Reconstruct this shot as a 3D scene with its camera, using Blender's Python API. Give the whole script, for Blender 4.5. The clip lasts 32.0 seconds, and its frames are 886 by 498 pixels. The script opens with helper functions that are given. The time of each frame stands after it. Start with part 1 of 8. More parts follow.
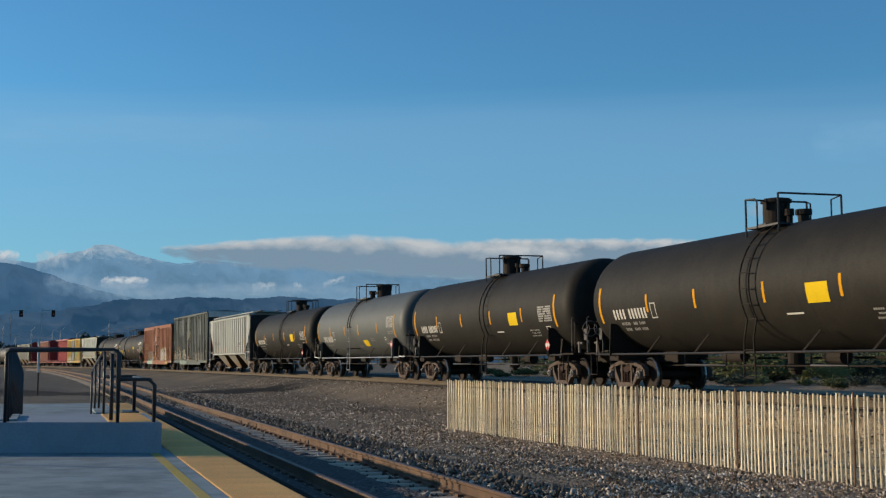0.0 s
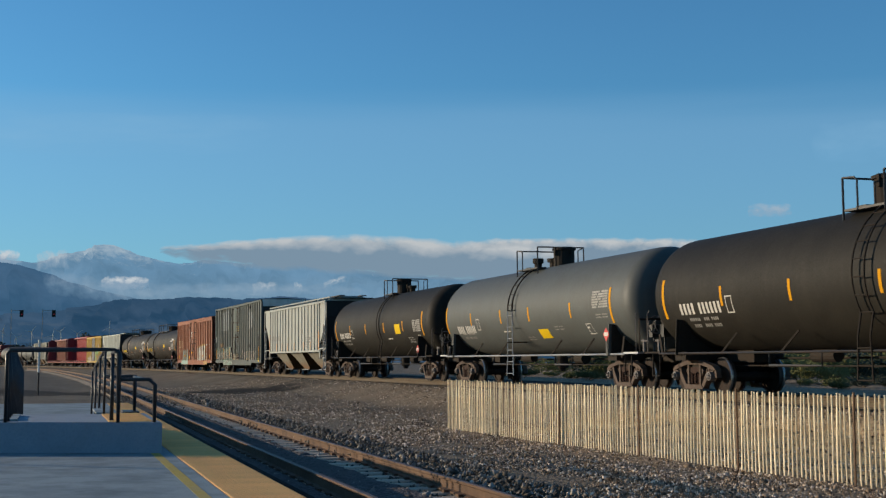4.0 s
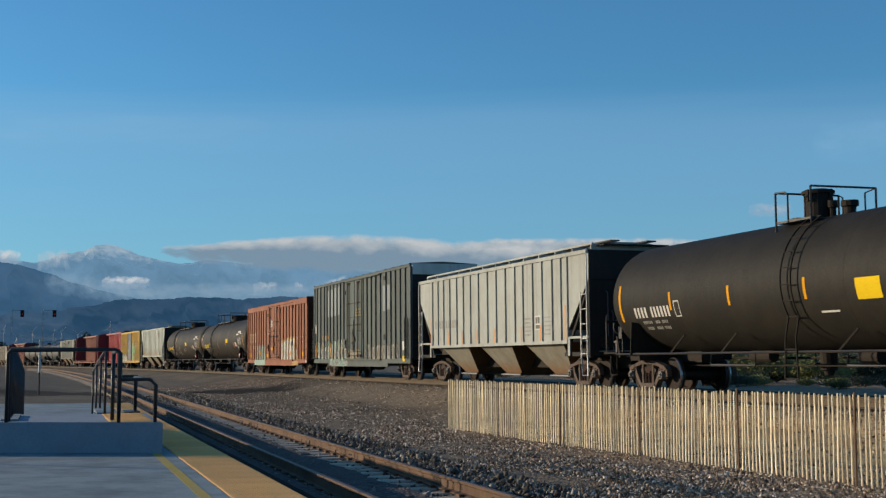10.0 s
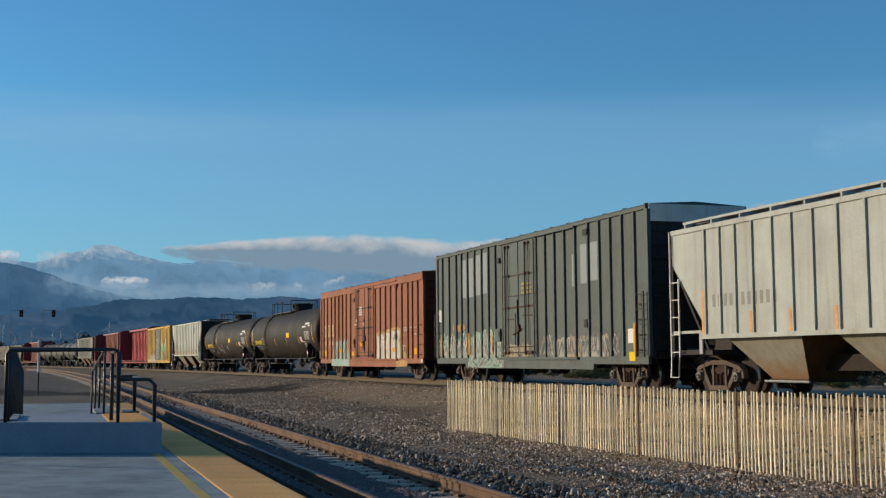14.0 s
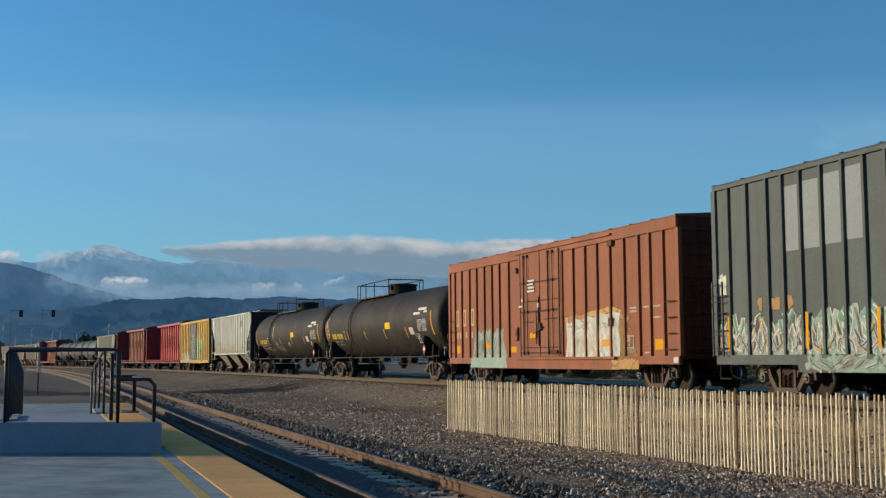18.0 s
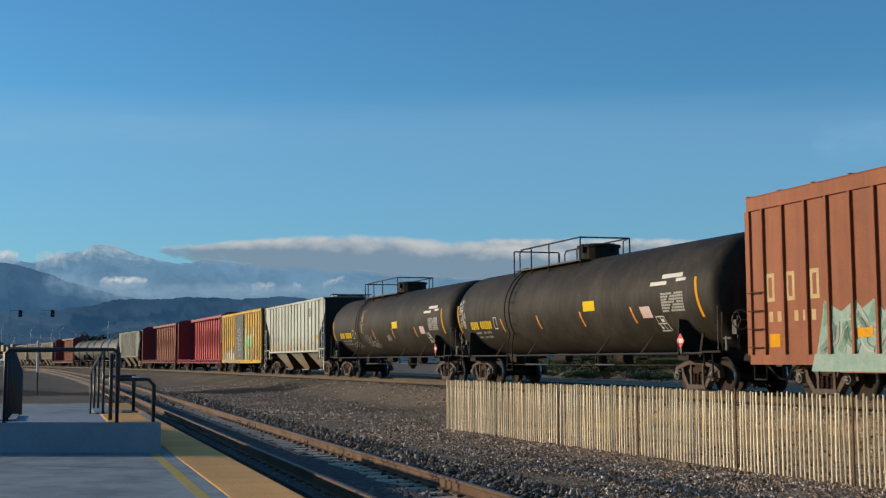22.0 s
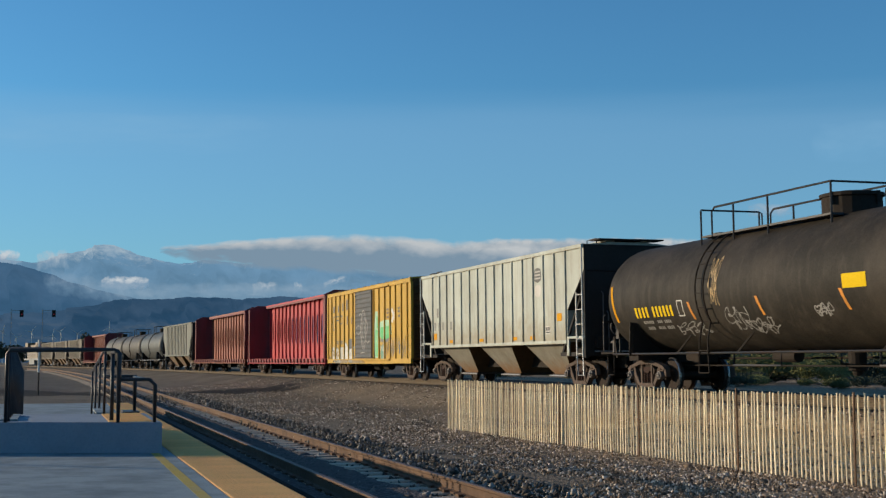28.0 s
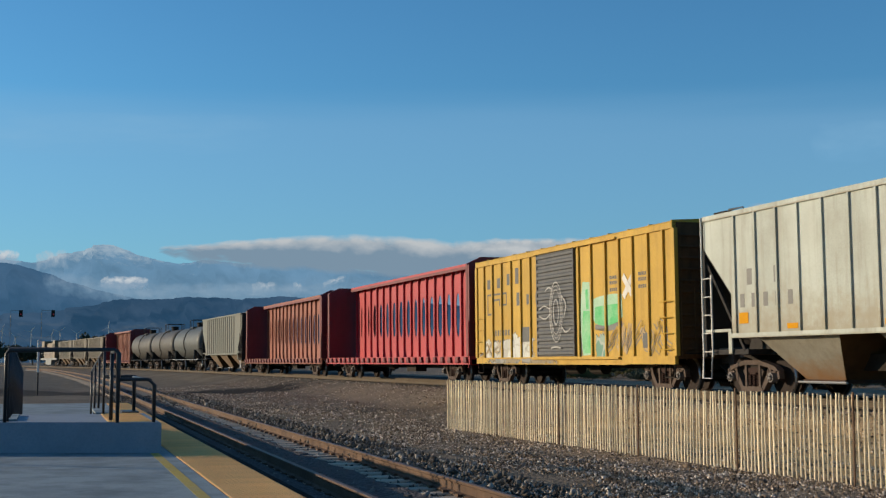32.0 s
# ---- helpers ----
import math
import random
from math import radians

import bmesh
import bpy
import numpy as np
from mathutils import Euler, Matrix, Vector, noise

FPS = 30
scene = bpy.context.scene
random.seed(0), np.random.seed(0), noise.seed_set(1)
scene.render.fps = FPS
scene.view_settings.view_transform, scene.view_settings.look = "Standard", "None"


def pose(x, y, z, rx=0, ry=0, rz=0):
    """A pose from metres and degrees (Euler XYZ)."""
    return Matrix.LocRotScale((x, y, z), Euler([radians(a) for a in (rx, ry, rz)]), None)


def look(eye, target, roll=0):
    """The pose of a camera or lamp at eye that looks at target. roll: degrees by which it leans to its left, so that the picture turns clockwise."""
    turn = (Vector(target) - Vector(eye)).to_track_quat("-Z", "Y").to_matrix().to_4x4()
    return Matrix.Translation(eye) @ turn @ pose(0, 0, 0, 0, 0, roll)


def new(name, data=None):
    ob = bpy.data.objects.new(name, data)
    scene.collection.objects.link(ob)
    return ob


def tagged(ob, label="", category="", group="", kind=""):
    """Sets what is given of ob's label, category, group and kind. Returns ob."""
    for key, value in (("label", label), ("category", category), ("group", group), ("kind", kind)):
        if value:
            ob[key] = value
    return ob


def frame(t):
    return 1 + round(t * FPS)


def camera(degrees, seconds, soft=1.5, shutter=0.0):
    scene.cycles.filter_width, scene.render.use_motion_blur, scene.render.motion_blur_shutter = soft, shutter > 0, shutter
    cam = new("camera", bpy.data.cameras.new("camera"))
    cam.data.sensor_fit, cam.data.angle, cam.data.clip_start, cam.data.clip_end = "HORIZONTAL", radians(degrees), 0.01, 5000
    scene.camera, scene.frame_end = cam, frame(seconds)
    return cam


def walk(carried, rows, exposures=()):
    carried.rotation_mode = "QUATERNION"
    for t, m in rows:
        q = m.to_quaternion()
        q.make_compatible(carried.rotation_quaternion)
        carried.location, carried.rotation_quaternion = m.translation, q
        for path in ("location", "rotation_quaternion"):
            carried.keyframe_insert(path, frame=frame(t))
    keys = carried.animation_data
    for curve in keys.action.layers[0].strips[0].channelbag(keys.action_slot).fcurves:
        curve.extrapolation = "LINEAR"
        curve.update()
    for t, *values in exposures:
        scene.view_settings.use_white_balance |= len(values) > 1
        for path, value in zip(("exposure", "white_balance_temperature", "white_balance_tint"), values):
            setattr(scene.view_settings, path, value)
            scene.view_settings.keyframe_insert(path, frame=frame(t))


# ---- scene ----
# The camera stands on the station platform; only its slight shake is keyed.
FOCAL = 2229.5
cam = camera(math.degrees(2 * math.atan(784 / FOCAL)), 32.0, 1.3, 0.12)
EYE_Z = 1.6
PITCH = 5.131
HORIZON = 641.2
SHAKE = ((0, 0.8), (1, 0), (2, -1.1), (3, 2.3), (6, -0.8), (7, 0.8), (8, 2.3), (9, -2.3), (10, 2.7), (11, -0.4), (12, -0.4), (13, 0), (14, 1.2), (17, 2.7), (18, 0.8), (19, 0.8), (19.5, 5), (20, 2), (21, 0), (22, -0.4), (23, 2), (24, -0.8), (25, -1.1), (25.5, -2.3), (28, 1.6), (29, 1.2), (30, 0.4), (31, 1.6), (32, 0.4))
walk(cam, [(t, pose(0, 0, EYE_Z, 90 + PITCH, 0, math.degrees(dx / FOCAL)))
           for t, dx in SHAKE])

# ---- light ----
SUN_AZ = -73.5      # degrees from the view axis, negative to the left
SUN_EL = 10.0
scene.view_settings.exposure = 0.0
sun_dir = Vector((math.sin(radians(SUN_AZ)) * math.cos(radians(SUN_EL)),
                  math.cos(radians(SUN_AZ)) * math.cos(radians(SUN_EL)), math.sin(radians(SUN_EL))))
sun = new("sun", bpy.data.lights.new("sun", "SUN"))
sun.data.energy, sun.data.angle, sun.data.color = 5.0, radians(0.6), (1.0, 0.81, 0.58)
sun.matrix_world = look(sun_dir * 100, (0, 0, 0))

world = bpy.data.worlds.new("sky")
scene.world = world
world.use_nodes = True
wn = world.node_tree
wn.nodes.clear()


def link(tree, a, b):
    tree.links.new(a, b)


def node(tree, kind, **sets):
    n = tree.nodes.new(kind)
    for k, v in sets.items():
        if k in n.inputs:
            n.inputs[k].default_value = v
    return n


w_out = wn.nodes.new("ShaderNodeOutputWorld")
w_bg = wn.nodes.new("ShaderNodeBackground")
w_sky = wn.nodes.new("ShaderNodeTexSky")
w_sky.sky_type = "NISHITA"
w_sky.sun_disc = False
w_sky.sun_elevation, w_sky.sun_rotation = radians(SUN_EL), radians(SUN_AZ)
w_sky.air_density, w_sky.dust_density, w_sky.ozone_density = 1.0, 0.4, 3.0
w_bg.inputs["Strength"].default_value = 0.126
# thin high cloud, drawn out sideways, thicker towards the horizon
w_co = wn.nodes.new("ShaderNodeTexCoord")
w_map = wn.nodes.new("ShaderNodeMapping")
w_map.inputs["Scale"].default_value = (0.7, 0.7, 9.0)
w_noise = node(wn, "ShaderNodeTexNoise", Scale=2.2, Detail=4.0, Roughness=0.5)
w_sep = wn.nodes.new("ShaderNodeSeparateXYZ")
w_rise = wn.nodes.new("ShaderNodeMath")
w_rise.operation = "MULTIPLY_ADD"
w_rise.inputs[1].default_value = 0.05
w_ramp = wn.nodes.new("ShaderNodeMapRange")
w_ramp.interpolation_type = "SMOOTHSTEP"
w_ramp.inputs["From Min"].default_value, w_ramp.inputs["From Max"].default_value = 0.245, 0.205
w_ramp.inputs["To Min"].default_value, w_ramp.inputs["To Max"].default_value = 0.04, 0.42
w_mix = wn.nodes.new("ShaderNodeMix")
w_mix.data_type = "RGBA"
w_mix.inputs["B"].default_value = (1.75, 3.35, 5.05, 1)
link(wn, w_co.outputs["Generated"], w_map.inputs["Vector"])
link(wn, w_map.outputs["Vector"], w_noise.inputs["Vector"])
link(wn, w_co.outputs["Generated"], w_sep.inputs[0])
link(wn, w_noise.outputs["Fac"], w_rise.inputs[0])
link(wn, w_sep.outputs["Z"], w_rise.inputs[2])
link(wn, w_rise.outputs[0], w_ramp.inputs["Value"])
link(wn, w_ramp.outputs["Result"], w_mix.inputs["Factor"])
w_tint = wn.nodes.new("ShaderNodeMix")
w_tint.data_type, w_tint.blend_type = "RGBA", "MULTIPLY"
w_tint.inputs["Factor"].default_value = 1.0
w_tint.inputs["B"].default_value = (0.54, 1.03, 1.285, 1)
link(wn, w_sky.outputs["Color"], w_tint.inputs["A"])
link(wn, w_tint.outputs["Result"], w_mix.inputs["A"])
link(wn, w_mix.outputs["Result"], w_bg.inputs["Color"])
link(wn, w_bg.outputs["Background"], w_out.inputs["Surface"])

# ---- materials ----


def ramp(tree, fac, stops):
    r = tree.nodes.new("ShaderNodeValToRGB")
    e = r.color_ramp.elements
    while len(e) < len(stops):
        e.new(0.5)
    for i, (p, c) in enumerate(stops):
        e[i].position, e[i].color = p, (*c, 1)
    link(tree, fac, r.inputs["Fac"])
    return r.outputs["Color"]


def noise_fac(tree, scale, detail=4.0, rough=0.6, stretch=(1, 1, 1), source="Object"):
    co = tree.nodes.new("ShaderNodeTexCoord")
    mp = tree.nodes.new("ShaderNodeMapping")
    mp.inputs["Scale"].default_value = stretch
    n = node(tree, "ShaderNodeTexNoise", Scale=scale, Detail=detail, Roughness=rough)
    link(tree, co.outputs[source], mp.inputs["Vector"])
    link(tree, mp.outputs["Vector"], n.inputs["Vector"])
    return n.outputs["Fac"]


def mix(tree, fac, a, b, mode="MIX"):
    m = tree.nodes.new("ShaderNodeMix")
    m.data_type, m.blend_type = "RGBA", mode
    for s, v in (("Factor", fac), ("A", a), ("B", b)):
        if isinstance(v, (int, float)):
            m.inputs[s].default_value = v
        elif isinstance(v, tuple):
            m.inputs[s].default_value = (*v, 1)
        else:
            link(tree, v, m.inputs[s])
    return m.outputs["Result"]


def scaled(tree, v, lo, hi, a=0.3, b=0.7):
    m = tree.nodes.new("ShaderNodeMapRange")
    for k, x in (("From Min", a), ("From Max", b), ("To Min", lo), ("To Max", hi)):
        m.inputs[k].default_value = x
    link(tree, v, m.inputs["Value"])
    return m.outputs["Result"]


def surface(name, color, rough=0.6, metal=0.0, dirt=(0.05, 0.04, 0.03), dirt_amount=0.4, streak=0.0,
            grain=25.0, bump=0.15, vary=0.0, large=1.1, spec=0.4, fleck=0.55, faded=0.0):
    """A painted or raw surface: base colour, stains of two sizes, drips, fine relief."""
    m = bpy.data.materials.new(name)
    m.use_nodes = True
    t = m.node_tree
    b = t.nodes["Principled BSDF"]
    big = noise_fac(t, large, 5.0, 0.65)
    fine = noise_fac(t, grain, 4.0, 0.7)
    col = mix(t, scaled(t, big, 0.0, dirt_amount, 0.42, 0.75), color, dirt)
    dark = tuple(c * 0.72 for c in color)
    col = mix(t, scaled(t, fine, 0.0, fleck, 0.45, 0.75), col, dark)
    if faded:
        sun_worn = noise_fac(t, 0.55, 3.0, 0.6, (1, 1, 0.12))
        col = mix(t, scaled(t, sun_worn, 0.0, faded, 0.45, 0.7), col, tuple(min(0.9, c * 1.35 + 0.02) for c in color))
        grime = noise_fac(t, 0.8, 4.0, 0.65, (1, 1, 0.3))
        col = mix(t, scaled(t, grime, 0.0, faded * 0.8, 0.52, 0.72), col, tuple(c * 0.6 + d * 0.2 for c, d in zip(color, dirt)))
    if streak:
        drip = noise_fac(t, 5.0, 4.0, 0.6, (1, 1, 0.07))
        col = mix(t, scaled(t, drip, 0.0, streak, 0.5, 0.72), col, dirt)
    if vary:
        info = t.nodes.new("ShaderNodeObjectInfo")
        hs = t.nodes.new("ShaderNodeHueSaturation")
        link(t, scaled(t, info.outputs["Random"], 1 - vary, 1 + vary, 0, 1), hs.inputs["Value"])
        link(t, col, hs.inputs["Color"])
        col = hs.outputs["Color"]
    link(t, col, b.inputs["Base Color"])
    link(t, scaled(t, fine, rough - 0.1, min(1, rough + 0.12)), b.inputs["Roughness"])
    b.inputs["Metallic"].default_value = metal
    b.inputs["Specular IOR Level"].default_value = spec
    if bump:
        bp = t.nodes.new("ShaderNodeBump")
        bp.inputs["Strength"].default_value, bp.inputs["Distance"].default_value = bump, 0.02
        link(t, fine, bp.inputs["Height"])
        link(t, bp.outputs["Normal"], b.inputs["Normal"])
    return m


def glowing(name, color, strength):
    m = bpy.data.materials.new(name)
    m.use_nodes = True
    b = m.node_tree.nodes["Principled BSDF"]
    b.inputs["Base Color"].default_value = (*color, 1)
    b.inputs["Emission Color"].default_value = (*color, 1)
    b.inputs["Emission Strength"].default_value = strength
    return m


def sprayed(name, colours, scale=1.6, cover=0.45, outline=(0.03, 0.03, 0.03), line=0.02, seed=0.0, warp_amount=0.35, warp_scale=2.2):
    """Spray paint with ragged edges: the sheet is clear where no paint lies."""
    m = bpy.data.materials.new(name)
    m.use_nodes = True
    t = m.node_tree
    b = t.nodes["Principled BSDF"]
    out = t.nodes["Material Output"]
    co = t.nodes.new("ShaderNodeTexCoord")
    mp = t.nodes.new("ShaderNodeMapping")
    mp.inputs["Location"].default_value = (seed, seed * 0.6, seed * 0.3)
    link(t, co.outputs["Object"], mp.inputs["Vector"])
    warp = node(t, "ShaderNodeTexNoise", Scale=warp_scale, Detail=3.0)
    link(t, mp.outputs["Vector"], warp.inputs["Vector"])
    bent = mix(t, warp_amount, mp.outputs["Vector"], warp.outputs["Color"])
    vo = node(t, "ShaderNodeTexVoronoi", Scale=scale)
    vo.feature = "DISTANCE_TO_EDGE"
    link(t, bent, vo.inputs["Vector"])
    cells = node(t, "ShaderNodeTexVoronoi", Scale=scale)
    link(t, bent, cells.inputs["Vector"])
    sep = t.nodes.new("ShaderNodeSeparateColor")
    link(t, cells.outputs["Color"], sep.inputs["Color"])
    k = len(colours)
    col = ramp(t, sep.outputs["Red"], [(i / k, c) for i, c in enumerate(colours)])
    wear = noise_fac(t, 9.0, 4.0, 0.7, (1, 1, 0.3))
    col = mix(t, scaled(t, wear, 0.0, 0.6, 0.5, 0.75), col, tuple(sum(c[i] for c in colours) / k * 0.6 for i in range(3)))
    col = mix(t, scaled(t, vo.outputs["Distance"], 0.85, 0.0, line * 0.6, line * 1.6), col, outline)
    link(t, col, b.inputs["Base Color"])
    b.inputs["Roughness"].default_value = 0.7
    b.inputs["Specular IOR Level"].default_value = 0.2
    gs = t.nodes.new("ShaderNodeSeparateXYZ")
    link(t, co.outputs["Generated"], gs.inputs[0])

    def calc(op, x, y):
        n = t.nodes.new("ShaderNodeMath")
        n.operation = op
        for i, v in enumerate((x, y)):
            if isinstance(v, (int, float)):
                n.inputs[i].default_value = v
            else:
                link(t, v, n.inputs[i])
        return n.outputs[0]
    ex = calc("MINIMUM", calc("MULTIPLY", gs.outputs["X"], 6.0), calc("MULTIPLY", calc("SUBTRACT", 1.0, gs.outputs["X"]), 6.0))
    ez = calc("MULTIPLY", calc("SUBTRACT", 1.0, gs.outputs["Z"]), 2.6)
    edge = calc("MINIMUM", calc("MINIMUM", ex, ez), 1.0)
    rag = noise_fac(t, 2.8, 5.0, 0.65)
    dens = calc("ADD", calc("MULTIPLY", edge, 0.75), calc("MULTIPLY", calc("SUBTRACT", rag, 0.5), 1.6))
    alpha = scaled(t, dens, 0.0, 1.0, cover, cover + 0.1)
    tr = t.nodes.new("ShaderNodeBsdfTransparent")
    mx = t.nodes.new("ShaderNodeMixShader")
    link(t, alpha, mx.inputs[0])
    link(t, tr.outputs[0], mx.inputs[1])
    link(t, b.outputs[0], mx.inputs[2])
    link(t, mx.outputs[0], out.inputs["Surface"])
    return m


RUST = (0.10, 0.045, 0.02)
M = {
    "tank_black": surface("tank_black", (0.0160, 0.0142, 0.0110), 0.62, dirt=(0.034, 0.030, 0.023), dirt_amount=0.5, streak=0.25, bump=0.0, grain=30, fleck=0.2, spec=0.13),
    "tank_black_old": surface("tank_black_old", (0.0205, 0.0178, 0.0136), 0.62, dirt=(0.070, 0.057, 0.044), dirt_amount=0.7, streak=0.4, large=0.6, bump=0.0, grain=30, fleck=0.2, spec=0.13),
    "tank_grey": surface("tank_grey", (0.078, 0.085, 0.081), 0.56, dirt=(0.058, 0.053, 0.045), dirt_amount=0.4, streak=0.3, bump=0.0, grain=30, fleck=0.2, spec=0.25),
    "tank_silver": surface("tank_silver", (0.068, 0.063, 0.056), 0.6, dirt=(0.06, 0.052, 0.04), dirt_amount=0.6, streak=0.5, bump=0.05, spec=0.25),
    "under_black": surface("under_black", (0.026, 0.021, 0.017), 0.8, dirt=(0.028, 0.018, 0.011), dirt_amount=0.6, bump=0.2, spec=0.15),
    "iron_black": surface("iron_black", (0.012, 0.012, 0.012), 0.5, dirt=RUST, dirt_amount=0.3, bump=0.1),
    "truck_cast": surface("truck_cast", (0.104, 0.075, 0.059), 0.8, dirt=(0.02, 0.013, 0.009), dirt_amount=0.85, bump=0.3, grain=18, spec=0.2),
    "wheel_steel": surface("wheel_steel", (0.026, 0.018, 0.014), 0.8, dirt=(0.03, 0.014, 0.009), dirt_amount=0.5, bump=0.2, spec=0.2),
    "bearing_grey": surface("bearing_grey", (0.125, 0.115, 0.11), 0.6, dirt=(0.10, 0.07, 0.05), dirt_amount=0.6, bump=0.1),
    "rim_steel": surface("rim_steel", (0.055, 0.04, 0.032), 0.5, 0.3, dirt=(0.04, 0.025, 0.018), dirt_amount=0.5, bump=0.1),
    "spring_rust": surface("spring_rust", (0.035, 0.016, 0.011), 0.8, dirt=(0.02, 0.012, 0.009), dirt_amount=0.6, bump=0.1, spec=0.2),
    "tread_steel": surface("tread_steel", (0.35, 0.34, 0.33), 0.3, 0.9, dirt_amount=0.2, bump=0.05),
    "hopper_grey": surface("hopper_grey", (0.325, 0.343, 0.312), 0.65, dirt=(0.15, 0.12, 0.09), dirt_amount=0.4, streak=0.35, bump=0.08, spec=0.25, faded=0.30),
    "hopper_cream": surface("hopper_cream", (0.405, 0.432, 0.380), 0.65, dirt=(0.22, 0.19, 0.14), dirt_amount=0.5, streak=0.45, bump=0.08, spec=0.25, faded=0.55),
    "hopper_white": surface("hopper_white", (0.150, 0.160, 0.138), 0.65, dirt=(0.17, 0.14, 0.10), dirt_amount=0.5, streak=0.4, bump=0.08, spec=0.25),
    "hopper_tan": surface("hopper_tan", (0.118, 0.100, 0.074), 0.65, dirt=(0.13, 0.105, 0.07), dirt_amount=0.5, streak=0.4, bump=0.08, spec=0.25),
    "hopper_bay": surface("hopper_bay", (0.22, 0.165, 0.11), 0.75, dirt=(0.12, 0.052, 0.02), dirt_amount=0.9, streak=0.3, bump=0.1, spec=0.2),
    "box_green": surface("box_green", (0.066, 0.084, 0.080), 0.66, dirt=(0.045, 0.04, 0.03), dirt_amount=0.5, streak=0.4, bump=0.08, spec=0.25, faded=0.35),
    "door_green": surface("door_green", (0.074, 0.098, 0.092), 0.66, dirt=(0.05, 0.044, 0.034), dirt_amount=0.5, streak=0.4, bump=0.08, spec=0.25),
    "box_brown": surface("box_brown", (0.235, 0.070, 0.026), 0.66, dirt=(0.12, 0.045, 0.025), dirt_amount=0.6, streak=0.4, bump=0.08, spec=0.25, faded=0.50),
    "box_yellow": surface("box_yellow", (0.50, 0.300, 0.036), 0.6, dirt=(0.26, 0.15, 0.03), dirt_amount=0.45, streak=0.4, bump=0.08, spec=0.25, faded=0.35),
    "door_grey": surface("door_grey", (0.06, 0.0624, 0.064), 0.6, dirt=(0.12, 0.11, 0.1), dirt_amount=0.4, streak=0.4, bump=0.08),
    "red": surface("red", (0.42, 0.014, 0.024), 0.5, dirt=(0.30, 0.03, 0.03), dirt_amount=0.6, streak=0.4, bump=0.06),
    "orange_red": surface("orange_red", (0.27, 0.060, 0.028), 0.6, dirt=(0.16, 0.05, 0.025), dirt_amount=0.6, streak=0.5, bump=0.06),
    # shade on bulkheads and chord flanges put into the red; also dark pockets
    "dark_red": surface("dark_red", (0.16, 0.0176, 0.02), 0.6, dirt=(0.08, 0.015, 0.012), dirt_amount=0.5, streak=0.4, bump=0.06),
    "white_paint": surface("white_paint", (0.62, 0.60, 0.55), 0.6, dirt=(0.25, 0.2, 0.15), dirt_amount=0.4, streak=0.3, bump=0.05),
    "decal_white": surface("decal_white", (0.55, 0.53, 0.48), 0.6, dirt_amount=0.4, dirt=(0.2, 0.17, 0.14), bump=0.0),
    "decal_grey": surface("decal_grey", (0.26, 0.25, 0.23), 0.6, dirt_amount=0.5, bump=0.0),
    "decal_pale": surface("decal_pale", (0.38, 0.37, 0.34), 0.6, dirt_amount=0.4, bump=0.0),
    "decal_dim": surface("decal_dim", (0.30, 0.22, 0.05), 0.6, dirt_amount=0.5, bump=0.0),
    "patch_pale": surface("patch_pale", (0.185, 0.215, 0.222), 0.65, dirt=(0.15, 0.16, 0.15), dirt_amount=0.5, streak=0.3, bump=0.0),
    "decal_mid": surface("decal_mid", (0.17, 0.165, 0.15), 0.6, dirt_amount=0.3, bump=0.0),
    "decal_dark": surface("decal_dark", (0.09, 0.09, 0.085), 0.6, dirt_amount=0.3, bump=0.0),
    "decal_yellow": surface("decal_yellow", (0.68, 0.455, 0.006), 0.7, dirt_amount=0.25, dirt=(0.4, 0.25, 0.02), bump=0.0, spec=0.1),
    "reflect_orange": surface("reflect_orange", (0.60, 0.275, 0.003), 0.7, dirt_amount=0.4, dirt=(0.4, 0.15, 0.01), bump=0.0, spec=0.1),
    "decal_red": surface("decal_red", (0.55, 0.03, 0.025), 0.5, dirt_amount=0.2, bump=0.0),
    "spray_white": surface("spray_white", (0.58, 0.56, 0.50), 0.65, dirt=(0.35, 0.2, 0.08), dirt_amount=0.6, streak=0.4, bump=0.0, large=2.5),
    "spray_teal": surface("spray_teal", (0.17, 0.28, 0.235), 0.65, dirt=(0.36, 0.38, 0.33), dirt_amount=0.6, streak=0.3, bump=0.0, large=3.0),
    "spray_green": surface("spray_green", (0.05, 0.42, 0.12), 0.6, dirt=(0.45, 0.6, 0.42), dirt_amount=0.7, bump=0.0, large=1.5),
    "spray_tan": surface("spray_tan", (0.42, 0.27, 0.10), 0.65, dirt=(0.5, 0.45, 0.36), dirt_amount=0.5, bump=0.0, large=3.0),
    "loco_yellow": surface("loco_yellow", (0.17, 0.11, 0.055), 0.5, dirt_amount=0.4, streak=0.3, bump=0.05),
    "loco_grey": surface("loco_grey", (0.17, 0.18, 0.18), 0.55, dirt_amount=0.4, bump=0.05),
    "concrete": surface("concrete", (0.235, 0.285, 0.295), 0.8, dirt=(0.060, 0.085, 0.098), dirt_amount=1.0, bump=0.12, grain=40, large=1.3),
    "concrete_wall": surface("concrete_wall", (0.25, 0.295, 0.345), 0.85, dirt=(0.17, 0.20, 0.235), dirt_amount=0.6, bump=0.15, grain=30),
    "tie_concrete": surface("tie_concrete", (0.52, 0.41, 0.30), 0.85, dirt=(0.2, 0.15, 0.11), dirt_amount=0.5, bump=0.2, vary=0.2),
    "tie_wood": surface("tie_wood", (0.10, 0.075, 0.055), 0.9, dirt=(0.05, 0.04, 0.03), dirt_amount=0.6, bump=0.3, vary=0.25),
    "tactile": surface("tactile", (0.94, 0.52, 0.19), 0.85, dirt=(0.70, 0.37, 0.13), dirt_amount=0.5, bump=0.1, vary=0.08),
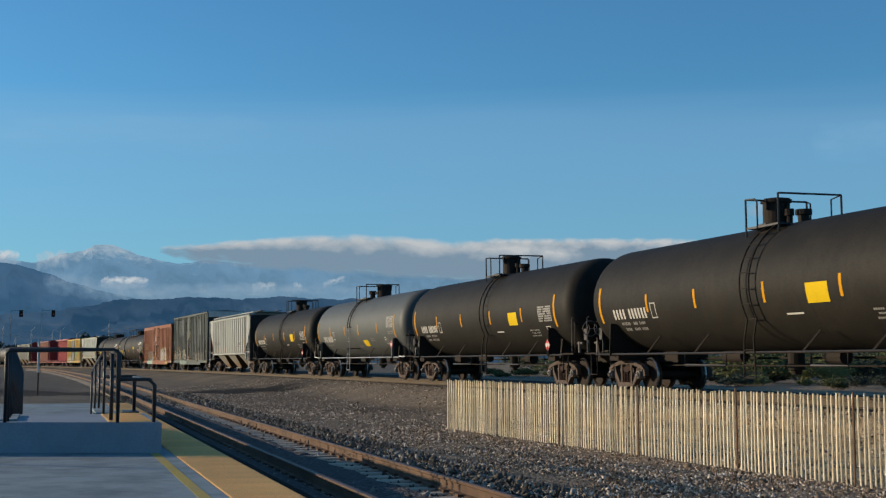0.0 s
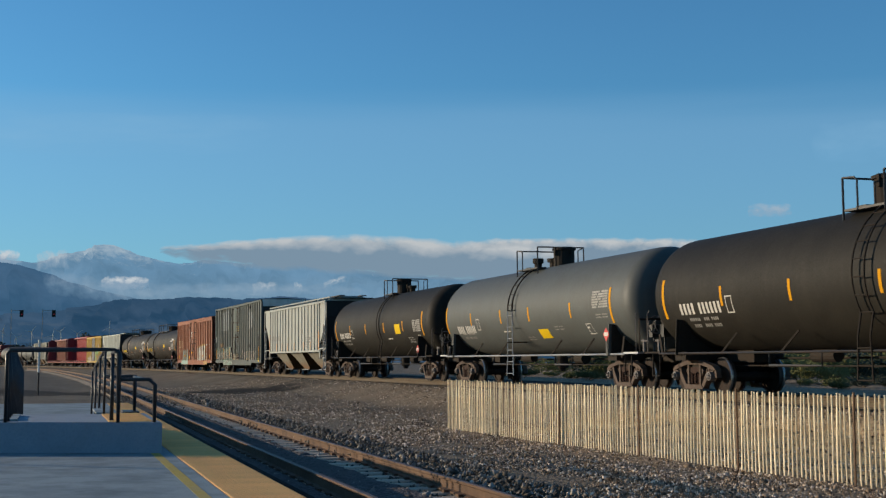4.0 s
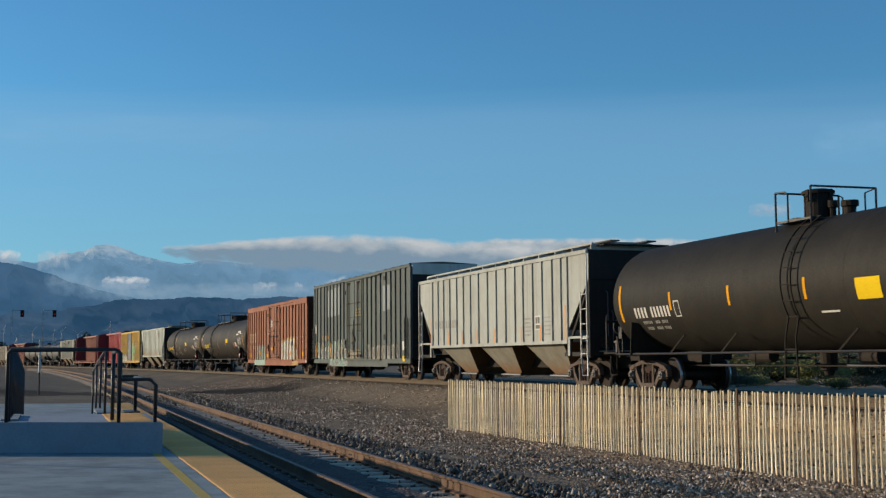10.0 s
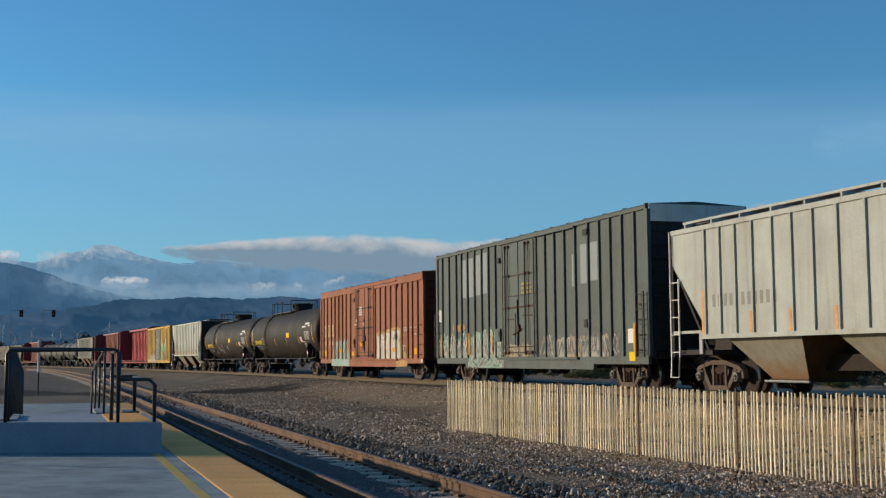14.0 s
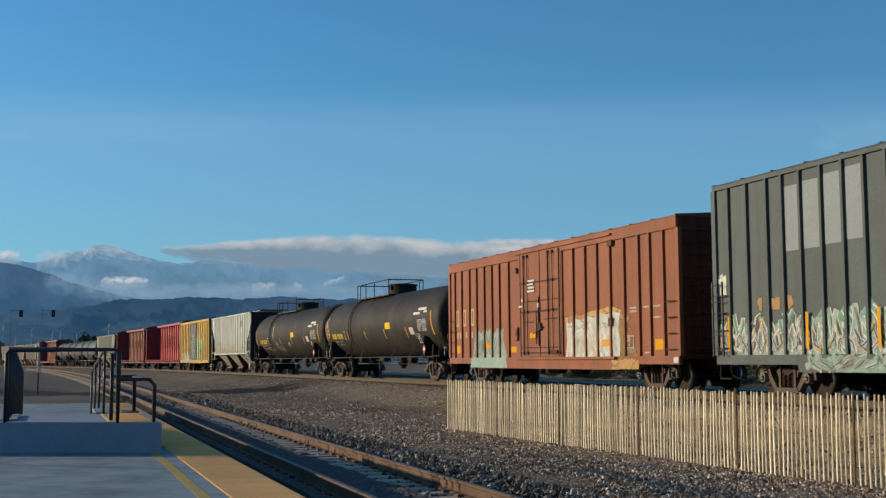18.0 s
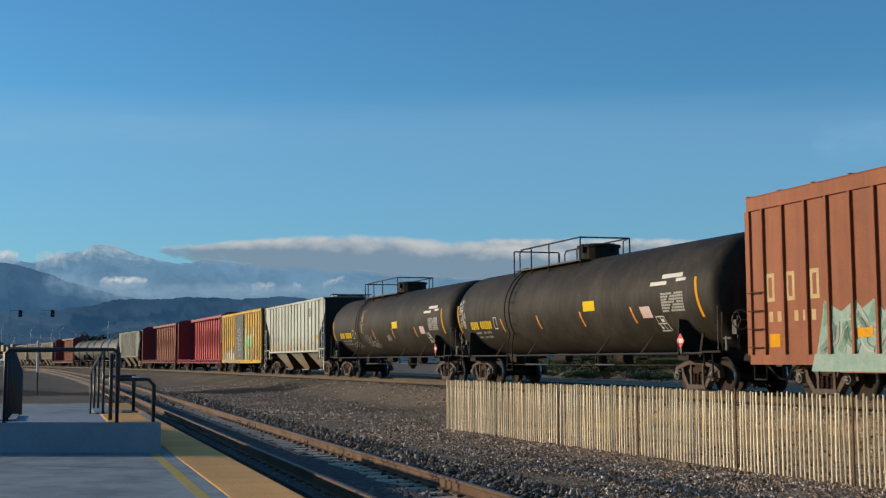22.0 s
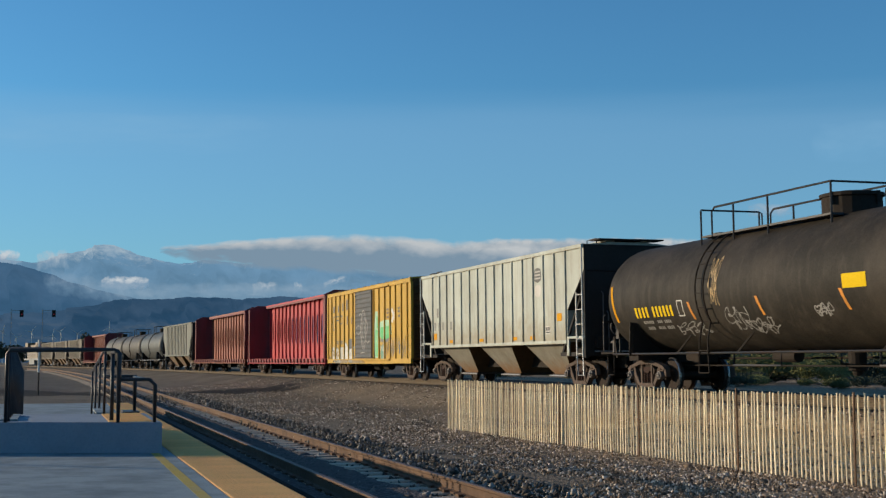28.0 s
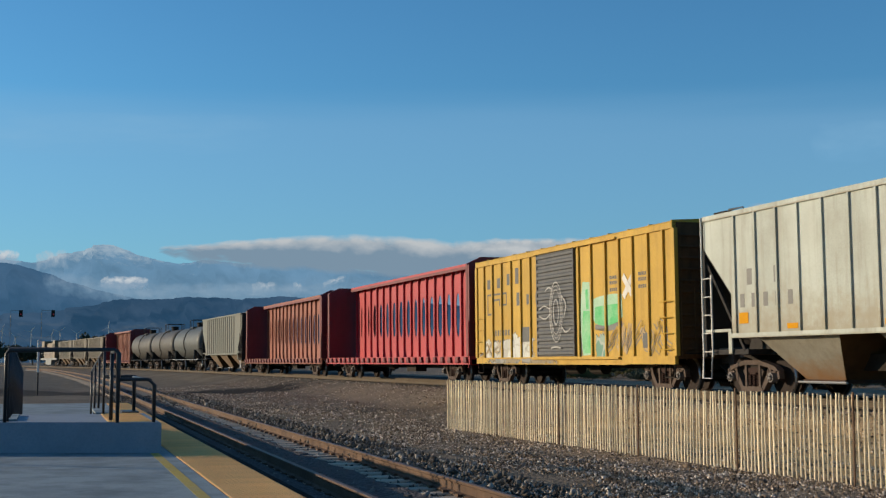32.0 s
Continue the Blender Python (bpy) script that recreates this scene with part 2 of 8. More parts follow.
    "line_yellow": surface("line_yellow", (0.50, 0.34, 0.04), 0.7, dirt=(0.28, 0.25, 0.2), dirt_amount=0.7, bump=0.1),
    "rail_side": surface("rail_side", (0.135, 0.082, 0.050), 0.8, dirt=(0.05, 0.027, 0.016), dirt_amount=0.9, streak=0.4, spec=0.2, bump=0.2),
    "rail_main": surface("rail_main", (0.105, 0.078, 0.050), 0.8, dirt=(0.07, 0.045, 0.025), dirt_amount=0.6, bump=0.2, spec=0.2),
    "rail_top": surface("rail_top", (0.12, 0.080, 0.06), 0.6, 0.2, dirt=(0.18, 0.09, 0.05), dirt_amount=0.6, bump=0.05),
    "railing": surface("railing", (0.02, 0.02, 0.022), 0.45, dirt_amount=0.1, bump=0.03),
    "galvanised": surface("galvanised", (0.35, 0.36, 0.37), 0.5, 0.6, dirt_amount=0.3, bump=0.05),
    "lath": surface("lath", (0.92, 0.78, 0.53), 0.8, dirt=(0.50, 0.30, 0.11), dirt_amount=0.8, streak=0.35, bump=0.2, vary=0.30, grain=60, large=1.6),
    "wire": surface("wire", (0.16, 0.13, 0.10), 0.5, 0.6, dirt=RUST, dirt_amount=0.5, bump=0.0),
    "leaf_scrub": surface("leaf_scrub", (0.115, 0.115, 0.040), 0.85, dirt=(0.165, 0.140, 0.06), dirt_amount=0.8, bump=0.0, vary=0.35, spec=0.1),
    "leaf_dark": surface("leaf_dark", (0.028, 0.036, 0.016), 0.8, dirt=(0.05, 0.045, 0.02), dirt_amount=0.6, bump=0.0, vary=0.2),
    "twig": surface("twig", (0.10, 0.075, 0.05), 0.9, bump=0.2),
    # car ends: the shade on them is put into these darker colours
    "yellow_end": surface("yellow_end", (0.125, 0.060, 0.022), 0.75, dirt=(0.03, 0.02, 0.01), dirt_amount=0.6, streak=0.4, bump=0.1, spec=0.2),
    "shaded_end": surface("shaded_end", (0.028, 0.025, 0.023), 0.75, dirt=(0.02, 0.016, 0.013), dirt_amount=0.6, streak=0.4, bump=0.1, spec=0.2),
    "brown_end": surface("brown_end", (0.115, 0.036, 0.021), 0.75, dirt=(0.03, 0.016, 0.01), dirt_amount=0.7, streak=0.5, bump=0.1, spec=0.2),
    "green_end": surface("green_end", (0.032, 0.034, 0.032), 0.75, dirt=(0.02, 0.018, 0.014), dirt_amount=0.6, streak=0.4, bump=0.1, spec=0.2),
    # near-black tone for the shade in the gap beside the platform
    "gap_shade": surface("gap_shade", (0.022, 0.018, 0.015), 0.9, bump=0.3, spec=0.1),
    "stone": None,
}
M["graffiti_teal"] = sprayed("graffiti_teal", [(0.10, 0.25, 0.18), (0.22, 0.36, 0.29), (0.34, 0.40, 0.33), (0.14, 0.28, 0.21)], 1.9, 0.40, (0.42, 0.44, 0.38), 0.05, 1.0)
M["graffiti_white"] = sprayed("graffiti_white", [(0.54, 0.55, 0.50), (0.44, 0.43, 0.37), (0.58, 0.58, 0.53)], 2.1, 0.42, (0.40, 0.37, 0.30), 0.025, 3.0)
M["graffiti_wash"] = sprayed("graffiti_wash", [(0.40, 0.47, 0.43), (0.50, 0.51, 0.46), (0.33, 0.36, 0.31), (0.44, 0.36, 0.22), (0.47, 0.53, 0.50)], 3.4, 0.44, (0.52, 0.54, 0.50), 0.03, 3.0, 0.55, 3.0)
M["graffiti_tan"] = sprayed("graffiti_tan", [(0.36, 0.20, 0.06), (0.40, 0.26, 0.10), (0.30, 0.17, 0.07)], 1.5, 0.46, (0.2, 0.11, 0.05), 0.02, 5.0)
M["graffiti_dense"] = sprayed("graffiti_dense", [(0.13, 0.24, 0.19), (0.20, 0.27, 0.22), (0.27, 0.31, 0.26), (0.16, 0.29, 0.22), (0.30, 0.26, 0.15), (0.21, 0.31, 0.25)], 3.0, 0.52, (0.30, 0.34, 0.28), 0.002, 7.7, 0.6, 3.0)
M["graffiti_grey"] = sprayed("graffiti_grey", [(0.26, 0.25, 0.22), (0.21, 0.21, 0.19), (0.32, 0.30, 0.26), (0.17, 0.18, 0.165), (0.28, 0.22, 0.13)], 3.0, 0.58, (0.30, 0.30, 0.27), 0.002, 9.0, 0.6, 3.0)
M["bay_grey"] = surface("bay_grey", (0.235, 0.222, 0.180), 0.75, dirt=(0.13, 0.105, 0.07), dirt_amount=0.7, streak=0.35, bump=0.08, spec=0.2, large=1.2)


def rusted_foot(m, rust, top):
    """Rust that creeps up unevenly from a part's lower end."""
    t = m.node_tree
    b = t.nodes["Principled BSDF"]
    old = b.inputs["Base Color"].links[0].from_socket
    co = t.nodes.new("ShaderNodeTexCoord")
    sep = t.nodes.new("ShaderNodeSeparateXYZ")
    link(t, co.outputs["Generated"], sep.inputs[0])
    add = t.nodes.new("ShaderNodeMath")
    add.operation = "MULTIPLY_ADD"
    link(t, noise_fac(t, 3.5, 5.0, 0.65), add.inputs[0])
    add.inputs[1].default_value = 0.7
    link(t, sep.outputs["Z"], add.inputs[2])
    link(t, mix(t, scaled(t, add.outputs[0], 0.85, 0.0, 0.35, 0.35 + top), old, rust), b.inputs["Base Color"])


rusted_foot(M["bay_grey"], (0.20, 0.098, 0.036), 0.5)
rusted_foot(M["hopper_cream"], (0.285, 0.25, 0.175), 0.34)
# bay slopes: rust tone, darkened for the shade between the bays
M["slope_rust_shaded"] = surface("slope_rust_shaded", (0.105, 0.062, 0.028), 0.85, dirt=(0.042, 0.026, 0.014), dirt_amount=0.7, streak=0.3, bump=0.15, spec=0.1, large=1.2)
M["decal_table"] = surface("decal_table", (0.30, 0.29, 0.265), 0.6, dirt_amount=0.5, bump=0.0, large=4.0)
M["spray_chalk"] = surface("spray_chalk", (0.44, 0.46, 0.41), 0.65, dirt=(0.30, 0.27, 0.20), dirt_amount=0.8, streak=0.5, bump=0.0, large=2.0)
M["walk_dark"] = surface("walk_dark", (0.085, 0.082, 0.078), 0.75, dirt=(0.05, 0.04, 0.03), dirt_amount=0.6, bump=0.1, spec=0.2)
M["reflect_worn"] = surface("reflect_worn", (0.58, 0.215, 0.016), 0.55, dirt=(0.22, 0.11, 0.03), dirt_amount=0.7, bump=0.0, large=3.0)
M["sheet_pink"] = surface("sheet_pink", (0.52, 0.40, 0.36), 0.6, dirt=(0.45, 0.2, 0.17), dirt_amount=0.5, bump=0.0, large=4.0)
M["door_iron"] = surface("door_iron", (0.042, 0.026, 0.018), 0.75, dirt=(0.085, 0.040, 0.020), dirt_amount=0.7, bump=0.1, spec=0.2)
M["spray_dark"] = surface("spray_dark", (0.045, 0.06, 0.05), 0.7, dirt=(0.12, 0.13, 0.11), dirt_amount=0.6, bump=0.0, large=3.0)
M["spray_jade"] = surface("spray_jade", (0.08, 0.20, 0.14), 0.65, dirt=(0.22, 0.34, 0.27), dirt_amount=0.7, streak=0.3, bump=0.0, large=3.0)
M["spray_mint"] = surface("spray_mint", (0.30, 0.50, 0.32), 0.65, dirt=(0.5, 0.6, 0.48), dirt_amount=0.7, bump=0.0, large=1.2)
# asphalt tone lowered to carry the train's shade on the ground
M["asphalt"] = surface("asphalt", (0.022, 0.016, 0.011), 0.95, dirt=(0.040, 0.031, 0.022), dirt_amount=0.5, bump=0.2, spec=0.1)
M["spray_ochre"] = surface("spray_ochre", (0.40, 0.24, 0.03), 0.65, dirt=(0.42, 0.36, 0.2), dirt_amount=0.6, bump=0.0, large=3.0)


# ---- building helpers ----
def part(name, bm, material, parent=None, label="", smooth=False, at=None):
    """Links a bmesh, or a mesh made before, as one object under a thing or part."""
    if isinstance(bm, bmesh.types.BMesh):
        me = bpy.data.meshes.new(name)
        bm.to_mesh(me)
        bm.free()
        me.materials.append(material)
        if smooth:
            me.polygons.foreach_set("use_smooth", [True] * len(me.polygons))
    else:
        me = bm
    ob = new(name, me)
    if parent is not None:
        ob.parent = parent
    if at is not None:
        ob.matrix_basis = at
    if label:
        ob["label"] = label
    return ob


def block(bm, x0, x1, y0, y1, z0, z1, m=None):
    vs = [bm.verts.new(v) for v in ((x0, y0, z0), (x1, y0, z0), (x1, y1, z0), (x0, y1, z0),
                                    (x0, y0, z1), (x1, y0, z1), (x1, y1, z1), (x0, y1, z1))]
    for f in ((3, 2, 1, 0), (4, 5, 6, 7), (0, 1, 5, 4), (1, 2, 6, 5), (2, 3, 7, 6), (3, 0, 4, 7)):
        bm.faces.new([vs[i] for i in f])
    if m is not None:
        for v in vs:
            v.co = m @ v.co
    return vs


def rod(bm, a, b, r, n=8, r2=None, caps=True):
    a, b = Vector(a), Vector(b)
    q = (b - a).to_track_quat("Z", "Y").to_matrix()
    r2 = r if r2 is None else r2
    lo = [bm.verts.new(a + q @ Vector((r * math.cos(2 * math.pi * i / n), r * math.sin(2 * math.pi * i / n), 0))) for i in range(n)]
    hi = [bm.verts.new(b + q @ Vector((r2 * math.cos(2 * math.pi * i / n), r2 * math.sin(2 * math.pi * i / n), 0))) for i in range(n)]
    for i in range(n):
        bm.faces.new((lo[i], lo[(i + 1) % n], hi[(i + 1) % n], hi[i]))
    if caps:
        bm.faces.new(lo[::-1])
        bm.faces.new(hi)


def pipe(bm, pts, r, n=6):
    """A round bar bent through points: one connected sweep."""
    pts = [Vector(p) for p in pts]
    rings = []
    k = len(pts)
    up = None
    for i, p in enumerate(pts):
        d = (pts[min(i + 1, k - 1)] - pts[max(i - 1, 0)]).normalized()
        seg = (pts[i] - pts[i - 1]).normalized() if i else (pts[1] - pts[0]).normalized()
        up = d.orthogonal().normalized() if up is None else (up - d * up.dot(d)).normalized()
        side = d.cross(up)
        grow = 1 / max(0.5, abs(d.dot(seg)))
        rings.append([bm.verts.new(p + (up * math.cos(2 * math.pi * j / n) + side * math.sin(2 * math.pi * j / n)) * r * (grow if 0 < i < k - 1 else 1)) for j in range(n)])
    for a, b in zip(rings[:-1], rings[1:]):
        for j in range(n):
            bm.faces.new((a[j], a[(j + 1) % n], b[(j + 1) % n], b[j]))
    bm.faces.new(rings[0][::-1])
    bm.faces.new(rings[-1])


def prism(bm, outline, y0, y1):
    """An outline in x and z, drawn out from y0 to y1."""
    lo = [bm.verts.new((x, y0, z)) for x, z in outline]
    hi = [bm.verts.new((x, y1, z)) for x, z in outline]
    n = len(outline)
    for i in range(n):
        bm.faces.new((lo[i], lo[(i + 1) % n], hi[(i + 1) % n], hi[i]))
    bm.faces.new(lo[::-1])
    bm.faces.new(hi)


def strut(bm, a, b, width, y0, y1):
    a, b = Vector((a[0], a[1])), Vector((b[0], b[1]))
    d = (b - a).normalized()
    k = Vector((-d.y, d.x)) * width / 2
    prism(bm, [tuple(p) for p in (a + k, a - k, b - k, b + k)], y0, y1)


def lathe(bm, profile, n=24, axis="x"):
    """Profile of (along, radius) pairs turned about an axis."""
    rings = []
    for u, r in profile:
        ring = []
        for i in range(n):
            a = 2 * math.pi * i / n
            c, s = r * math.cos(a), r * math.sin(a)
            ring.append(bm.verts.new((u, c, s) if axis == "x" else (s, u, c) if axis == "y" else (c, s, u)))
        rings.append(ring)
    for p, q in zip(rings[:-1], rings[1:]):
        for i in range(n):
            bm.faces.new((p[i], p[(i + 1) % n], q[(i + 1) % n], q[i]))
    bm.faces.new(rings[0][::-1])
    bm.faces.new(rings[-1])
    bmesh.ops.recalc_face_normals(bm, faces=bm.faces)


def made(fn):
    bm = bmesh.new()
    fn(bm)
    return bm


def box_part(name, x0, x1, y0, y1, z0, z1, material, parent, label=""):
    return part(name, made(lambda bm: block(bm, x0, x1, y0, y1, z0, z1)), material, parent, label)


MESHES = {}


def shared(key, fn, material, smooth=False):
    if key not in MESHES:
        bm = made(fn)
        me = bpy.data.meshes.new(key)
        bm.to_mesh(me)
        bm.free()
        me.materials.append(material)
        if smooth:
            me.polygons.foreach_set("use_smooth", [True] * len(me.polygons))
        MESHES[key] = me
    return MESHES[key]


# ---- the line of the main track ----
# s runs along the track with the train, 0 at the foot of the perpendicular from the eye.
STEP = 1.0
S_ALL = np.arange(-460.0, 120.0, STEP)
RAIL_Z = EYE_Z - 0.8024
CANT = 0.53


def main_line():
    knots = (-380, -300, -240, -180, -120, -60, 0)
    bend = (0.549, 0.643, 0.738, 0.490, 0.685, 0.321, 0.971)
    kap = np.interp(S_ALL, knots, bend) / 1000
    kap[S_ALL > 30] = 0.0
    i0 = int(np.argmin(abs(S_ALL)))
    az = np.concatenate([[0], np.cumsum((kap[1:] + kap[:-1]) / 2 * STEP)])
    az = 0.2935 - (az - az[i0])
    tx, ty = np.sin(az), -np.cos(az)
    x = np.concatenate([[0], np.cumsum((tx[1:] + tx[:-1]) / 2 * STEP)])
    y = np.concatenate([[0], np.cumsum((ty[1:] + ty[:-1]) / 2 * STEP)])
    return x - x[i0] + math.cos(0.2935) * 17.213, y - y[i0] + math.sin(0.2935) * 17.213, az


LINE_X, LINE_Y, LINE_AZ = main_line()


def on_line(s, w=0.0):
    """A place on the main track; w metres towards the platform."""
    x, y, a = np.interp(s, S_ALL, LINE_X), np.interp(s, S_ALL, LINE_Y), np.interp(s, S_ALL, LINE_AZ)
    return x - math.cos(a) * w, y - math.sin(a) * w


def run(t):
    """How far the train has come at t seconds, from where it stands at 16 s."""
    k = t - 16
    return 5.4604 * k - 0.005167 * k ** 2 + 5.278e-4 * k ** 3 + 2.061e-5 * k ** 4 - 3.564e-7 * k ** 5 + 2.005e-8 * k ** 6


# ---- the station's own frame: u across, to the right; v along the platform ----
TURN = radians(17.2)
CU, SU = math.cos(TURN), math.sin(TURN)


def st(u, v, z=0.0):
    return Vector((u * CU - v * SU, u * SU + v * CU, z))


STATION = Matrix.Translation((0, 0, -0.015)) @ Matrix.Rotation(TURN, 4, "Z")


def side_track(v):
    """Centre line of the side track: across, and height of the rail's top."""
    b = max(0.0, v - 62)
    return 4.165 - b * b / 3300, 0.128 + 0.45 * min(1, b / 120) ** 1.3


# ---- ground: one sheet ----
def ground_height(x, y):
    i = np.argmin((LINE_X[None, :] - x[:, None]) ** 2 + (LINE_Y[None, :] - y[:, None]) ** 2, axis=1)
    q = -((x - LINE_X[i]) * np.cos(LINE_AZ[i]) + (y - LINE_Y[i]) * np.sin(LINE_AZ[i]))
    v = -x * SU + y * CU
    far = np.clip((v - 45) / 110, 0, 1)
    u = x * CU + y * SU
    bed = np.clip((np.abs(u - 4.165) - 1.5) / 0.7, 0, 1)
    near_side = -0.05 - 0.09 * (1 - bed) * (1 - far) * (u < 4.9) + 0.62 * far
    near_side = near_side + 0.055 * np.clip((u - 4.9) / 0.2, 0, 1) * np.clip((9.0 - u) / 3.0, 0, 1) * (1 - far)
    b = np.maximum(0.0, v - 62)
    away = np.abs(u - (4.165 - b * b / 3300))
    bed_top = 0.128 + 0.45 * np.minimum(1, b / 120) ** 1.3 - 0.30
    near_side = np.where(v > 62, np.minimum(near_side, bed_top + np.clip((away - 3.0) / 6.0, 0, 1) * 0.4), near_side)
    base = np.where(q > 0, near_side, 0.12 + 0.4 * far)
    top = RAIL_Z - 0.205
    bank = np.clip((np.abs(q) - 1.85) / np.where(q > 0, 2.6, 2.0), 0, 1)
    bank = bank * bank * (3 - 2 * bank) * 0.35 + bank * 0.65
    return top + (base - top) * bank, q


def make_ground():
    us = np.concatenate([-np.geomspace(4800, 30, 26), np.arange(-28, 34, 0.5), np.geomspace(36, 4800, 26)])
    vs = np.concatenate([-np.geomspace(4800, 30, 16), np.arange(-28, 110, 0.6), np.geomspace(112, 4800, 50)])
    uu, vv = np.meshgrid(us, vs)
    x, y = (uu * CU - vv * SU).ravel(), (uu * SU + vv * CU).ravel()
    z = np.empty(len(x))
    for a in range(0, len(x), 4000):
        z[a:a + 4000], _ = ground_height(x[a:a + 4000], y[a:a + 4000])
    rng = np.random.RandomState(3)
    close = (np.abs(uu) < 40).ravel() & (np.abs(vv) < 120).ravel()
    z += np.where(close, rng.normal(0, 0.012, len(z)), 0)
    nu, nv = len(us), len(vs)
    idx = np.arange(nu * nv).reshape(nv, nu)
    faces = np.stack([idx[:-1, :-1], idx[:-1, 1:], idx[1:, 1:], idx[1:, :-1]], -1).reshape(-1, 4)
    me = bpy.data.meshes.new("ground")
    me.from_pydata(np.stack([x, y, z], 1).tolist(), [], faces.tolist())
    me.polygons.foreach_set("use_smooth", [True] * len(me.polygons))
    me.materials.append(M["ground"])
    return tagged(new("ground", me), "grey-brown gravel ground with a low ballast bank", "ground", kind="structure")


def gravel_material(name, dark, light, scale, tint, soil=(0.185, 0.160, 0.128), straw=False):
    m = bpy.data.materials.new(name)
    m.use_nodes = True
    t = m.node_tree
    b = t.nodes["Principled BSDF"]
    co = t.nodes.new("ShaderNodeTexCoord")
    vo = node(t, "ShaderNodeTexVoronoi", Scale=scale)
    link(t, co.outputs["Object"], vo.inputs["Vector"])
    sep = t.nodes.new("ShaderNodeSeparateColor")
    link(t, vo.outputs["Color"], sep.inputs["Color"])
    col = ramp(t, sep.outputs["Red"], [(0.0, dark), (0.6, tuple((a + c) / 2 for a, c in zip(dark, light))), (1.0, light)])
    big = noise_fac(t, 0.35, 6.0, 0.6)
    col = mix(t, scaled(t, big, 0.0, 0.85, 0.4, 0.65), col, tint)
    patch = noise_fac(t, 0.09, 5.0, 0.6)
    col = mix(t, scaled(t, patch, 0.0, 0.6, 0.52, 0.68), col, tuple(c * 0.45 for c in tint))
    # the yard beyond the bank is greyer, trodden soil
    sp = t.nodes.new("ShaderNodeSeparateXYZ")
    link(t, co.outputs["Object"], sp.inputs[0])
    ad = t.nodes.new("ShaderNodeMath")
    ad.operation = "MULTIPLY_ADD"
    link(t, noise_fac(t, 0.12, 5.0, 0.6), ad.inputs[0])
    ad.inputs[1].default_value = 8.0
    link(t, sp.outputs["X"], ad.inputs[2])
    yard = mix(t, scaled(t, big, 0.0, 1.0, 0.38, 0.66), tuple(c * 0.62 for c in soil), soil)
    col = mix(t, scaled(t, ad.outputs[0], 0.8, 0.0, -3.0, 8.0), col, yard)
    if straw:
        # dry straw and dust between lath fence and bank, paled for the sunlight there
        dt = t.nodes.new("ShaderNodeVectorMath")
        dt.operation = "DOT_PRODUCT"
        link(t, co.outputs["Object"], dt.inputs[0])
        dt.inputs[1].default_value = (0.937, 0.349, 0)
        dry = mix(t, scaled(t, noise_fac(t, 1.3, 6.0, 0.7), 0.0, 1.0, 0.35, 0.65), (0.74, 0.53, 0.29), (0.46, 0.29, 0.13))
        lie = t.nodes.new("ShaderNodeMath")
        lie.operation = "MULTIPLY"
        link(t, scaled(t, dt.outputs["Value"], 0.0, 1.0, 11.0, 11.8), lie.inputs[0])
        link(t, scaled(t, dt.outputs["Value"], 0.85, 0.0, 14.0, 18.0), lie.inputs[1])
        al = t.nodes.new("ShaderNodeVectorMath")
        al.operation = "DOT_PRODUCT"
        link(t, co.outputs["Object"], al.inputs[0])
        al.inputs[1].default_value = (0.3504, -0.9366, 0)
        end = t.nodes.new("ShaderNodeMath")
        end.operation = "MULTIPLY"
        link(t, lie.outputs[0], end.inputs[0])
        link(t, scaled(t, al.outputs["Value"], 0.0, 1.0, -30.5, -28.5), end.inputs[1])
        col = mix(t, end.outputs[0], col, dry)
    # dark patches with ragged edges
    for cx, cy, rx, ry, deep in ((-13.2, 69.0, 8.0, 6.5, 0.92), (-3.2, 44.0, 4.2, 2.6, 0.4), (-21.5, 66.0, 6.0, 9.0, 0.7)):
        mp = t.nodes.new("ShaderNodeMapping")
        mp.inputs["Location"].default_value = (-cx / rx, -cy / ry, 0)
        mp.inputs["Scale"].default_value = (1 / rx, 1 / ry, 0)
        link(t, co.outputs["Object"], mp.inputs["Vector"])
        ln = t.nodes.new("ShaderNodeVectorMath")
        ln.operation = "LENGTH"
        link(t, mp.outputs["Vector"], ln.inputs[0])
        ad = t.nodes.new("ShaderNodeMath")
        ad.operation = "MULTIPLY_ADD"
        link(t, noise_fac(t, 0.5, 6.0, 0.7), ad.inputs[0])
        ad.inputs[1].default_value = 1.4
        link(t, ln.outputs["Value"], ad.inputs[2])
        col = mix(t, scaled(t, ad.outputs[0], deep, 0.0, 1.25, 1.7), col, (0.016, 0.015, 0.015))
    link(t, col, b.inputs["Base Color"])
    b.inputs["Roughness"].default_value = 0.95
    b.inputs["Specular IOR Level"].default_value = 0.08
    bp = t.nodes.new("ShaderNodeBump")
    bp.inputs["Strength"].default_value, bp.inputs["Distance"].default_value = 0.9, 0.03
    inv = t.nodes.new("ShaderNodeMath")
    inv.operation = "SUBTRACT"
    inv.inputs[0].default_value = 1.0
    link(t, vo.outputs["Distance"], inv.inputs[1])
    link(t, inv.outputs[0], bp.inputs["Height"])
    link(t, bp.outputs["Normal"], b.inputs["Normal"])
    return m


M["ground"] = gravel_material("ground", (0.072, 0.051, 0.032), (0.52, 0.40, 0.28), 18.0, (0.27, 0.190, 0.118), straw=True)
M["ballast_pale"] = surface("ballast_pale", (0.235, 0.200, 0.160), 0.95, dirt=(0.12, 0.10, 0.08), dirt_amount=0.7, bump=0.3, grain=14, large=0.5, spec=0.05)
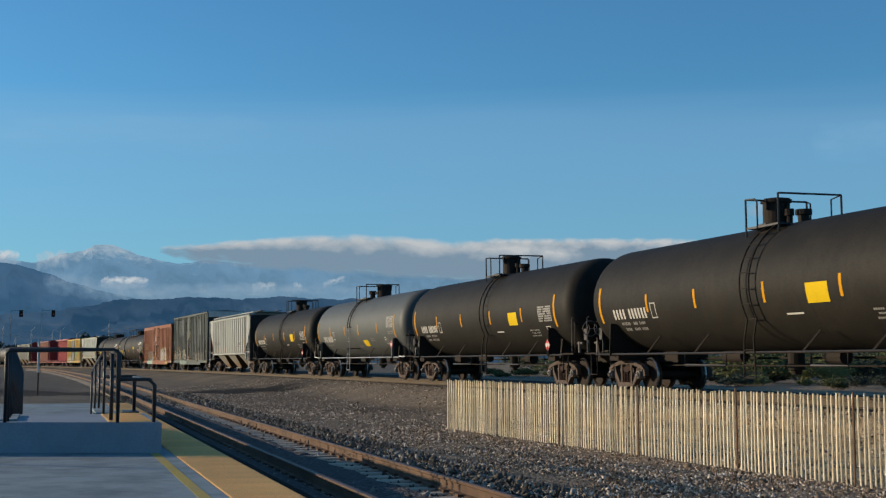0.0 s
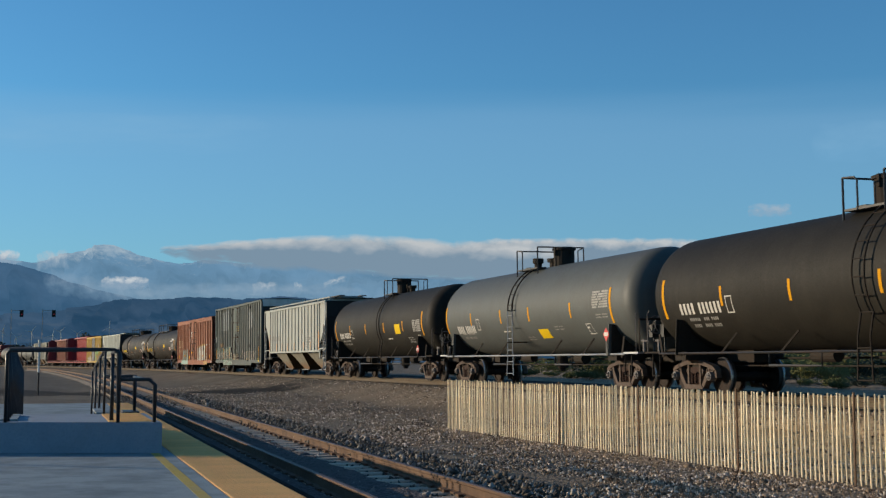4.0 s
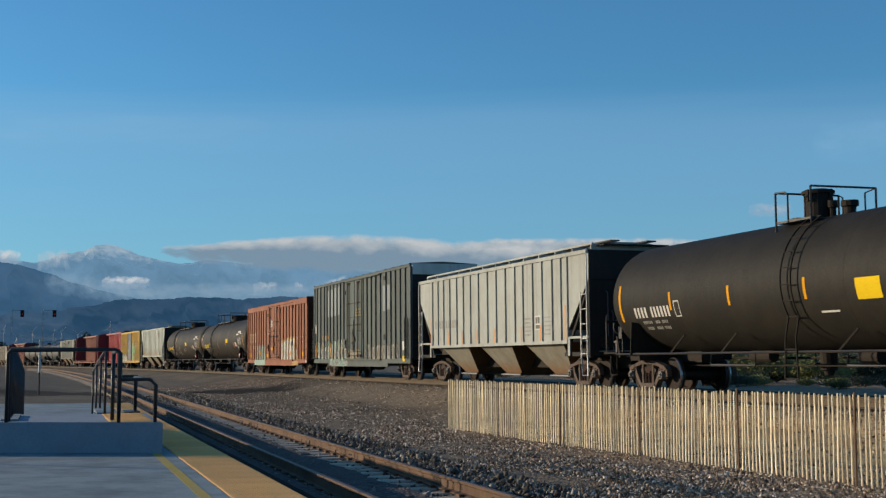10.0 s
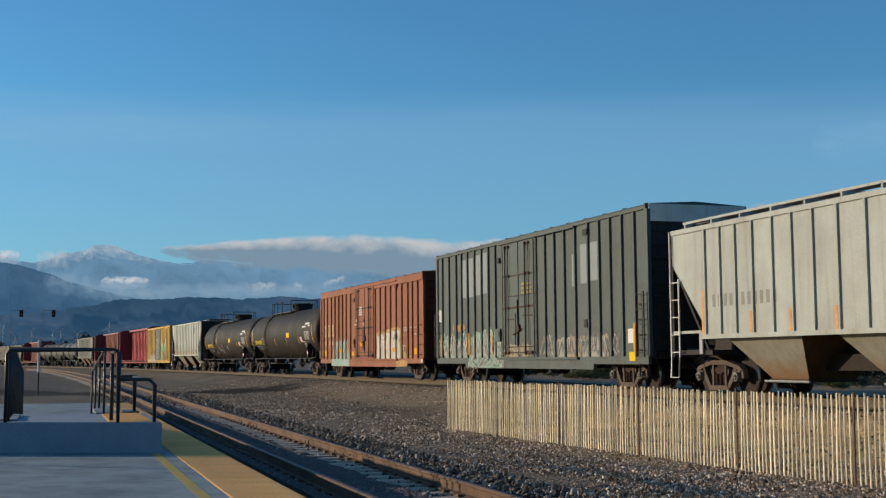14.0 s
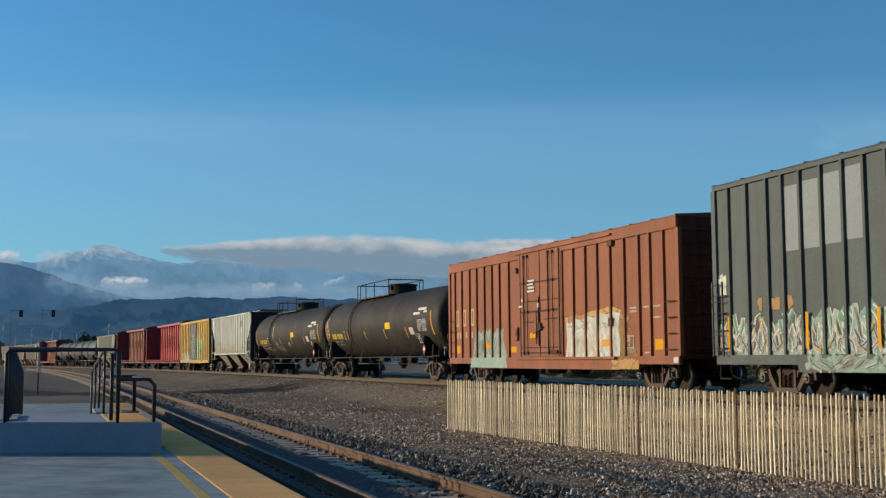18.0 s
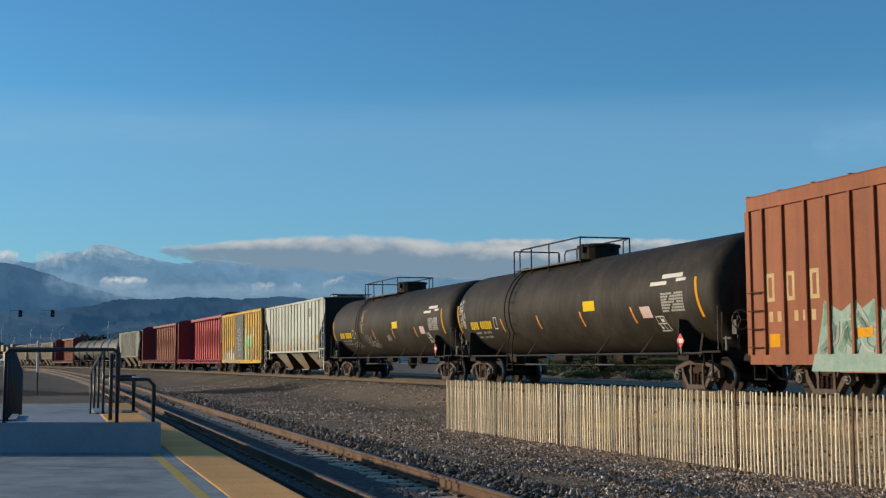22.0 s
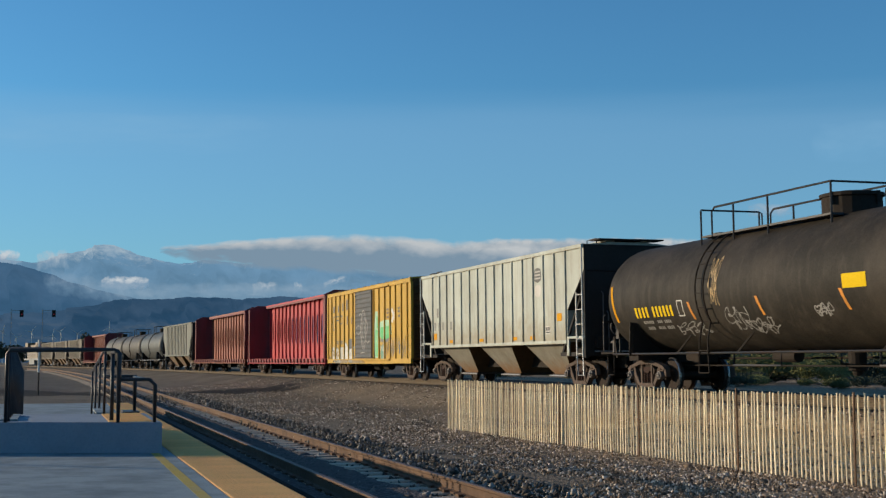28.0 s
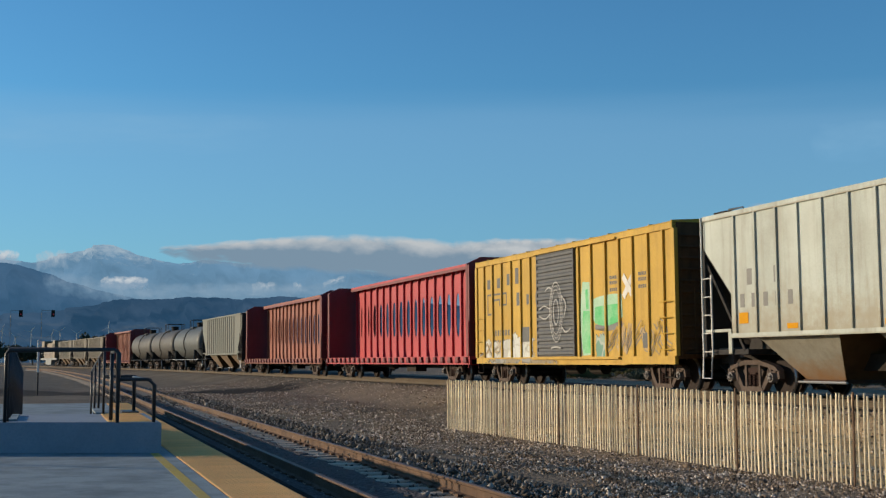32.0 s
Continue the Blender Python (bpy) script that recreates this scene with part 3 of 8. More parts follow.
# track bed: colour lowered for the shade beside the platform
M["bed_dark"] = gravel_material("bed_dark", (0.05, 0.043, 0.042), (0.25, 0.22, 0.205), 22.0, (0.125, 0.105, 0.10), (0.125, 0.11, 0.10))


def stone_material(name, stops):
    m = bpy.data.materials.new(name)
    m.use_nodes = True
    t = m.node_tree
    b = t.nodes["Principled BSDF"]
    geo = t.nodes.new("ShaderNodeNewGeometry")
    col = ramp(t, geo.outputs["Random Per Island"], stops)
    fine = noise_fac(t, 40.0, 3.0)
    col = mix(t, scaled(t, fine, 0.0, 0.5, 0.4, 0.7), col, (0.09, 0.075, 0.06))
    link(t, col, b.inputs["Base Color"])
    b.inputs["Roughness"].default_value = 0.9
    b.inputs["Specular IOR Level"].default_value = 0.15
    return m


M["stone"] = stone_material("stone", [(0.0, (0.062, 0.042, 0.028)), (0.35, (0.205, 0.146, 0.096)), (0.7, (0.40, 0.295, 0.205)), (1.0, (0.92, 0.78, 0.63))])
# track-bed stones, darkened for the same platform shade
M["stone_dark"] = stone_material("stone_dark", [(0.0, (0.04, 0.035, 0.03)), (0.6, (0.12, 0.105, 0.088)), (1.0, (0.42, 0.38, 0.33))])


def scatter_stones(name, n, sample, size, label, seed, mat):
    """Loose ballast: small broken blocks, joined."""
    rng = np.random.RandomState(seed)
    p = sample(rng, n)
    base = np.array([(1, 0, 0), (-1, 0, 0), (0, 1, 0), (0, -1, 0), (0, 0, 1), (0, 0, -1)], float)
    tri = np.array([(0, 2, 4), (2, 1, 4), (1, 3, 4), (3, 0, 4), (2, 0, 5), (1, 2, 5), (3, 1, 5), (0, 3, 5)])
    k = len(p)
    scale = rng.uniform(0.55, 1.3, (k, 1, 3)) * rng.lognormal(0, 0.38, (k, 1, 1)) * size
    v = base[None] * rng.uniform(0.55, 1.35, (k, 6, 1)) * scale
    a, b = rng.uniform(0, 6.28, k), rng.uniform(-0.9, 0.9, k)
    ca, sa, cb, sb = np.cos(a)[:, None], np.sin(a)[:, None], np.cos(b)[:, None], np.sin(b)[:, None]
    x, y, z = v[..., 0], v[..., 1], v[..., 2]
    x, z = x * cb - z * sb, x * sb + z * cb
    x, y = x * ca - y * sa, x * sa + y * ca
    co = np.stack([x, y, z], -1) + p[:, None, :]
    faces = (tri[None] + 6 * np.arange(k)[:, None, None]).reshape(-1, 3)
    me = bpy.data.meshes.new(name)
    me.vertices.add(6 * k)
    me.vertices.foreach_set("co", co.ravel())
    nf = len(faces)
    me.loops.add(nf * 3)
    me.loops.foreach_set("vertex_index", faces.ravel().astype(np.int32))
    me.polygons.add(nf)
    me.polygons.foreach_set("loop_start", np.arange(0, nf * 3, 3, dtype=np.int32))
    me.update(calc_edges=True)
    me.materials.append(mat)
    return tagged(new(name, me), label, "gravel", kind="stuff")


# ---- tracks ----
RAIL_SHAPE = [(-0.07, 0), (0.07, 0), (0.07, 0.012), (0.012, 0.03), (0.012, 0.125), (0.036, 0.138), (0.036, 0.165),
              (0.028, 0.172), (-0.028, 0.172), (-0.036, 0.165), (-0.036, 0.138), (-0.012, 0.125), (-0.012, 0.03), (-0.07, 0.012)]


def rail(name, pts, parent, label="", mat=None):
    """A rail swept along points given at its top, with an upright cross-section."""
    bm = bmesh.new()
    rings = []
    for i, p in enumerate(pts):
        d = (Vector(pts[min(i + 1, len(pts) - 1)]) - Vector(pts[max(i - 1, 0)])).normalized()
        side = Vector((d.y, -d.x, 0)).normalized()
        rings.append([bm.verts.new(Vector(p) + side * a + Vector((0, 0, b - 0.172))) for a, b in RAIL_SHAPE])
    n = len(RAIL_SHAPE)
    for p, q in zip(rings[:-1], rings[1:]):
        for i in range(n):
            bm.faces.new((p[i], p[(i + 1) % n], q[(i + 1) % n], q[i]))
    bm.faces.new(rings[0])
    bm.faces.new(rings[-1][::-1])
    bmesh.ops.recalc_face_normals(bm, faces=bm.faces)
    me = bpy.data.meshes.new(name)
    bm.to_mesh(me)
    bm.free()
    me.materials.append(mat or M["rail_side"])
    me.materials.append(M["rail_top"])
    for k, f in enumerate(me.polygons):
        if abs(f.normal.z) > 0.6 and (k % n) in (7, 8):
            f.material_index = 1
    ob = new(name, me)
    ob.parent = parent
    if label:
        ob["label"] = label
    return ob


def make_tracks():
    side = tagged(new("side_track"), "rusty station track on concrete ties", "railway track", kind="structure")
    vs = [-6 + 1.5 * i for i in range(150)]
    for du in (-0.753, 0.753):
        rail("rail", [st(side_track(v)[0] + du, v, side_track(v)[1]) for v in vs], side, "brown rusty steel rail")
    main = tagged(new("main_track"), "rusty main track on wooden ties and a ballast bank", "railway track", kind="structure")
    ss = [-440 + 3.0 * i for i in range(182)]
    for w in (-0.753, 0.753):
        rail("rail", [(*on_line(s, w), RAIL_Z) for s in ss], main, "brown rusty steel rail", M["rail_main"])
    return side, main


def make_ties(side, main):
    def tie(bm, half, w, h):
        block(bm, -half, half, -w, w, -h, 0)
        bmesh.ops.bevel(bm, geom=list(bm.edges), offset=0.02, segments=1, affect="EDGES")
    me = shared("tie_concrete_mesh", lambda bm: tie(bm, 1.3, 0.13, 0.18), M["tie_concrete"])
    pad = shared("clip_mesh", lambda bm: [block(bm, x - 0.03, x + 0.03, -0.06, 0.06, -0.01, 0.035) for x in (-0.86, -0.65, 0.65, 0.86)], M["rail_side"])
    for i in range(150):
        v = -4 + 0.61 * i
        u, z = side_track(v)
        m = Matrix.Translation(st(u, v, z - 0.176)) @ Matrix.Rotation(TURN, 4, "Z") @ pose(0, 0, 0, 0, 0, random.uniform(-0.8, 0.8))
        ob = part("tie", me, None, side, at=m)
        if i < 70:
            part("rail_clips", pad, None, ob)
    me = shared("tie_wood_mesh", lambda bm: tie(bm, 1.3, 0.115, 0.16), M["tie_wood"])
    for i in range(240):
        s = -128 + 0.55 * i
        x, y = on_line(s)
        a = np.interp(s, S_ALL, LINE_AZ)
        part("tie", me, None, main, at=Matrix.Translation((x, y, RAIL_Z - 0.176)) @ Matrix.Rotation(a, 4, "Z")
             @ pose(random.uniform(-0.1, 0.1), 0, 0, 0, 0, random.uniform(-1, 1)))


# ---- the platform ----
def make_platform():
    plat = tagged(new("platform"), "grey concrete station platform with a tactile edge", "platform", kind="structure")
    plat.matrix_world = STATION
    # kerb body and slabs with joints
    box_part("platform_body", -9.0, 2.30, -8, 41.0, -0.2, 0.325, M["concrete_wall"], plat)
    v = -8.0
    while v < 41:
        v1 = min(v + 4.57, 41.0)
        for u0, u1 in ((-9, -5.0), (-5.0, -1.8), (-1.8, 1.645)):
            def slab(bm):
                block(bm, u0 + 0.004, u1 - 0.004, v + 0.004, v1 - 0.004, 0.31, 0.34)
                bmesh.ops.bevel(bm, geom=[e for e in bm.edges if all(w.co.z > 0.33 for w in e.verts)], offset=0.006, segments=1, affect="EDGES")
            part("slab", made(slab), M["concrete"], plat)
        v = v1
    # two dark strips added for the shade between platform and rail
    box_part("edge_timber", 2.305, 2.40, -8, 41.0, -0.05, 0.30, M["gap_shade"], plat, "dark strip along the edge, added for the shade there")
    box_part("edge_walkway", 2.42, 2.84, -8, 41.0, -0.12, 0.03, M["gap_shade"], plat, "black strip beside the edge, added for shade in the gap")
    part("conduit", made(lambda bm: rod(bm, (2.95, -8, 0.0), (2.95, 41, 0.0), 0.05, 8)), M["gap_shade"], plat, "dark conduit laid beside the edge")
    box_part("edge_line", 1.355, 1.470, -8, 18.25, 0.341, 0.3425, M["line_yellow"], plat, "worn yellow painted line")

    def tile(bm):
        block(bm, -0.335, 0.335, -0.302, 0.302, -0.03, 0.0)
        for j in range(10):
            for i in range(11 - j % 2):
                x, y = -0.305 + (i + 0.5 * (j % 2)) * 0.061, -0.275 + j * 0.061
                r = 0.0125
                lo = [bm.verts.new((x + a * 1.4 * r, y + b * 1.4 * r, 0.0005)) for a, b in ((-1, -1), (1, -1), (1, 1), (-1, 1))]
                hi = [bm.verts.new((x + a * r, y + b * r, 0.0065)) for a, b in ((-1, -1), (1, -1), (1, 1), (-1, 1))]
                for k in range(4):
                    bm.faces.new((lo[k], lo[(k + 1) % 4], hi[(k + 1) % 4], hi[k]))
                bm.faces.new(hi)
    me = shared("tactile_tile_mesh", tile, M["tactile"])
    for i in range(80):
        part("tactile_tile", me, None, plat, at=pose(1.985, -7.6 + 0.609 * i, 0.342))
    return plat


def make_landing():
    """The raised boarding landing, with a ramp that falls away behind it."""
    land = tagged(new("boarding_landing"), "raised concrete boarding landing with a long ramp behind", "platform", kind="structure")
    land.matrix_world = STATION
    V0, V1, V2, FOOT = 18.28, 21.6, 28.5, 26.2
    TOP, LOW = 0.770, 0.345

    def face(u):
        """The front runs askew to the track."""
        return V0 + (1.44 - u) * 0.3096

    def body(bm):
        sides = [[bm.verts.new((u, v, z)) for v, z in ((face(u), LOW - 0.02), (V1, LOW - 0.02), (FOOT, LOW - 0.02), (FOOT, LOW), (V1, TOP), (face(u), TOP))] for u in (-6.5, 1.50)]
        a, b = sides
        bm.faces.new(a)
        bm.faces.new(b[::-1])
        for i in range(6):
            bm.faces.new((a[i], b[i], b[(i + 1) % 6], a[(i + 1) % 6]))
        bmesh.ops.recalc_face_normals(bm, faces=bm.faces)
        bmesh.ops.bevel(bm, geom=[e for e in bm.edges if all(w.co.z > 0.7 for w in e.verts)], offset=0.015, segments=2, affect="EDGES")
    part("landing_body", made(body), M["concrete_wall"], land)

    def strip(bm):
        block(bm, 0.78, 1.40, V0 + 0.26, V1, TOP + 0.001, TOP + 0.006)
        for i in range(10):
            for j in range(49):
                x, y = 0.81 + (i + 0.5 * (j % 2)) * 0.058, V0 + 0.31 + j * 0.061
                rod(bm, (x, y, TOP + 0.005), (x, y, TOP + 0.012), 0.018, 6, 0.014)
    part("tactile_strip", made(strip), M["tactile"], land, "yellow tactile paving strip")

    def deck(v):
        return TOP if v < V1 else max(LOW, TOP - (TOP - LOW) * (v - V1) / (V2 - V1))

    def ramp_top(v):
        return TOP if v < V1 else max(LOW, TOP - (TOP - LOW) * (v - V1) / (FOOT - V1))

    def guard(name, u, v_from, v_to, n, label, height=1.05):
        g = tagged(new(name), label, "railing")
        g.matrix_world = STATION
        vs = [v_from + (v_to - v_from) * i / (n - 1) for i in range(n)]
        for v in vs:
            part("post", made(lambda bm: rod(bm, (u, v, ramp_top(v)), (u, v, deck(v) + height), 0.021, 8)), M["railing"], g, smooth=True)
        for h in (height,):
            part("rail", made(lambda bm: pipe(bm, [(u, v, deck(v) + h) for v in vs], 0.021, 8)), M["railing"], g, smooth=True)
        part("base_plate", made(lambda bm: block(bm, u - 0.12, u + 0.12, v_from + 0.1, v_from + 2.0, TOP + 0.001, TOP + 0.03)), M["concrete"], g)
        return g
    guard("guard_railing", -0.58, V0 + 0.85, V2 - 0.4, 14, "black steel guard railing along a ramp")
    guard("guard_railing", 0.82, V1 - 0.3, V2 - 0.6, 4, "black steel handrail falling with the ramp")
    # railing across the front
    front = tagged(new("front_railing"), "black tubular railing across the landing's front", "railing")
    front.matrix_world = STATION
    z1 = TOP + 1.02
    part("top_rail", made(lambda bm: pipe(bm, [(-0.61, face(-0.4), TOP), (-0.61, face(-0.4), z1 - 0.05), (-0.56, face(-0.45), z1), (0.84, V0 + 0.12, z1), (0.90, V0 + 0.1, z1 - 0.05), (0.90, V0 + 0.1, TOP)], 0.025, 10)), M["railing"], front, smooth=True)
    part("post", made(lambda bm: rod(bm, (0.84, V0 + 0.75, TOP), (0.84, V0 + 0.75, z1 - 0.03), 0.028, 10)), M["railing"], front, smooth=True)
    part("return_rail", made(lambda bm: pipe(bm, [(0.88, V0 + 0.1, z1 - 0.02), (0.84, V0 + 0.75, z1 - 0.03)], 0.026, 10)), M["railing"], front, smooth=True)
    low = tagged(new("edge_railing"), "low black tubular railing at the landing's edge", "railing")
    low.matrix_world = STATION
    zl = TOP + 0.60
    part("loop_rail", made(lambda bm: pipe(bm, [(0.90, V0 + 0.1, zl), (1.32, V0 + 0.1, zl), (1.40, V0 + 0.1, zl - 0.08), (1.40, V0 + 0.1, TOP)], 0.025, 10)), M["railing"], low, smooth=True)
    part("side_rail", made(lambda bm: pipe(bm, [(0.84, V0 + 4.0, zl), (1.36, V0 + 4.0, zl), (1.36, V0 + 4.0, ramp_top(V0 + 4))], 0.027, 10)), M["railing"], low, smooth=True)
    part("edge_rail", made(lambda bm: pipe(bm, [(1.34, V0 + 0.1, zl - 0.01), (1.34, V0 + 4.0, zl - 0.01)], 0.024, 10)), M["railing"], low, smooth=True)
    part("foot_plate", made(lambda bm: block(bm, 1.15, 1.42, V0 + 3.6, V0 + 4.4, ramp_top(V0 + 4.4), TOP + 0.02)), M["railing"], low)
    return land


# ---- the lath fence ----
def make_fence():
    fence = tagged(new("lath_fence"), "pale wooden lath snow fence wired on steel posts", "fence")
    a, b = Vector((0.10, 31.35, -0.02)), Vector((5.73, 16.3, -0.015))
    d = (b - a).normalized()
    fence.matrix_world = Matrix.Translation(a) @ Matrix.Rotation(math.atan2(d.y, d.x), 4, "Z")
    length = (b - a).length + 4.2

    def lath(k):
        """A split lath: a bowed, uneven stave."""
        r = random.Random(40 + k)
        wide, thick = r.uniform(0.0138, 0.0168), r.uniform(0.008, 0.012)
        bow, twist = r.uniform(-0.009, 0.009), r.uniform(-0.004, 0.004)

        def f(bm):
            rings = []
            for q in (0, 0.3, 0.62, 1.0):
                w = wide * r.uniform(0.88, 1.08)
                cx = bow * 4 * q * (1 - q) + twist * math.sin(q * 9)
                rings.append([bm.verts.new((cx + x * w, y * thick, 1.2 * q)) for x, y in ((-1, 0.6), (-0.85, -0.5), (-0.3, -1), (0.4, -1), (0.9, -0.4), (1, 0.6))])
            for lo, hi in zip(rings[:-1], rings[1:]):
                for i in range(6):
                    bm.faces.new((lo[i], lo[(i + 1) % 6], hi[(i + 1) % 6], hi[i]))
            bm.faces.new(rings[-1])
            bmesh.ops.recalc_face_normals(bm, faces=bm.faces)
        return f
    kinds = [shared("slat_mesh_%d" % k, lath(k), M["lath"]) for k in range(9)]
    rng = random.Random(5)
    x, i = 0.0, 0
    while x < length and i < 320:
        if not (3.12 < x < 3.30):
            wave = 0.02 * math.sin(x * 1.3) + 0.012 * math.sin(x * 3.1 + 1)
            part("slat", kinds[rng.randrange(9)], None, fence, at=pose(x, wave, rng.uniform(-0.04, 0.0) + 0.012 * math.sin(x * 0.9), rng.uniform(-1, 1), rng.gauss(0, 0.25) + 0.5 * math.sin(x * 2.1) * math.sin(x * 0.37), rng.uniform(-9, 9)))
        x += 0.098 + rng.uniform(-0.003, 0.003)
        i += 1
    for z in (0.12, 0.36, 0.6, 0.84, 1.08):
        part("wire", made(lambda bm: pipe(bm, [(0.25 * k, 0.02 * math.sin(0.25 * k * 1.3) + 0.012 * math.sin(0.25 * k * 3.1 + 1) + 0.009, z + 0.02 * math.sin(0.25 * k * 0.9)) for k in range(int(length * 4) + 1)], 0.002, 5)), M["wire"], fence)
    post = shared("fence_post_mesh", lambda bm: (block(bm, -0.013, 0.013, 0.0, 0.006, -0.3, 1.22), block(bm, -0.003, 0.003, 0.006, 0.03, -0.3, 1.22)), M["rail_side"])
    for k in (0.02, 3.22, 4.36, 6.4, 9.6, 12.66, 15.4, 18.5):
        part("post", post, None, fence, "rusty steel post", at=pose(k, -0.05 if k > 5 else 0.05, 0, rng.uniform(-1, 1), rng.uniform(-1, 1)))
    return fence


# ---- distance ----
def ray_point(px, py, dist):
    """A far point in the direction of a place on the view's plane."""
    x = (px - 784) / FOCAL
    z = (HORIZON - py) / FOCAL
    return Vector((x * dist, dist, EYE_Z + z * dist))


def hill_material(name, rock, snow, haze, haze_amount, snow_from, snow_to, veil_amount=0.5, streaks=False, fields=False):
    m = bpy.data.materials.new(name)
    m.use_nodes = True
    t = m.node_tree
    t.nodes.clear()
    out = t.nodes.new("ShaderNodeOutputMaterial")
    em = t.nodes.new("ShaderNodeEmission")
    dif = t.nodes.new("ShaderNodeBsdfDiffuse")
    mx = t.nodes.new("ShaderNodeMixShader")
    n1 = noise_fac(t, 0.006, 9.0, 0.65, (1, 1, 1.6))
    n2 = noise_fac(t, 0.02, 8.0, 0.7, (1, 1, 2.0))
    geo = t.nodes.new("ShaderNodeNewGeometry")
    sep = t.nodes.new("ShaderNodeSeparateXYZ")
    link(t, geo.outputs["Position"], sep.inputs[0])
    h = scaled(t, sep.outputs["Z"], 0.0, 1.0, snow_from, snow_to)
    add = t.nodes.new("ShaderNodeMath")
    add.operation = "MULTIPLY_ADD"
    link(t, n2, add.inputs[0])
    add.inputs[1].default_value = 1.5
    link(t, h, add.inputs[2])
    amount = scaled(t, add.outputs[0], 0.0, 1.0, 1.15, 1.65)
    base = mix(t, scaled(t, n1, 0.0, 1.0, 0.35, 0.65), rock, tuple(c * 0.55 for c in rock))
    col = mix(t, amount, base, snow)
    link(t, col, dif.inputs["Color"])
    # distance haze is painted in: a blue glow mixed over rock and snow
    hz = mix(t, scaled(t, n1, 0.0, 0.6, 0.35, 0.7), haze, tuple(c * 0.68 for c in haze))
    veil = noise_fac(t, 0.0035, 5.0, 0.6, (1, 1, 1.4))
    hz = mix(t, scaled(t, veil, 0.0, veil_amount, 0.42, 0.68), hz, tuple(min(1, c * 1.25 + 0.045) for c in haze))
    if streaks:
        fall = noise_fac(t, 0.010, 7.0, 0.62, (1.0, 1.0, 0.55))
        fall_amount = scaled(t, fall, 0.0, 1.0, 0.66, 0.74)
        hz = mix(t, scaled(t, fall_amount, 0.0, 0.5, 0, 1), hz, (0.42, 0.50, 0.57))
        # mist along the range's foot, painted into the same glow
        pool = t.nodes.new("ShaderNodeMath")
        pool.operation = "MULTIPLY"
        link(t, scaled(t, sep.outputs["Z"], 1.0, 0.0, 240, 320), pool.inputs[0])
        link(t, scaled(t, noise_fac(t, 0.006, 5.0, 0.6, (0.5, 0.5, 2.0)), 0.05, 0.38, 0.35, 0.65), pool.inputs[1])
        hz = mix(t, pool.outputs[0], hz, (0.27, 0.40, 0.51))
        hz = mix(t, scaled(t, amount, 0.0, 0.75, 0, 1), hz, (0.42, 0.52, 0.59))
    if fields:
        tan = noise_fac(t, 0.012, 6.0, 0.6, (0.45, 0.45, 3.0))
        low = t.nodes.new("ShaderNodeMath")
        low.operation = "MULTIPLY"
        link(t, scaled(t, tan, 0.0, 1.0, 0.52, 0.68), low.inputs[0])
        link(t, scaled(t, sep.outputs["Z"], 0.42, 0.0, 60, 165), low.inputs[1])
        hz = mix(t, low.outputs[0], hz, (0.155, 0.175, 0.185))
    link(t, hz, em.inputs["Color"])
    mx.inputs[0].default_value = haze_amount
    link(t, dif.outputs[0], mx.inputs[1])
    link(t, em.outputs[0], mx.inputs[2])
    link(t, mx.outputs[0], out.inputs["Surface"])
    return m


def ridge(name, profile, dist, depth, material, label, seed, rough=1.0):
    xs = [p[0] for p in profile]
    ys = [p[1] for p in profile]
    rng = np.random.RandomState(seed)
    n, rows = 520, 26
    px = np.linspace(xs[0], xs[-1], n)
    py = np.interp(px, xs, ys)
    kern = np.hanning(15)
    py = np.convolve(np.pad(py, 7, "edge"), kern / kern.sum(), "valid")
    for f, a in ((0.03, 2.2), (0.08, 1.3), (0.2, 0.8)):
        py += rough * a * np.array([noise.noise((q * f, seed * 7.3, 0)) for q in px])
    verts = []
    for r in range(rows):
        k = r / (rows - 1)
        for i in range(n):
            top = ray_point(px[i], py[i], dist)
            y = dist - depth * (1 - k)
            base = -40.0
            z = base + (top.z - base) * k ** 1.15
            wob = noise.noise((px[i] * 0.02, k * 3.0, seed)) + 0.5 * noise.noise((px[i] * 0.06, k * 7.0, seed + 3)) + 0.25 * noise.noise((px[i] * 0.16, k * 14, seed + 5))
            verts.append((top.x * y / dist, y - wob * depth * 0.16 * (1 - k * 0.6) * 2, z + (wob * 14 * rough * k * (1 - k) * 4 if r < rows - 1 else 0)))
    faces = [(r * n + i, r * n + i + 1, (r + 1) * n + i + 1, (r + 1) * n + i) for r in range(rows - 1) for i in range(n - 1)]
    me = bpy.data.meshes.new(name)
    me.from_pydata(verts, [], faces)
    me.polygons.foreach_set("use_smooth", [True] * len(me.polygons))
    me.materials.append(material)
    return tagged(new(name, me), label, "mountain", kind="structure")


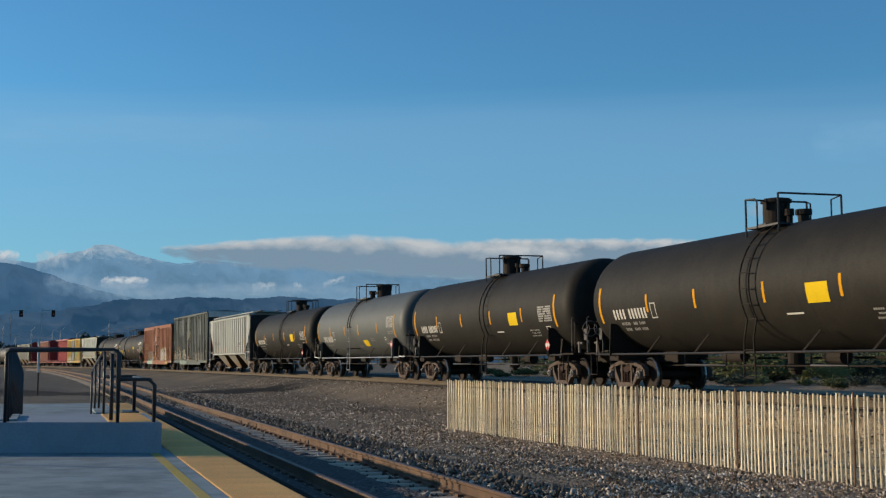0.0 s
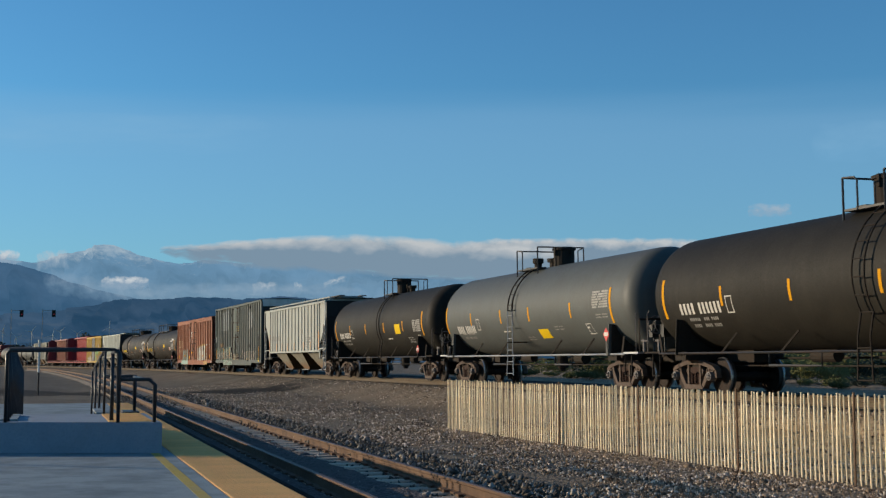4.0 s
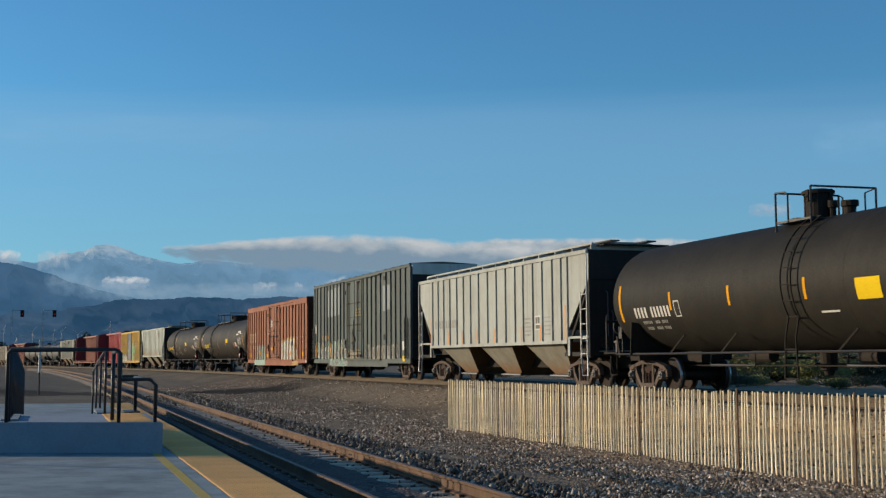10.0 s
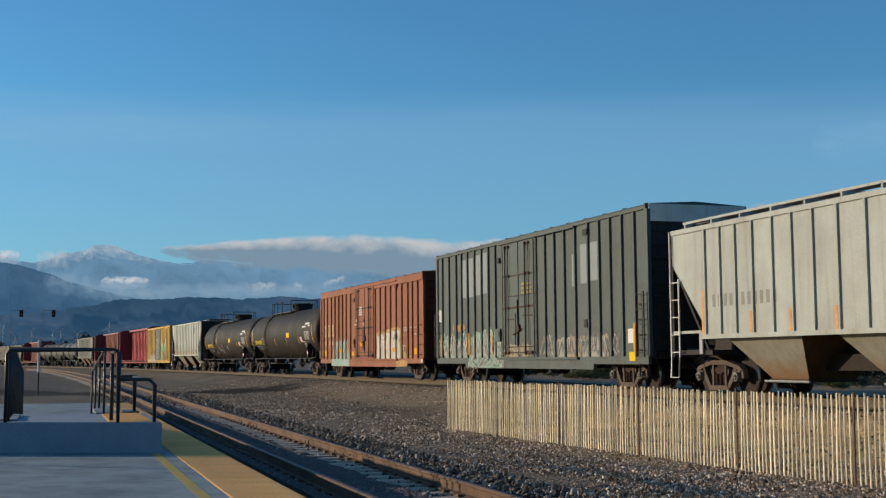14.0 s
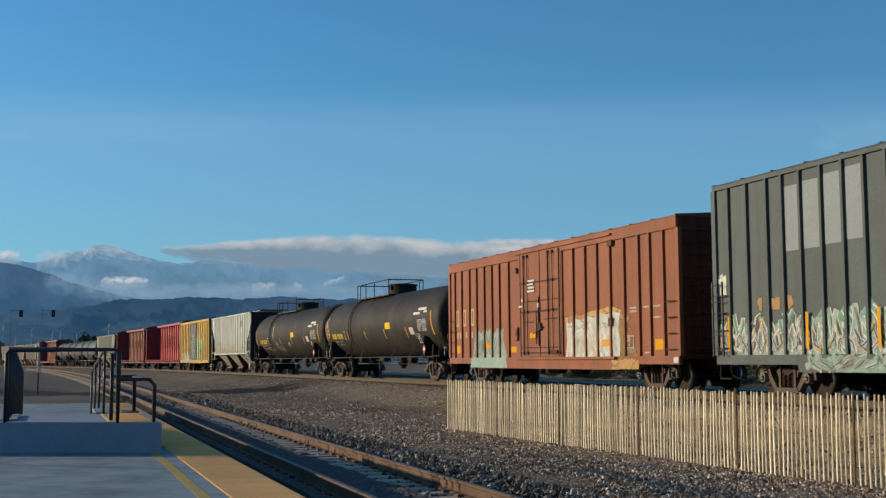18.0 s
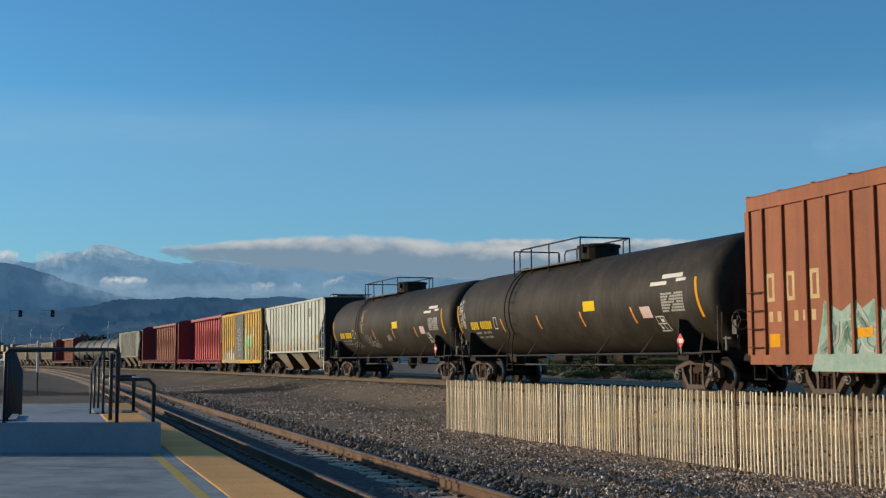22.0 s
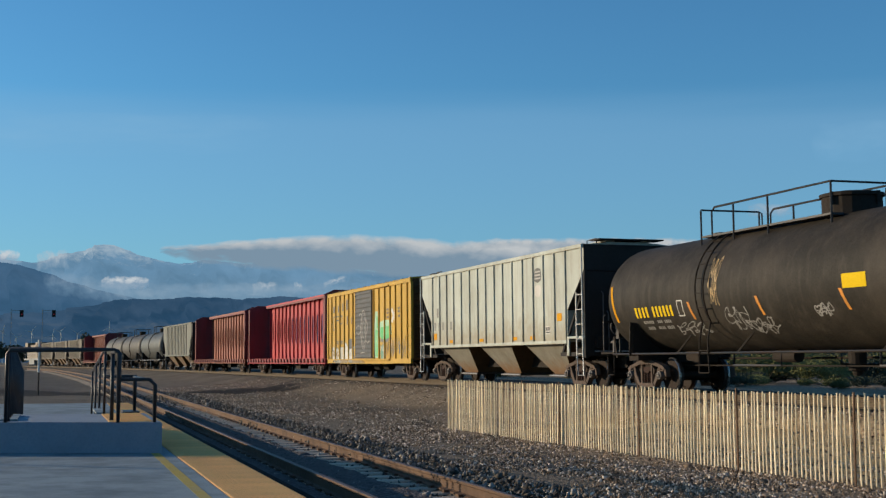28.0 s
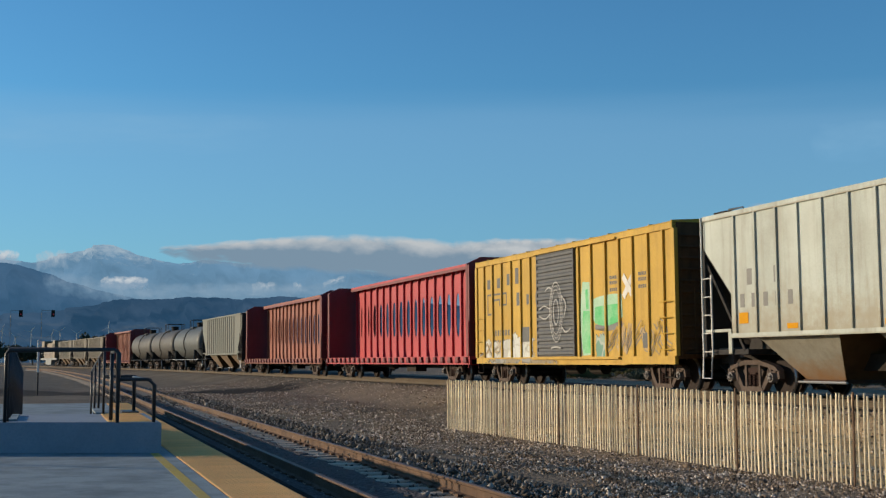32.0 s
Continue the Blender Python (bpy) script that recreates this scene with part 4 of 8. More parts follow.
def cloud_material(name, white, shade, seed, sharp, stretch, low=0.35, rag=1.5):
    m = bpy.data.materials.new(name)
    m.use_nodes = True
    t = m.node_tree
    t.nodes.clear()
    out = t.nodes.new("ShaderNodeOutputMaterial")
    em = t.nodes.new("ShaderNodeEmission")
    tr = t.nodes.new("ShaderNodeBsdfTransparent")
    mx = t.nodes.new("ShaderNodeMixShader")
    co = t.nodes.new("ShaderNodeTexCoord")
    sep = t.nodes.new("ShaderNodeSeparateXYZ")
    link(t, co.outputs["UV"], sep.inputs[0])
    mp = t.nodes.new("ShaderNodeMapping")
    mp.inputs["Scale"].default_value = (stretch, 1.0, 1.0)
    mp.inputs["Location"].default_value = (seed, seed * 0.7, 0)
    link(t, co.outputs["UV"], mp.inputs["Vector"])
    n1 = node(t, "ShaderNodeTexNoise", Scale=2.6, Detail=8.0, Roughness=0.55)
    link(t, mp.outputs["Vector"], n1.inputs["Vector"])

    def math_node(op, a, b):
        k = t.nodes.new("ShaderNodeMath")
        k.operation = op
        for i, v in enumerate((a, b)):
            if isinstance(v, (int, float)):
                k.inputs[i].default_value = v
            else:
                link(t, v, k.inputs[i])
        return k.outputs[0]
    x, y = sep.outputs["X"], sep.outputs["Y"]
    fx = math_node("MULTIPLY", math_node("MULTIPLY", x, math_node("SUBTRACT", 1.0, x)), 4.0)
    fy = math_node("MULTIPLY", math_node("MULTIPLY", y, math_node("SUBTRACT", 1.0, y)), 4.0)
    body = math_node("MULTIPLY", math_node("POWER", fx, 0.25), math_node("POWER", fy, 0.6))
    dens = math_node("ADD", body, math_node("MULTIPLY", math_node("SUBTRACT", n1.outputs["Fac"], 0.5), rag))
    alpha = scaled(t, dens, 0.0, 1.0, 0.38, 0.38 + sharp)
    # sunlit tops and shaded undersides are painted into a glowing sheet
    bright = math_node("ADD", math_node("MULTIPLY", math_node("SUBTRACT", y, low), 2.2), math_node("MULTIPLY", math_node("SUBTRACT", n1.outputs["Fac"], 0.5), 1.2))
    link(t, ramp(t, bright, [(0.15, shade), (0.45, tuple((a + b) / 2 for a, b in zip(shade, white))), (0.8, white)]), em.inputs["Color"])
    link(t, alpha, mx.inputs[0])
    link(t, tr.outputs[0], mx.inputs[1])
    link(t, em.outputs[0], mx.inputs[2])
    link(t, mx.outputs[0], out.inputs["Surface"])
    return m


def cloud(name, profile, dist, material, label):
    """A thin far bank of cloud; the profile gives its upper and lower edge."""
    me = bpy.data.meshes.new(name)
    n = 24
    verts, faces, uv = [], [], []
    for i in range(n + 1):
        px = profile[0][0] + (profile[-1][0] - profile[0][0]) * i / n
        top, foot = (float(np.interp(px, [p[0] for p in profile], [p[k] for p in profile])) for k in (1, 2))
        verts += [ray_point(px, foot, dist), ray_point(px, top, dist)]
    for i in range(n):
        faces.append((2 * i, 2 * i + 2, 2 * i + 3, 2 * i + 1))
        uv += [(i / n, 0), ((i + 1) / n, 0), ((i + 1) / n, 1), (i / n, 1)]
    me.from_pydata(verts, [], faces)
    layer = me.uv_layers.new(name="UVMap")
    for k, p in enumerate(uv):
        layer.data[k].uv = p
    me.materials.append(material)
    ob = tagged(new(name, me), label, "cloud", kind="structure")
    ob.visible_shadow = False
    return ob


def make_distance():
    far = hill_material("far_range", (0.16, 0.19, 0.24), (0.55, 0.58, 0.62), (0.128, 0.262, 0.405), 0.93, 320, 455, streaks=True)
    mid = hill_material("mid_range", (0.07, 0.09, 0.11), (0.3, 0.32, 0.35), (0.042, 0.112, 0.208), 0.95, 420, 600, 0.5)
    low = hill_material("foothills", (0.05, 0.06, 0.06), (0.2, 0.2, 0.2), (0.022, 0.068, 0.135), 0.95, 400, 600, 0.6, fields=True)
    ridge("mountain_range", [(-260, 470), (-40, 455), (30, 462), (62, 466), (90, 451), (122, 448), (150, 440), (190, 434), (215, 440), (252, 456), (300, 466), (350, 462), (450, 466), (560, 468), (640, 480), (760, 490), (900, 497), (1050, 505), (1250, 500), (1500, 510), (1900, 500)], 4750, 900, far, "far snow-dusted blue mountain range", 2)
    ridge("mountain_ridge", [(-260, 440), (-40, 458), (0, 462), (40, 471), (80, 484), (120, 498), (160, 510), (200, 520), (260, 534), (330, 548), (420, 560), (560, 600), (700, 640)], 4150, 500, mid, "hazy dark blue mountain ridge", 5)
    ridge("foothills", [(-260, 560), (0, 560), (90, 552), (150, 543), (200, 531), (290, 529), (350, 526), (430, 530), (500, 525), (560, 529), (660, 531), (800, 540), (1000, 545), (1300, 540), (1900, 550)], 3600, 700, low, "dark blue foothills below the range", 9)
    bank = cloud_material("cloud_bank", (0.50, 0.53, 0.55), (0.195, 0.285, 0.375), 1.3, 0.34, 5.0, 0.50, 0.85)
    faint = cloud_material("cloud_faint", (0.36, 0.45, 0.54), (0.28, 0.40, 0.52), 2.2, 0.9, 2.0)
    cirrus = cloud_material("cloud_cirrus", (0.235, 0.455, 0.665), (0.19, 0.42, 0.65), 3.4, 2.6, 1.4, 0.2, 1.6)
    cloud("cloud", [(1440, 215, 300), (1660, 190, 275)], 4600, cirrus, "faint wisp of high cloud")
    cloud("cloud", [(-60, 185, 285), (480, 195, 270)], 4600, cirrus, "faint wisp of high cloud")
    puff = cloud_material("cloud_puff", (0.55, 0.60, 0.64), (0.27, 0.37, 0.48), 4.1, 0.6, 2.5)
    cloud("cloud_bank", [(276, 434, 454), (310, 430, 464), (380, 424, 473), (450, 419, 480), (520, 412, 485), (620, 410, 494), (700, 412, 500), (800, 422, 506), (1040, 432, 510)], 4300, bank, "long grey-white cloud bank on the mountains")
    cloud("cloud_bank", [(800, 418, 476), (1250, 418, 476)], 4320, bank, "broken white cloud above the mountains")
    cloud("cloud", [(176, 488, 514), (262, 488, 514)], 4050, puff, "small bright white cloud before the ridge")
    cloud("cloud", [(-40, 440, 474), (32, 440, 474)], 4350, puff, "small white cloud at the ridge")
    veil = cloud_material("cloud_veil", (0.27, 0.38, 0.49), (0.17, 0.29, 0.41), 6.3, 1.4, 5.0, 0.3, 1.7)
    wisp = cloud_material("cloud_wisp", (0.44, 0.51, 0.57), (0.24, 0.35, 0.46), 7.7, 1.0, 2.2, 0.3, 2.3)
    cloud("cloud", [(230, 498, 540), (640, 500, 542)], 3900, veil, "thin mist between range and foothills")
    cloud("cloud", [(70, 470, 520), (330, 520, 566)], 3800, veil, "thin mist on the dark ridge")
    # small pale sheets added for mist and snow patches on the slopes
    cloud("cloud", [(60, 446, 482), (120, 436, 478)], 4300, wisp, "bright mist on the snowy shoulder")
    cloud("cloud", [(444, 500, 526), (490, 496, 518)], 4100, wisp, "small ragged pale patch on the slope")
    cloud("cloud", [(518, 499, 514), (534, 501, 518)], 4100, wisp, "small ragged pale patch on the slope")
    cloud("cloud", [(570, 500, 512), (612, 484, 500)], 4100, wisp, "small ragged pale patch on the slope")
    cloud("cloud", [(1325, 358, 386), (1405, 358, 386)], 4400, faint, "small faint cloud in the blue sky")


# ---- the train: each car's x runs forward along the track, -y faces the platform, z from the rail's top ----
WHEEL_R = 0.457
AXLE = 0.89
SPINNING = []


def side_frame_shape(bm):
    """Cast truck side: arched top, pedestal jaws, slanting tension arms and open windows."""
    y0, y1 = -0.07, 0.07
    prism(bm, [(-1.12, 0.62), (-0.97, 0.72), (-0.70, 0.78), (-0.32, 0.86), (0.32, 0.86), (0.70, 0.78), (0.97, 0.72), (1.12, 0.62),
               (0.98, 0.60), (0.72, 0.68), (0.32, 0.75), (-0.32, 0.75), (-0.72, 0.68), (-0.98, 0.60)], y0 - 0.02, y1 + 0.02)
    for s in (-1, 1):
        prism(bm, [(s * 1.12, 0.63), (s * 1.15, 0.42), (s * 1.07, 0.42), (s * 1.02, 0.61)], y0, y1)
        prism(bm, [(s * 0.70, 0.69), (s * 0.80, 0.66), (s * 0.76, 0.44), (s * 0.66, 0.47)], y0, y1)
        prism(bm, [(s * 0.68, 0.66), (s * 0.77, 0.46), (s * 0.46, 0.13), (s * 0.32, 0.13), (s * 0.34, 0.21), (s * 0.40, 0.23), (s * 0.63, 0.53)], y0 - 0.012, y1 + 0.012)
        prism(bm, [(s * 0.26, 0.76), (s * 0.34, 0.76), (s * 0.34, 0.2), (s * 0.26, 0.2)], y0, y1)
        # friction shoe pocket and jaw roof
        prism(bm, [(s * 0.37, 0.66), (s * 0.45, 0.60), (s * 0.37, 0.46)], y0 + 0.02, y1 - 0.02)
        prism(bm, [(s * 0.76, 0.60), (s * 1.04, 0.60), (s * 1.02, 0.56), (s * 0.78, 0.56)], y0 - 0.03, y1 + 0.03)
    prism(bm, [(-0.50, 0.12), (0.50, 0.12), (0.40, 0.235), (-0.40, 0.235)], y0 - 0.03, y1 + 0.03)
    bmesh.ops.recalc_face_normals(bm, faces=bm.faces)


def spring_shape(bm):
    prof = []
    for k in range(5):
        prof += [(0.25 + k * 0.058, 0.055), (0.27 + k * 0.058, 0.075), (0.29 + k * 0.058, 0.055)]
    lathe(bm, prof, 8, "z")


def bearing_shape(bm):
    lathe(bm, [(-0.11, 0.045), (-0.10, 0.075), (-0.075, 0.08), (-0.07, 0.115), (0.07, 0.12), (0.09, 0.09)], 14, "y")
    for k in range(3):
        a = k * 2.0944 + 0.4
        rod(bm, (0.05 * math.cos(a), -0.135, 0.05 * math.sin(a)), (0.05 * math.cos(a), -0.10, 0.05 * math.sin(a)), 0.018, 6)


def wheelset_shape(bm):
    lathe(bm, [(-1.12, 0.06), (-0.85, 0.08), (-0.79, 0.12), (-0.785, 0.46), (-0.755, 0.485), (-0.72, 0.485), (-0.715, 0.458), (-0.60 - 0.02, 0.452),
               (-0.615, 0.39), (-0.66, 0.37), (-0.68, 0.16), (-0.6, 0.10), (0.6, 0.10), (0.68, 0.16), (0.66, 0.37), (0.615, 0.39), (0.62, 0.452),
               (0.715, 0.458), (0.72, 0.485), (0.755, 0.485), (0.785, 0.46), (0.79, 0.12), (0.85, 0.08), (1.12, 0.06)], 28, "y")
    for s in (-1, 1):
        for k in range(3):
            a = k * 2.0944
            rod(bm, (0.05 * math.cos(a), s * 1.12, 0.05 * math.sin(a)), (0.05 * math.cos(a), s * 1.14, 0.05 * math.sin(a)), 0.016, 6)


def truck(car, x, spin):
    t = part("truck", shared("truck_bolster", lambda bm: (block(bm, -0.2, 0.2, -1.0, 1.0, 0.52, 0.78), block(bm, -0.35, 0.35, -0.5, 0.5, 0.6, 0.86)), M["under_black"]), None, car, "brown cast steel truck", at=pose(x, 0, 0))
    frame_mesh = shared("side_frame_mesh", side_frame_shape, M["truck_cast"])
    spring_mesh = shared("spring_mesh", spring_shape, M["spring_rust"])
    bolster_end = shared("bolster_end_mesh", lambda bm: (block(bm, -0.22, 0.22, -0.05, 0.06, 0.56, 0.68), block(bm, -0.13, 0.13, -0.07, 0.06, 0.52, 0.57)), M["spring_rust"])
    cap = shared("bearing_mesh", bearing_shape, M["bearing_grey"])
    for y in (-1.0, 1.0):
        part("side_frame", frame_mesh, None, t, at=pose(0, y, 0))
        part("bolster_end", bolster_end, None, t, at=pose(0, y, 0))
        for k in (-0.18, 0.0, 0.18):
            part("spring", spring_mesh, None, t, at=pose(k, y, 0))
        for ax in (-AXLE, AXLE):
            part("bearing", cap, None, t, at=pose(ax, y * 1.09, WHEEL_R))
    ws = shared("wheelset_mesh", wheelset_shape, M["wheel_steel"])
    if len(ws.materials) < 2:
        ws.materials.append(M["rim_steel"])
        ws.materials.append(M["tread_steel"])
        for f in ws.polygons:
            far = math.hypot(f.center.x, f.center.z)
            if far > 0.425:
                f.material_index = 2 if far > 0.4625 else 1
    for ax in (-AXLE, AXLE):
        w = part("wheelset", ws, None, t, at=pose(ax, 0, WHEEL_R))
        if spin:
            SPINNING.append((w, ax))
    brake = shared("brake_mesh", lambda bm: [block(bm, sx * 0.40 - 0.04, sx * 0.40 + 0.04, -0.95, 0.95, 0.3, 0.5) for sx in (-1, 1)], M["under_black"])
    part("brake_beam", brake, None, t)
    return t


def coupler(car, x, s):
    def shape(bm):
        block(bm, min(x - s * 0.9, x + s * 0.1), max(x - s * 0.9, x + s * 0.1), -0.09, 0.09, 0.76, 0.94)
        block(bm, min(x + s * 0.1, x + s * 0.36), max(x + s * 0.1, x + s * 0.36), -0.15, 0.13, 0.70, 1.0)
        block(bm, min(x + s * 0.2, x + s * 0.42), max(x + s * 0.2, x + s * 0.42), 0.02, 0.12, 0.72, 0.98)
    part("coupler", made(shape), M["truck_cast"], car)
    part("air_hose", made(lambda bm: pipe(bm, [(x - s * 0.1, -0.3, 0.75), (x + s * 0.15, -0.3, 0.62), (x + s * 0.32, -0.22, 0.42), (x + s * 0.46, -0.12, 0.38)], 0.025, 6)), M["under_black"], car)


def ladder(car, x, y, z0, z1, width, axis, mat, n=None, parent_name="ladder"):
    """Side ladder: two stiles and rungs; axis tells along what the rungs lie."""
    n = n or max(2, int((z1 - z0) / 0.4))
    dx, dy = (width / 2, 0) if axis == "x" else (0, width / 2)

    def shape(bm):
        for s in (-1, 1):
            block(bm, x + s * dx - 0.018, x + s * dx + 0.018, y + s * dy - 0.018, y + s * dy + 0.018, z0, z1)
    lad = part(parent_name, made(shape), mat, car)
    for i in range(n):
        z = z0 + 0.12 + (z1 - z0 - 0.2) * i / (n - 1)
        part("rung", made(lambda bm: rod(bm, (x - dx, y - dy, z), (x + dx, y + dy, z), 0.014, 6)), mat, lad)
    return lad


def glyph_row(bm, put, x0, x1, z0, z1, n, seed, gap=0.28, skip=()):
    """A row of plain bars in place of n characters."""
    rng = random.Random(seed)
    w = (x1 - x0) / n
    for i in range(n):
        if i in skip:
            continue
        a = x0 + i * w + w * gap / 2
        put(bm, a, a + w * (1 - gap), z0, z1)


# -- tank cars --
TANK_R, TANK_Z = 1.53, 2.60


def on_tank(bm, x0, x1, z0, z1, lift=0.006, slant=0.0):
    """A thin sheet laid on the tank's near flank."""
    r = TANK_R + lift
    rows = max(1, int((z1 - z0) / 0.12))
    cols = []
    for i in range(rows + 1):
        z = z0 + (z1 - z0) * i / rows
        d = max(-0.99, min(0.99, (z - TANK_Z) / r))
        y = -r * math.sqrt(1 - d * d)
        sh = slant * (z1 - z)
        cols.append((bm.verts.new((x0 + sh, y, z)), bm.verts.new((x1 + sh, y, z))))
    for a, b in zip(cols[:-1], cols[1:]):
        bm.faces.new((a[0], a[1], b[1], b[0]))


def curved_ladder(car, x, top_z, foot_z, mat, straight=False):
    if straight:
        # hugs the shell down to its widest point, then hangs plumb
        def upper(dx):
            return [(x + dx, -(TANK_R + 0.1) * math.sin(radians(24 + 66 * k / 10)), TANK_Z + (TANK_R + 0.1) * math.cos(radians(24 + 66 * k / 10))) for k in range(11)]
        a, b = upper(-0.21), upper(0.21)
        lad = part("ladder", made(lambda bm: (pipe(bm, a, 0.024, 6), pipe(bm, b, 0.024, 6))), mat, car)
        for p, q in zip(a[1::2], b[1::2]):
            part("rung", made(lambda bm: rod(bm, p, q, 0.014, 6)), mat, lad)
        low = part("ladder", made(lambda bm: [pipe(bm, [(x + d, -TANK_R - 0.1, TANK_Z), (x + d * 1.1, -TANK_R - 0.1, 1.2), (x + d * 1.45, -TANK_R - 0.12, foot_z)], 0.021, 6) for d in (-0.21, 0.21)]), M["galvanised"], car, "pale hanging lower ladder")
        for k in range(6):
            z = foot_z + 0.08 + 0.4 * k
            w = 0.3 if z < 0.8 else 0.23
            part("rung", made(lambda bm: rod(bm, (x - w, -TANK_R - 0.11, z), (x + w, -TANK_R - 0.11, z), 0.013, 6)), M["galvanised"], low)
        for z in (TANK_Z, 1.5):
            y = -math.sqrt(TANK_R ** 2 - (z - TANK_Z) ** 2)
            part("ladder_bracket", made(lambda bm: [block(bm, x + d - 0.02, x + d + 0.02, -TANK_R - 0.12, y, z - 0.02, z + 0.02) for d in (-0.21, 0.21)]), mat, car)
        return

    def stile(dx):
        pts = []
        for k in range(15):
            a = radians(28 + k * (180 - 28 - 62) / 14)
            r = TANK_R + 0.13
            pts.append((x + dx, -r * math.sin(a), TANK_Z + r * math.cos(a)))
        last = pts[-1]
        pts = [p for p in pts if p[2] > 1.5] + [(x + dx, -1.56, 1.35), (x + dx * 1.25, -1.56, foot_z)]
        return pts
    a, b = stile(-0.2), stile(0.2)
    lad = part("ladder", made(lambda bm: (pipe(bm, a, 0.022, 6), pipe(bm, b, 0.022, 6))), mat, car)
    for p, q in zip(a[::2], b[::2]):
        part("rung", made(lambda bm: rod(bm, p, q, 0.016, 6)), mat, lad)
    for z in (1.1, 0.75):
        if z > foot_z:
            part("rung", made(lambda bm: rod(bm, (x - 0.22, -1.56, z), (x + 0.22, -1.56, z), 0.016, 6)), mat, lad)


def tank_car(name, label, half, truck_x, mat, plat, dome, second, ladder_x, ladder_foot, marks, spin=True, simple=False, plac_foot=1.36, knuckle=2.7, straight=False):
    car = tagged(new(name), label, "tank car", "cars of the freight train")
    head = 0.80
    # dished head: flat in the middle, turning quickly at the knuckle
    prof = []
    for i in range(15):
        a = i * math.pi / 2 / 14
        c, w = math.cos(a) ** (2 / knuckle), math.sin(a) ** (2 / knuckle)
        prof.append((-half + head * (1 - c), max(0.02, TANK_R * w)))
    prof2 = [(-u, r) for u, r in prof[::-1]]
    bands = []
    for u, r in prof + prof2:
        bands.append((u, r))

    def shell(bm):
        lathe(bm, bands, 56, "x")
        bmesh.ops.translate(bm, verts=bm.verts, vec=(0, 0, TANK_Z))
    part("tank", made(shell), mat, car, smooth=True)
    # weld seams
    for u in (-half + head, -half / 3, half / 3, half - head):
        part("weld_seam", made(lambda bm: lathe_ring(bm, u, TANK_R + 0.0015, TANK_Z, 0.012)), mat, car)
    # manway dome, valves and their platform
    dx, dr, dh = dome
    top = TANK_Z + TANK_R

    def dome_shape(bm):
        lathe(bm, [(top - 0.15, dr), (top + dh - 0.12, dr), (top + dh - 0.11, dr + 0.05), (top + dh - 0.04, dr + 0.05), (top + dh, dr * 0.8)], 20, "z")
        bmesh.ops.translate(bm, verts=bm.verts, vec=(dx, 0, 0))
    part("dome", made(dome_shape), M["under_black"], car, "dark valve housing on top", smooth=False)
    if not simple:
        for a in (0.3, 1.8, 3.4, 5.0):
            part("dome_latch", made(lambda bm: block(bm, dx + (dr + 0.02) * math.cos(a) - 0.04, dx + (dr + 0.02) * math.cos(a) + 0.04, (dr + 0.02) * math.sin(a) - 0.04, (dr + 0.02) * math.sin(a) + 0.04, top + dh - 0.3, top + dh - 0.02)), M["under_black"], car)
        for vx, vr, vh in second:
            def valve(bm):
                lathe(bm, [(top - 0.1, vr * 0.7), (top + vh * 0.55, vr * 0.7), (top + vh * 0.6, vr), (top + vh, vr)], 12, "z")
                bmesh.ops.translate(bm, verts=bm.verts, vec=(vx, 0.1, 0))
            part("valve", made(valve), M["under_black"], car)
    p0, p1 = plat
    pw, pz, rz = 0.87, top - 0.10, top + 0.64

    def deck(bm):
        for y0, y1 in ((-pw, -0.55), (0.55, pw)):
            block(bm, p0, p1, y0, y1, pz, pz + 0.05)
        block(bm, p0, p0 + 0.35, -0.55, 0.55, top + 0.0, top + 0.04)
    part("walkway", made(deck), M["iron_black"], car)
    rails = []
    for y in (-pw, pw):
        for x in (p0, p1):
            rails.append([(x, y, pz - 0.25), (x, y, rz)])
    if p1 - p0 > 3:
        k = p0 + 1.6
        while k < p1 - 1:
            rails.append([(k, -pw, pz - 0.2), (k, -pw, rz)])
            rails.append([(k, pw, pz - 0.2), (k, pw, rz)])
            k += 1.55
    for q in rails:
        part("rail_post", made(lambda bm: pipe(bm, q, 0.026, 6)), M["iron_black"], car)
    for x in (p0, p1):
        part("top_rail", made(lambda bm: pipe(bm, [(x, -pw, rz), (x, pw, rz)], 0.026, 6)), M["iron_black"], car)
        part("top_rail", made(lambda bm: pipe(bm, [(x + (0.28 if x == p0 else -0.28), pw * 0.9, pz), (x + (0.28 if x == p0 else -0.28), pw * 0.9, rz - 0.08), (x, pw, rz)], 0.02, 6)), M["iron_black"], car)
    if p1 - p0 > 3:
        for y in (-pw, pw):
            part("top_rail", made(lambda bm: pipe(bm, [(p0 + 0.55, y, pz), (p0 + 0.55, y, rz - 0.1), (p0 + 0.7, y, rz), (p1, y, rz)], 0.024, 6)), M["iron_black"], car)
    else:
        part("top_rail", made(lambda bm: pipe(bm, [(p0 + 0.5, -pw, pz), (p0 + 0.5, -pw, rz - 0.1), (p0 + 0.4, -pw, rz - 0.03), (p0, -pw, rz)], 0.022, 6)), M["iron_black"], car)
    curved_ladder(car, ladder_x, rz, ladder_foot, M["under_black"], straight)
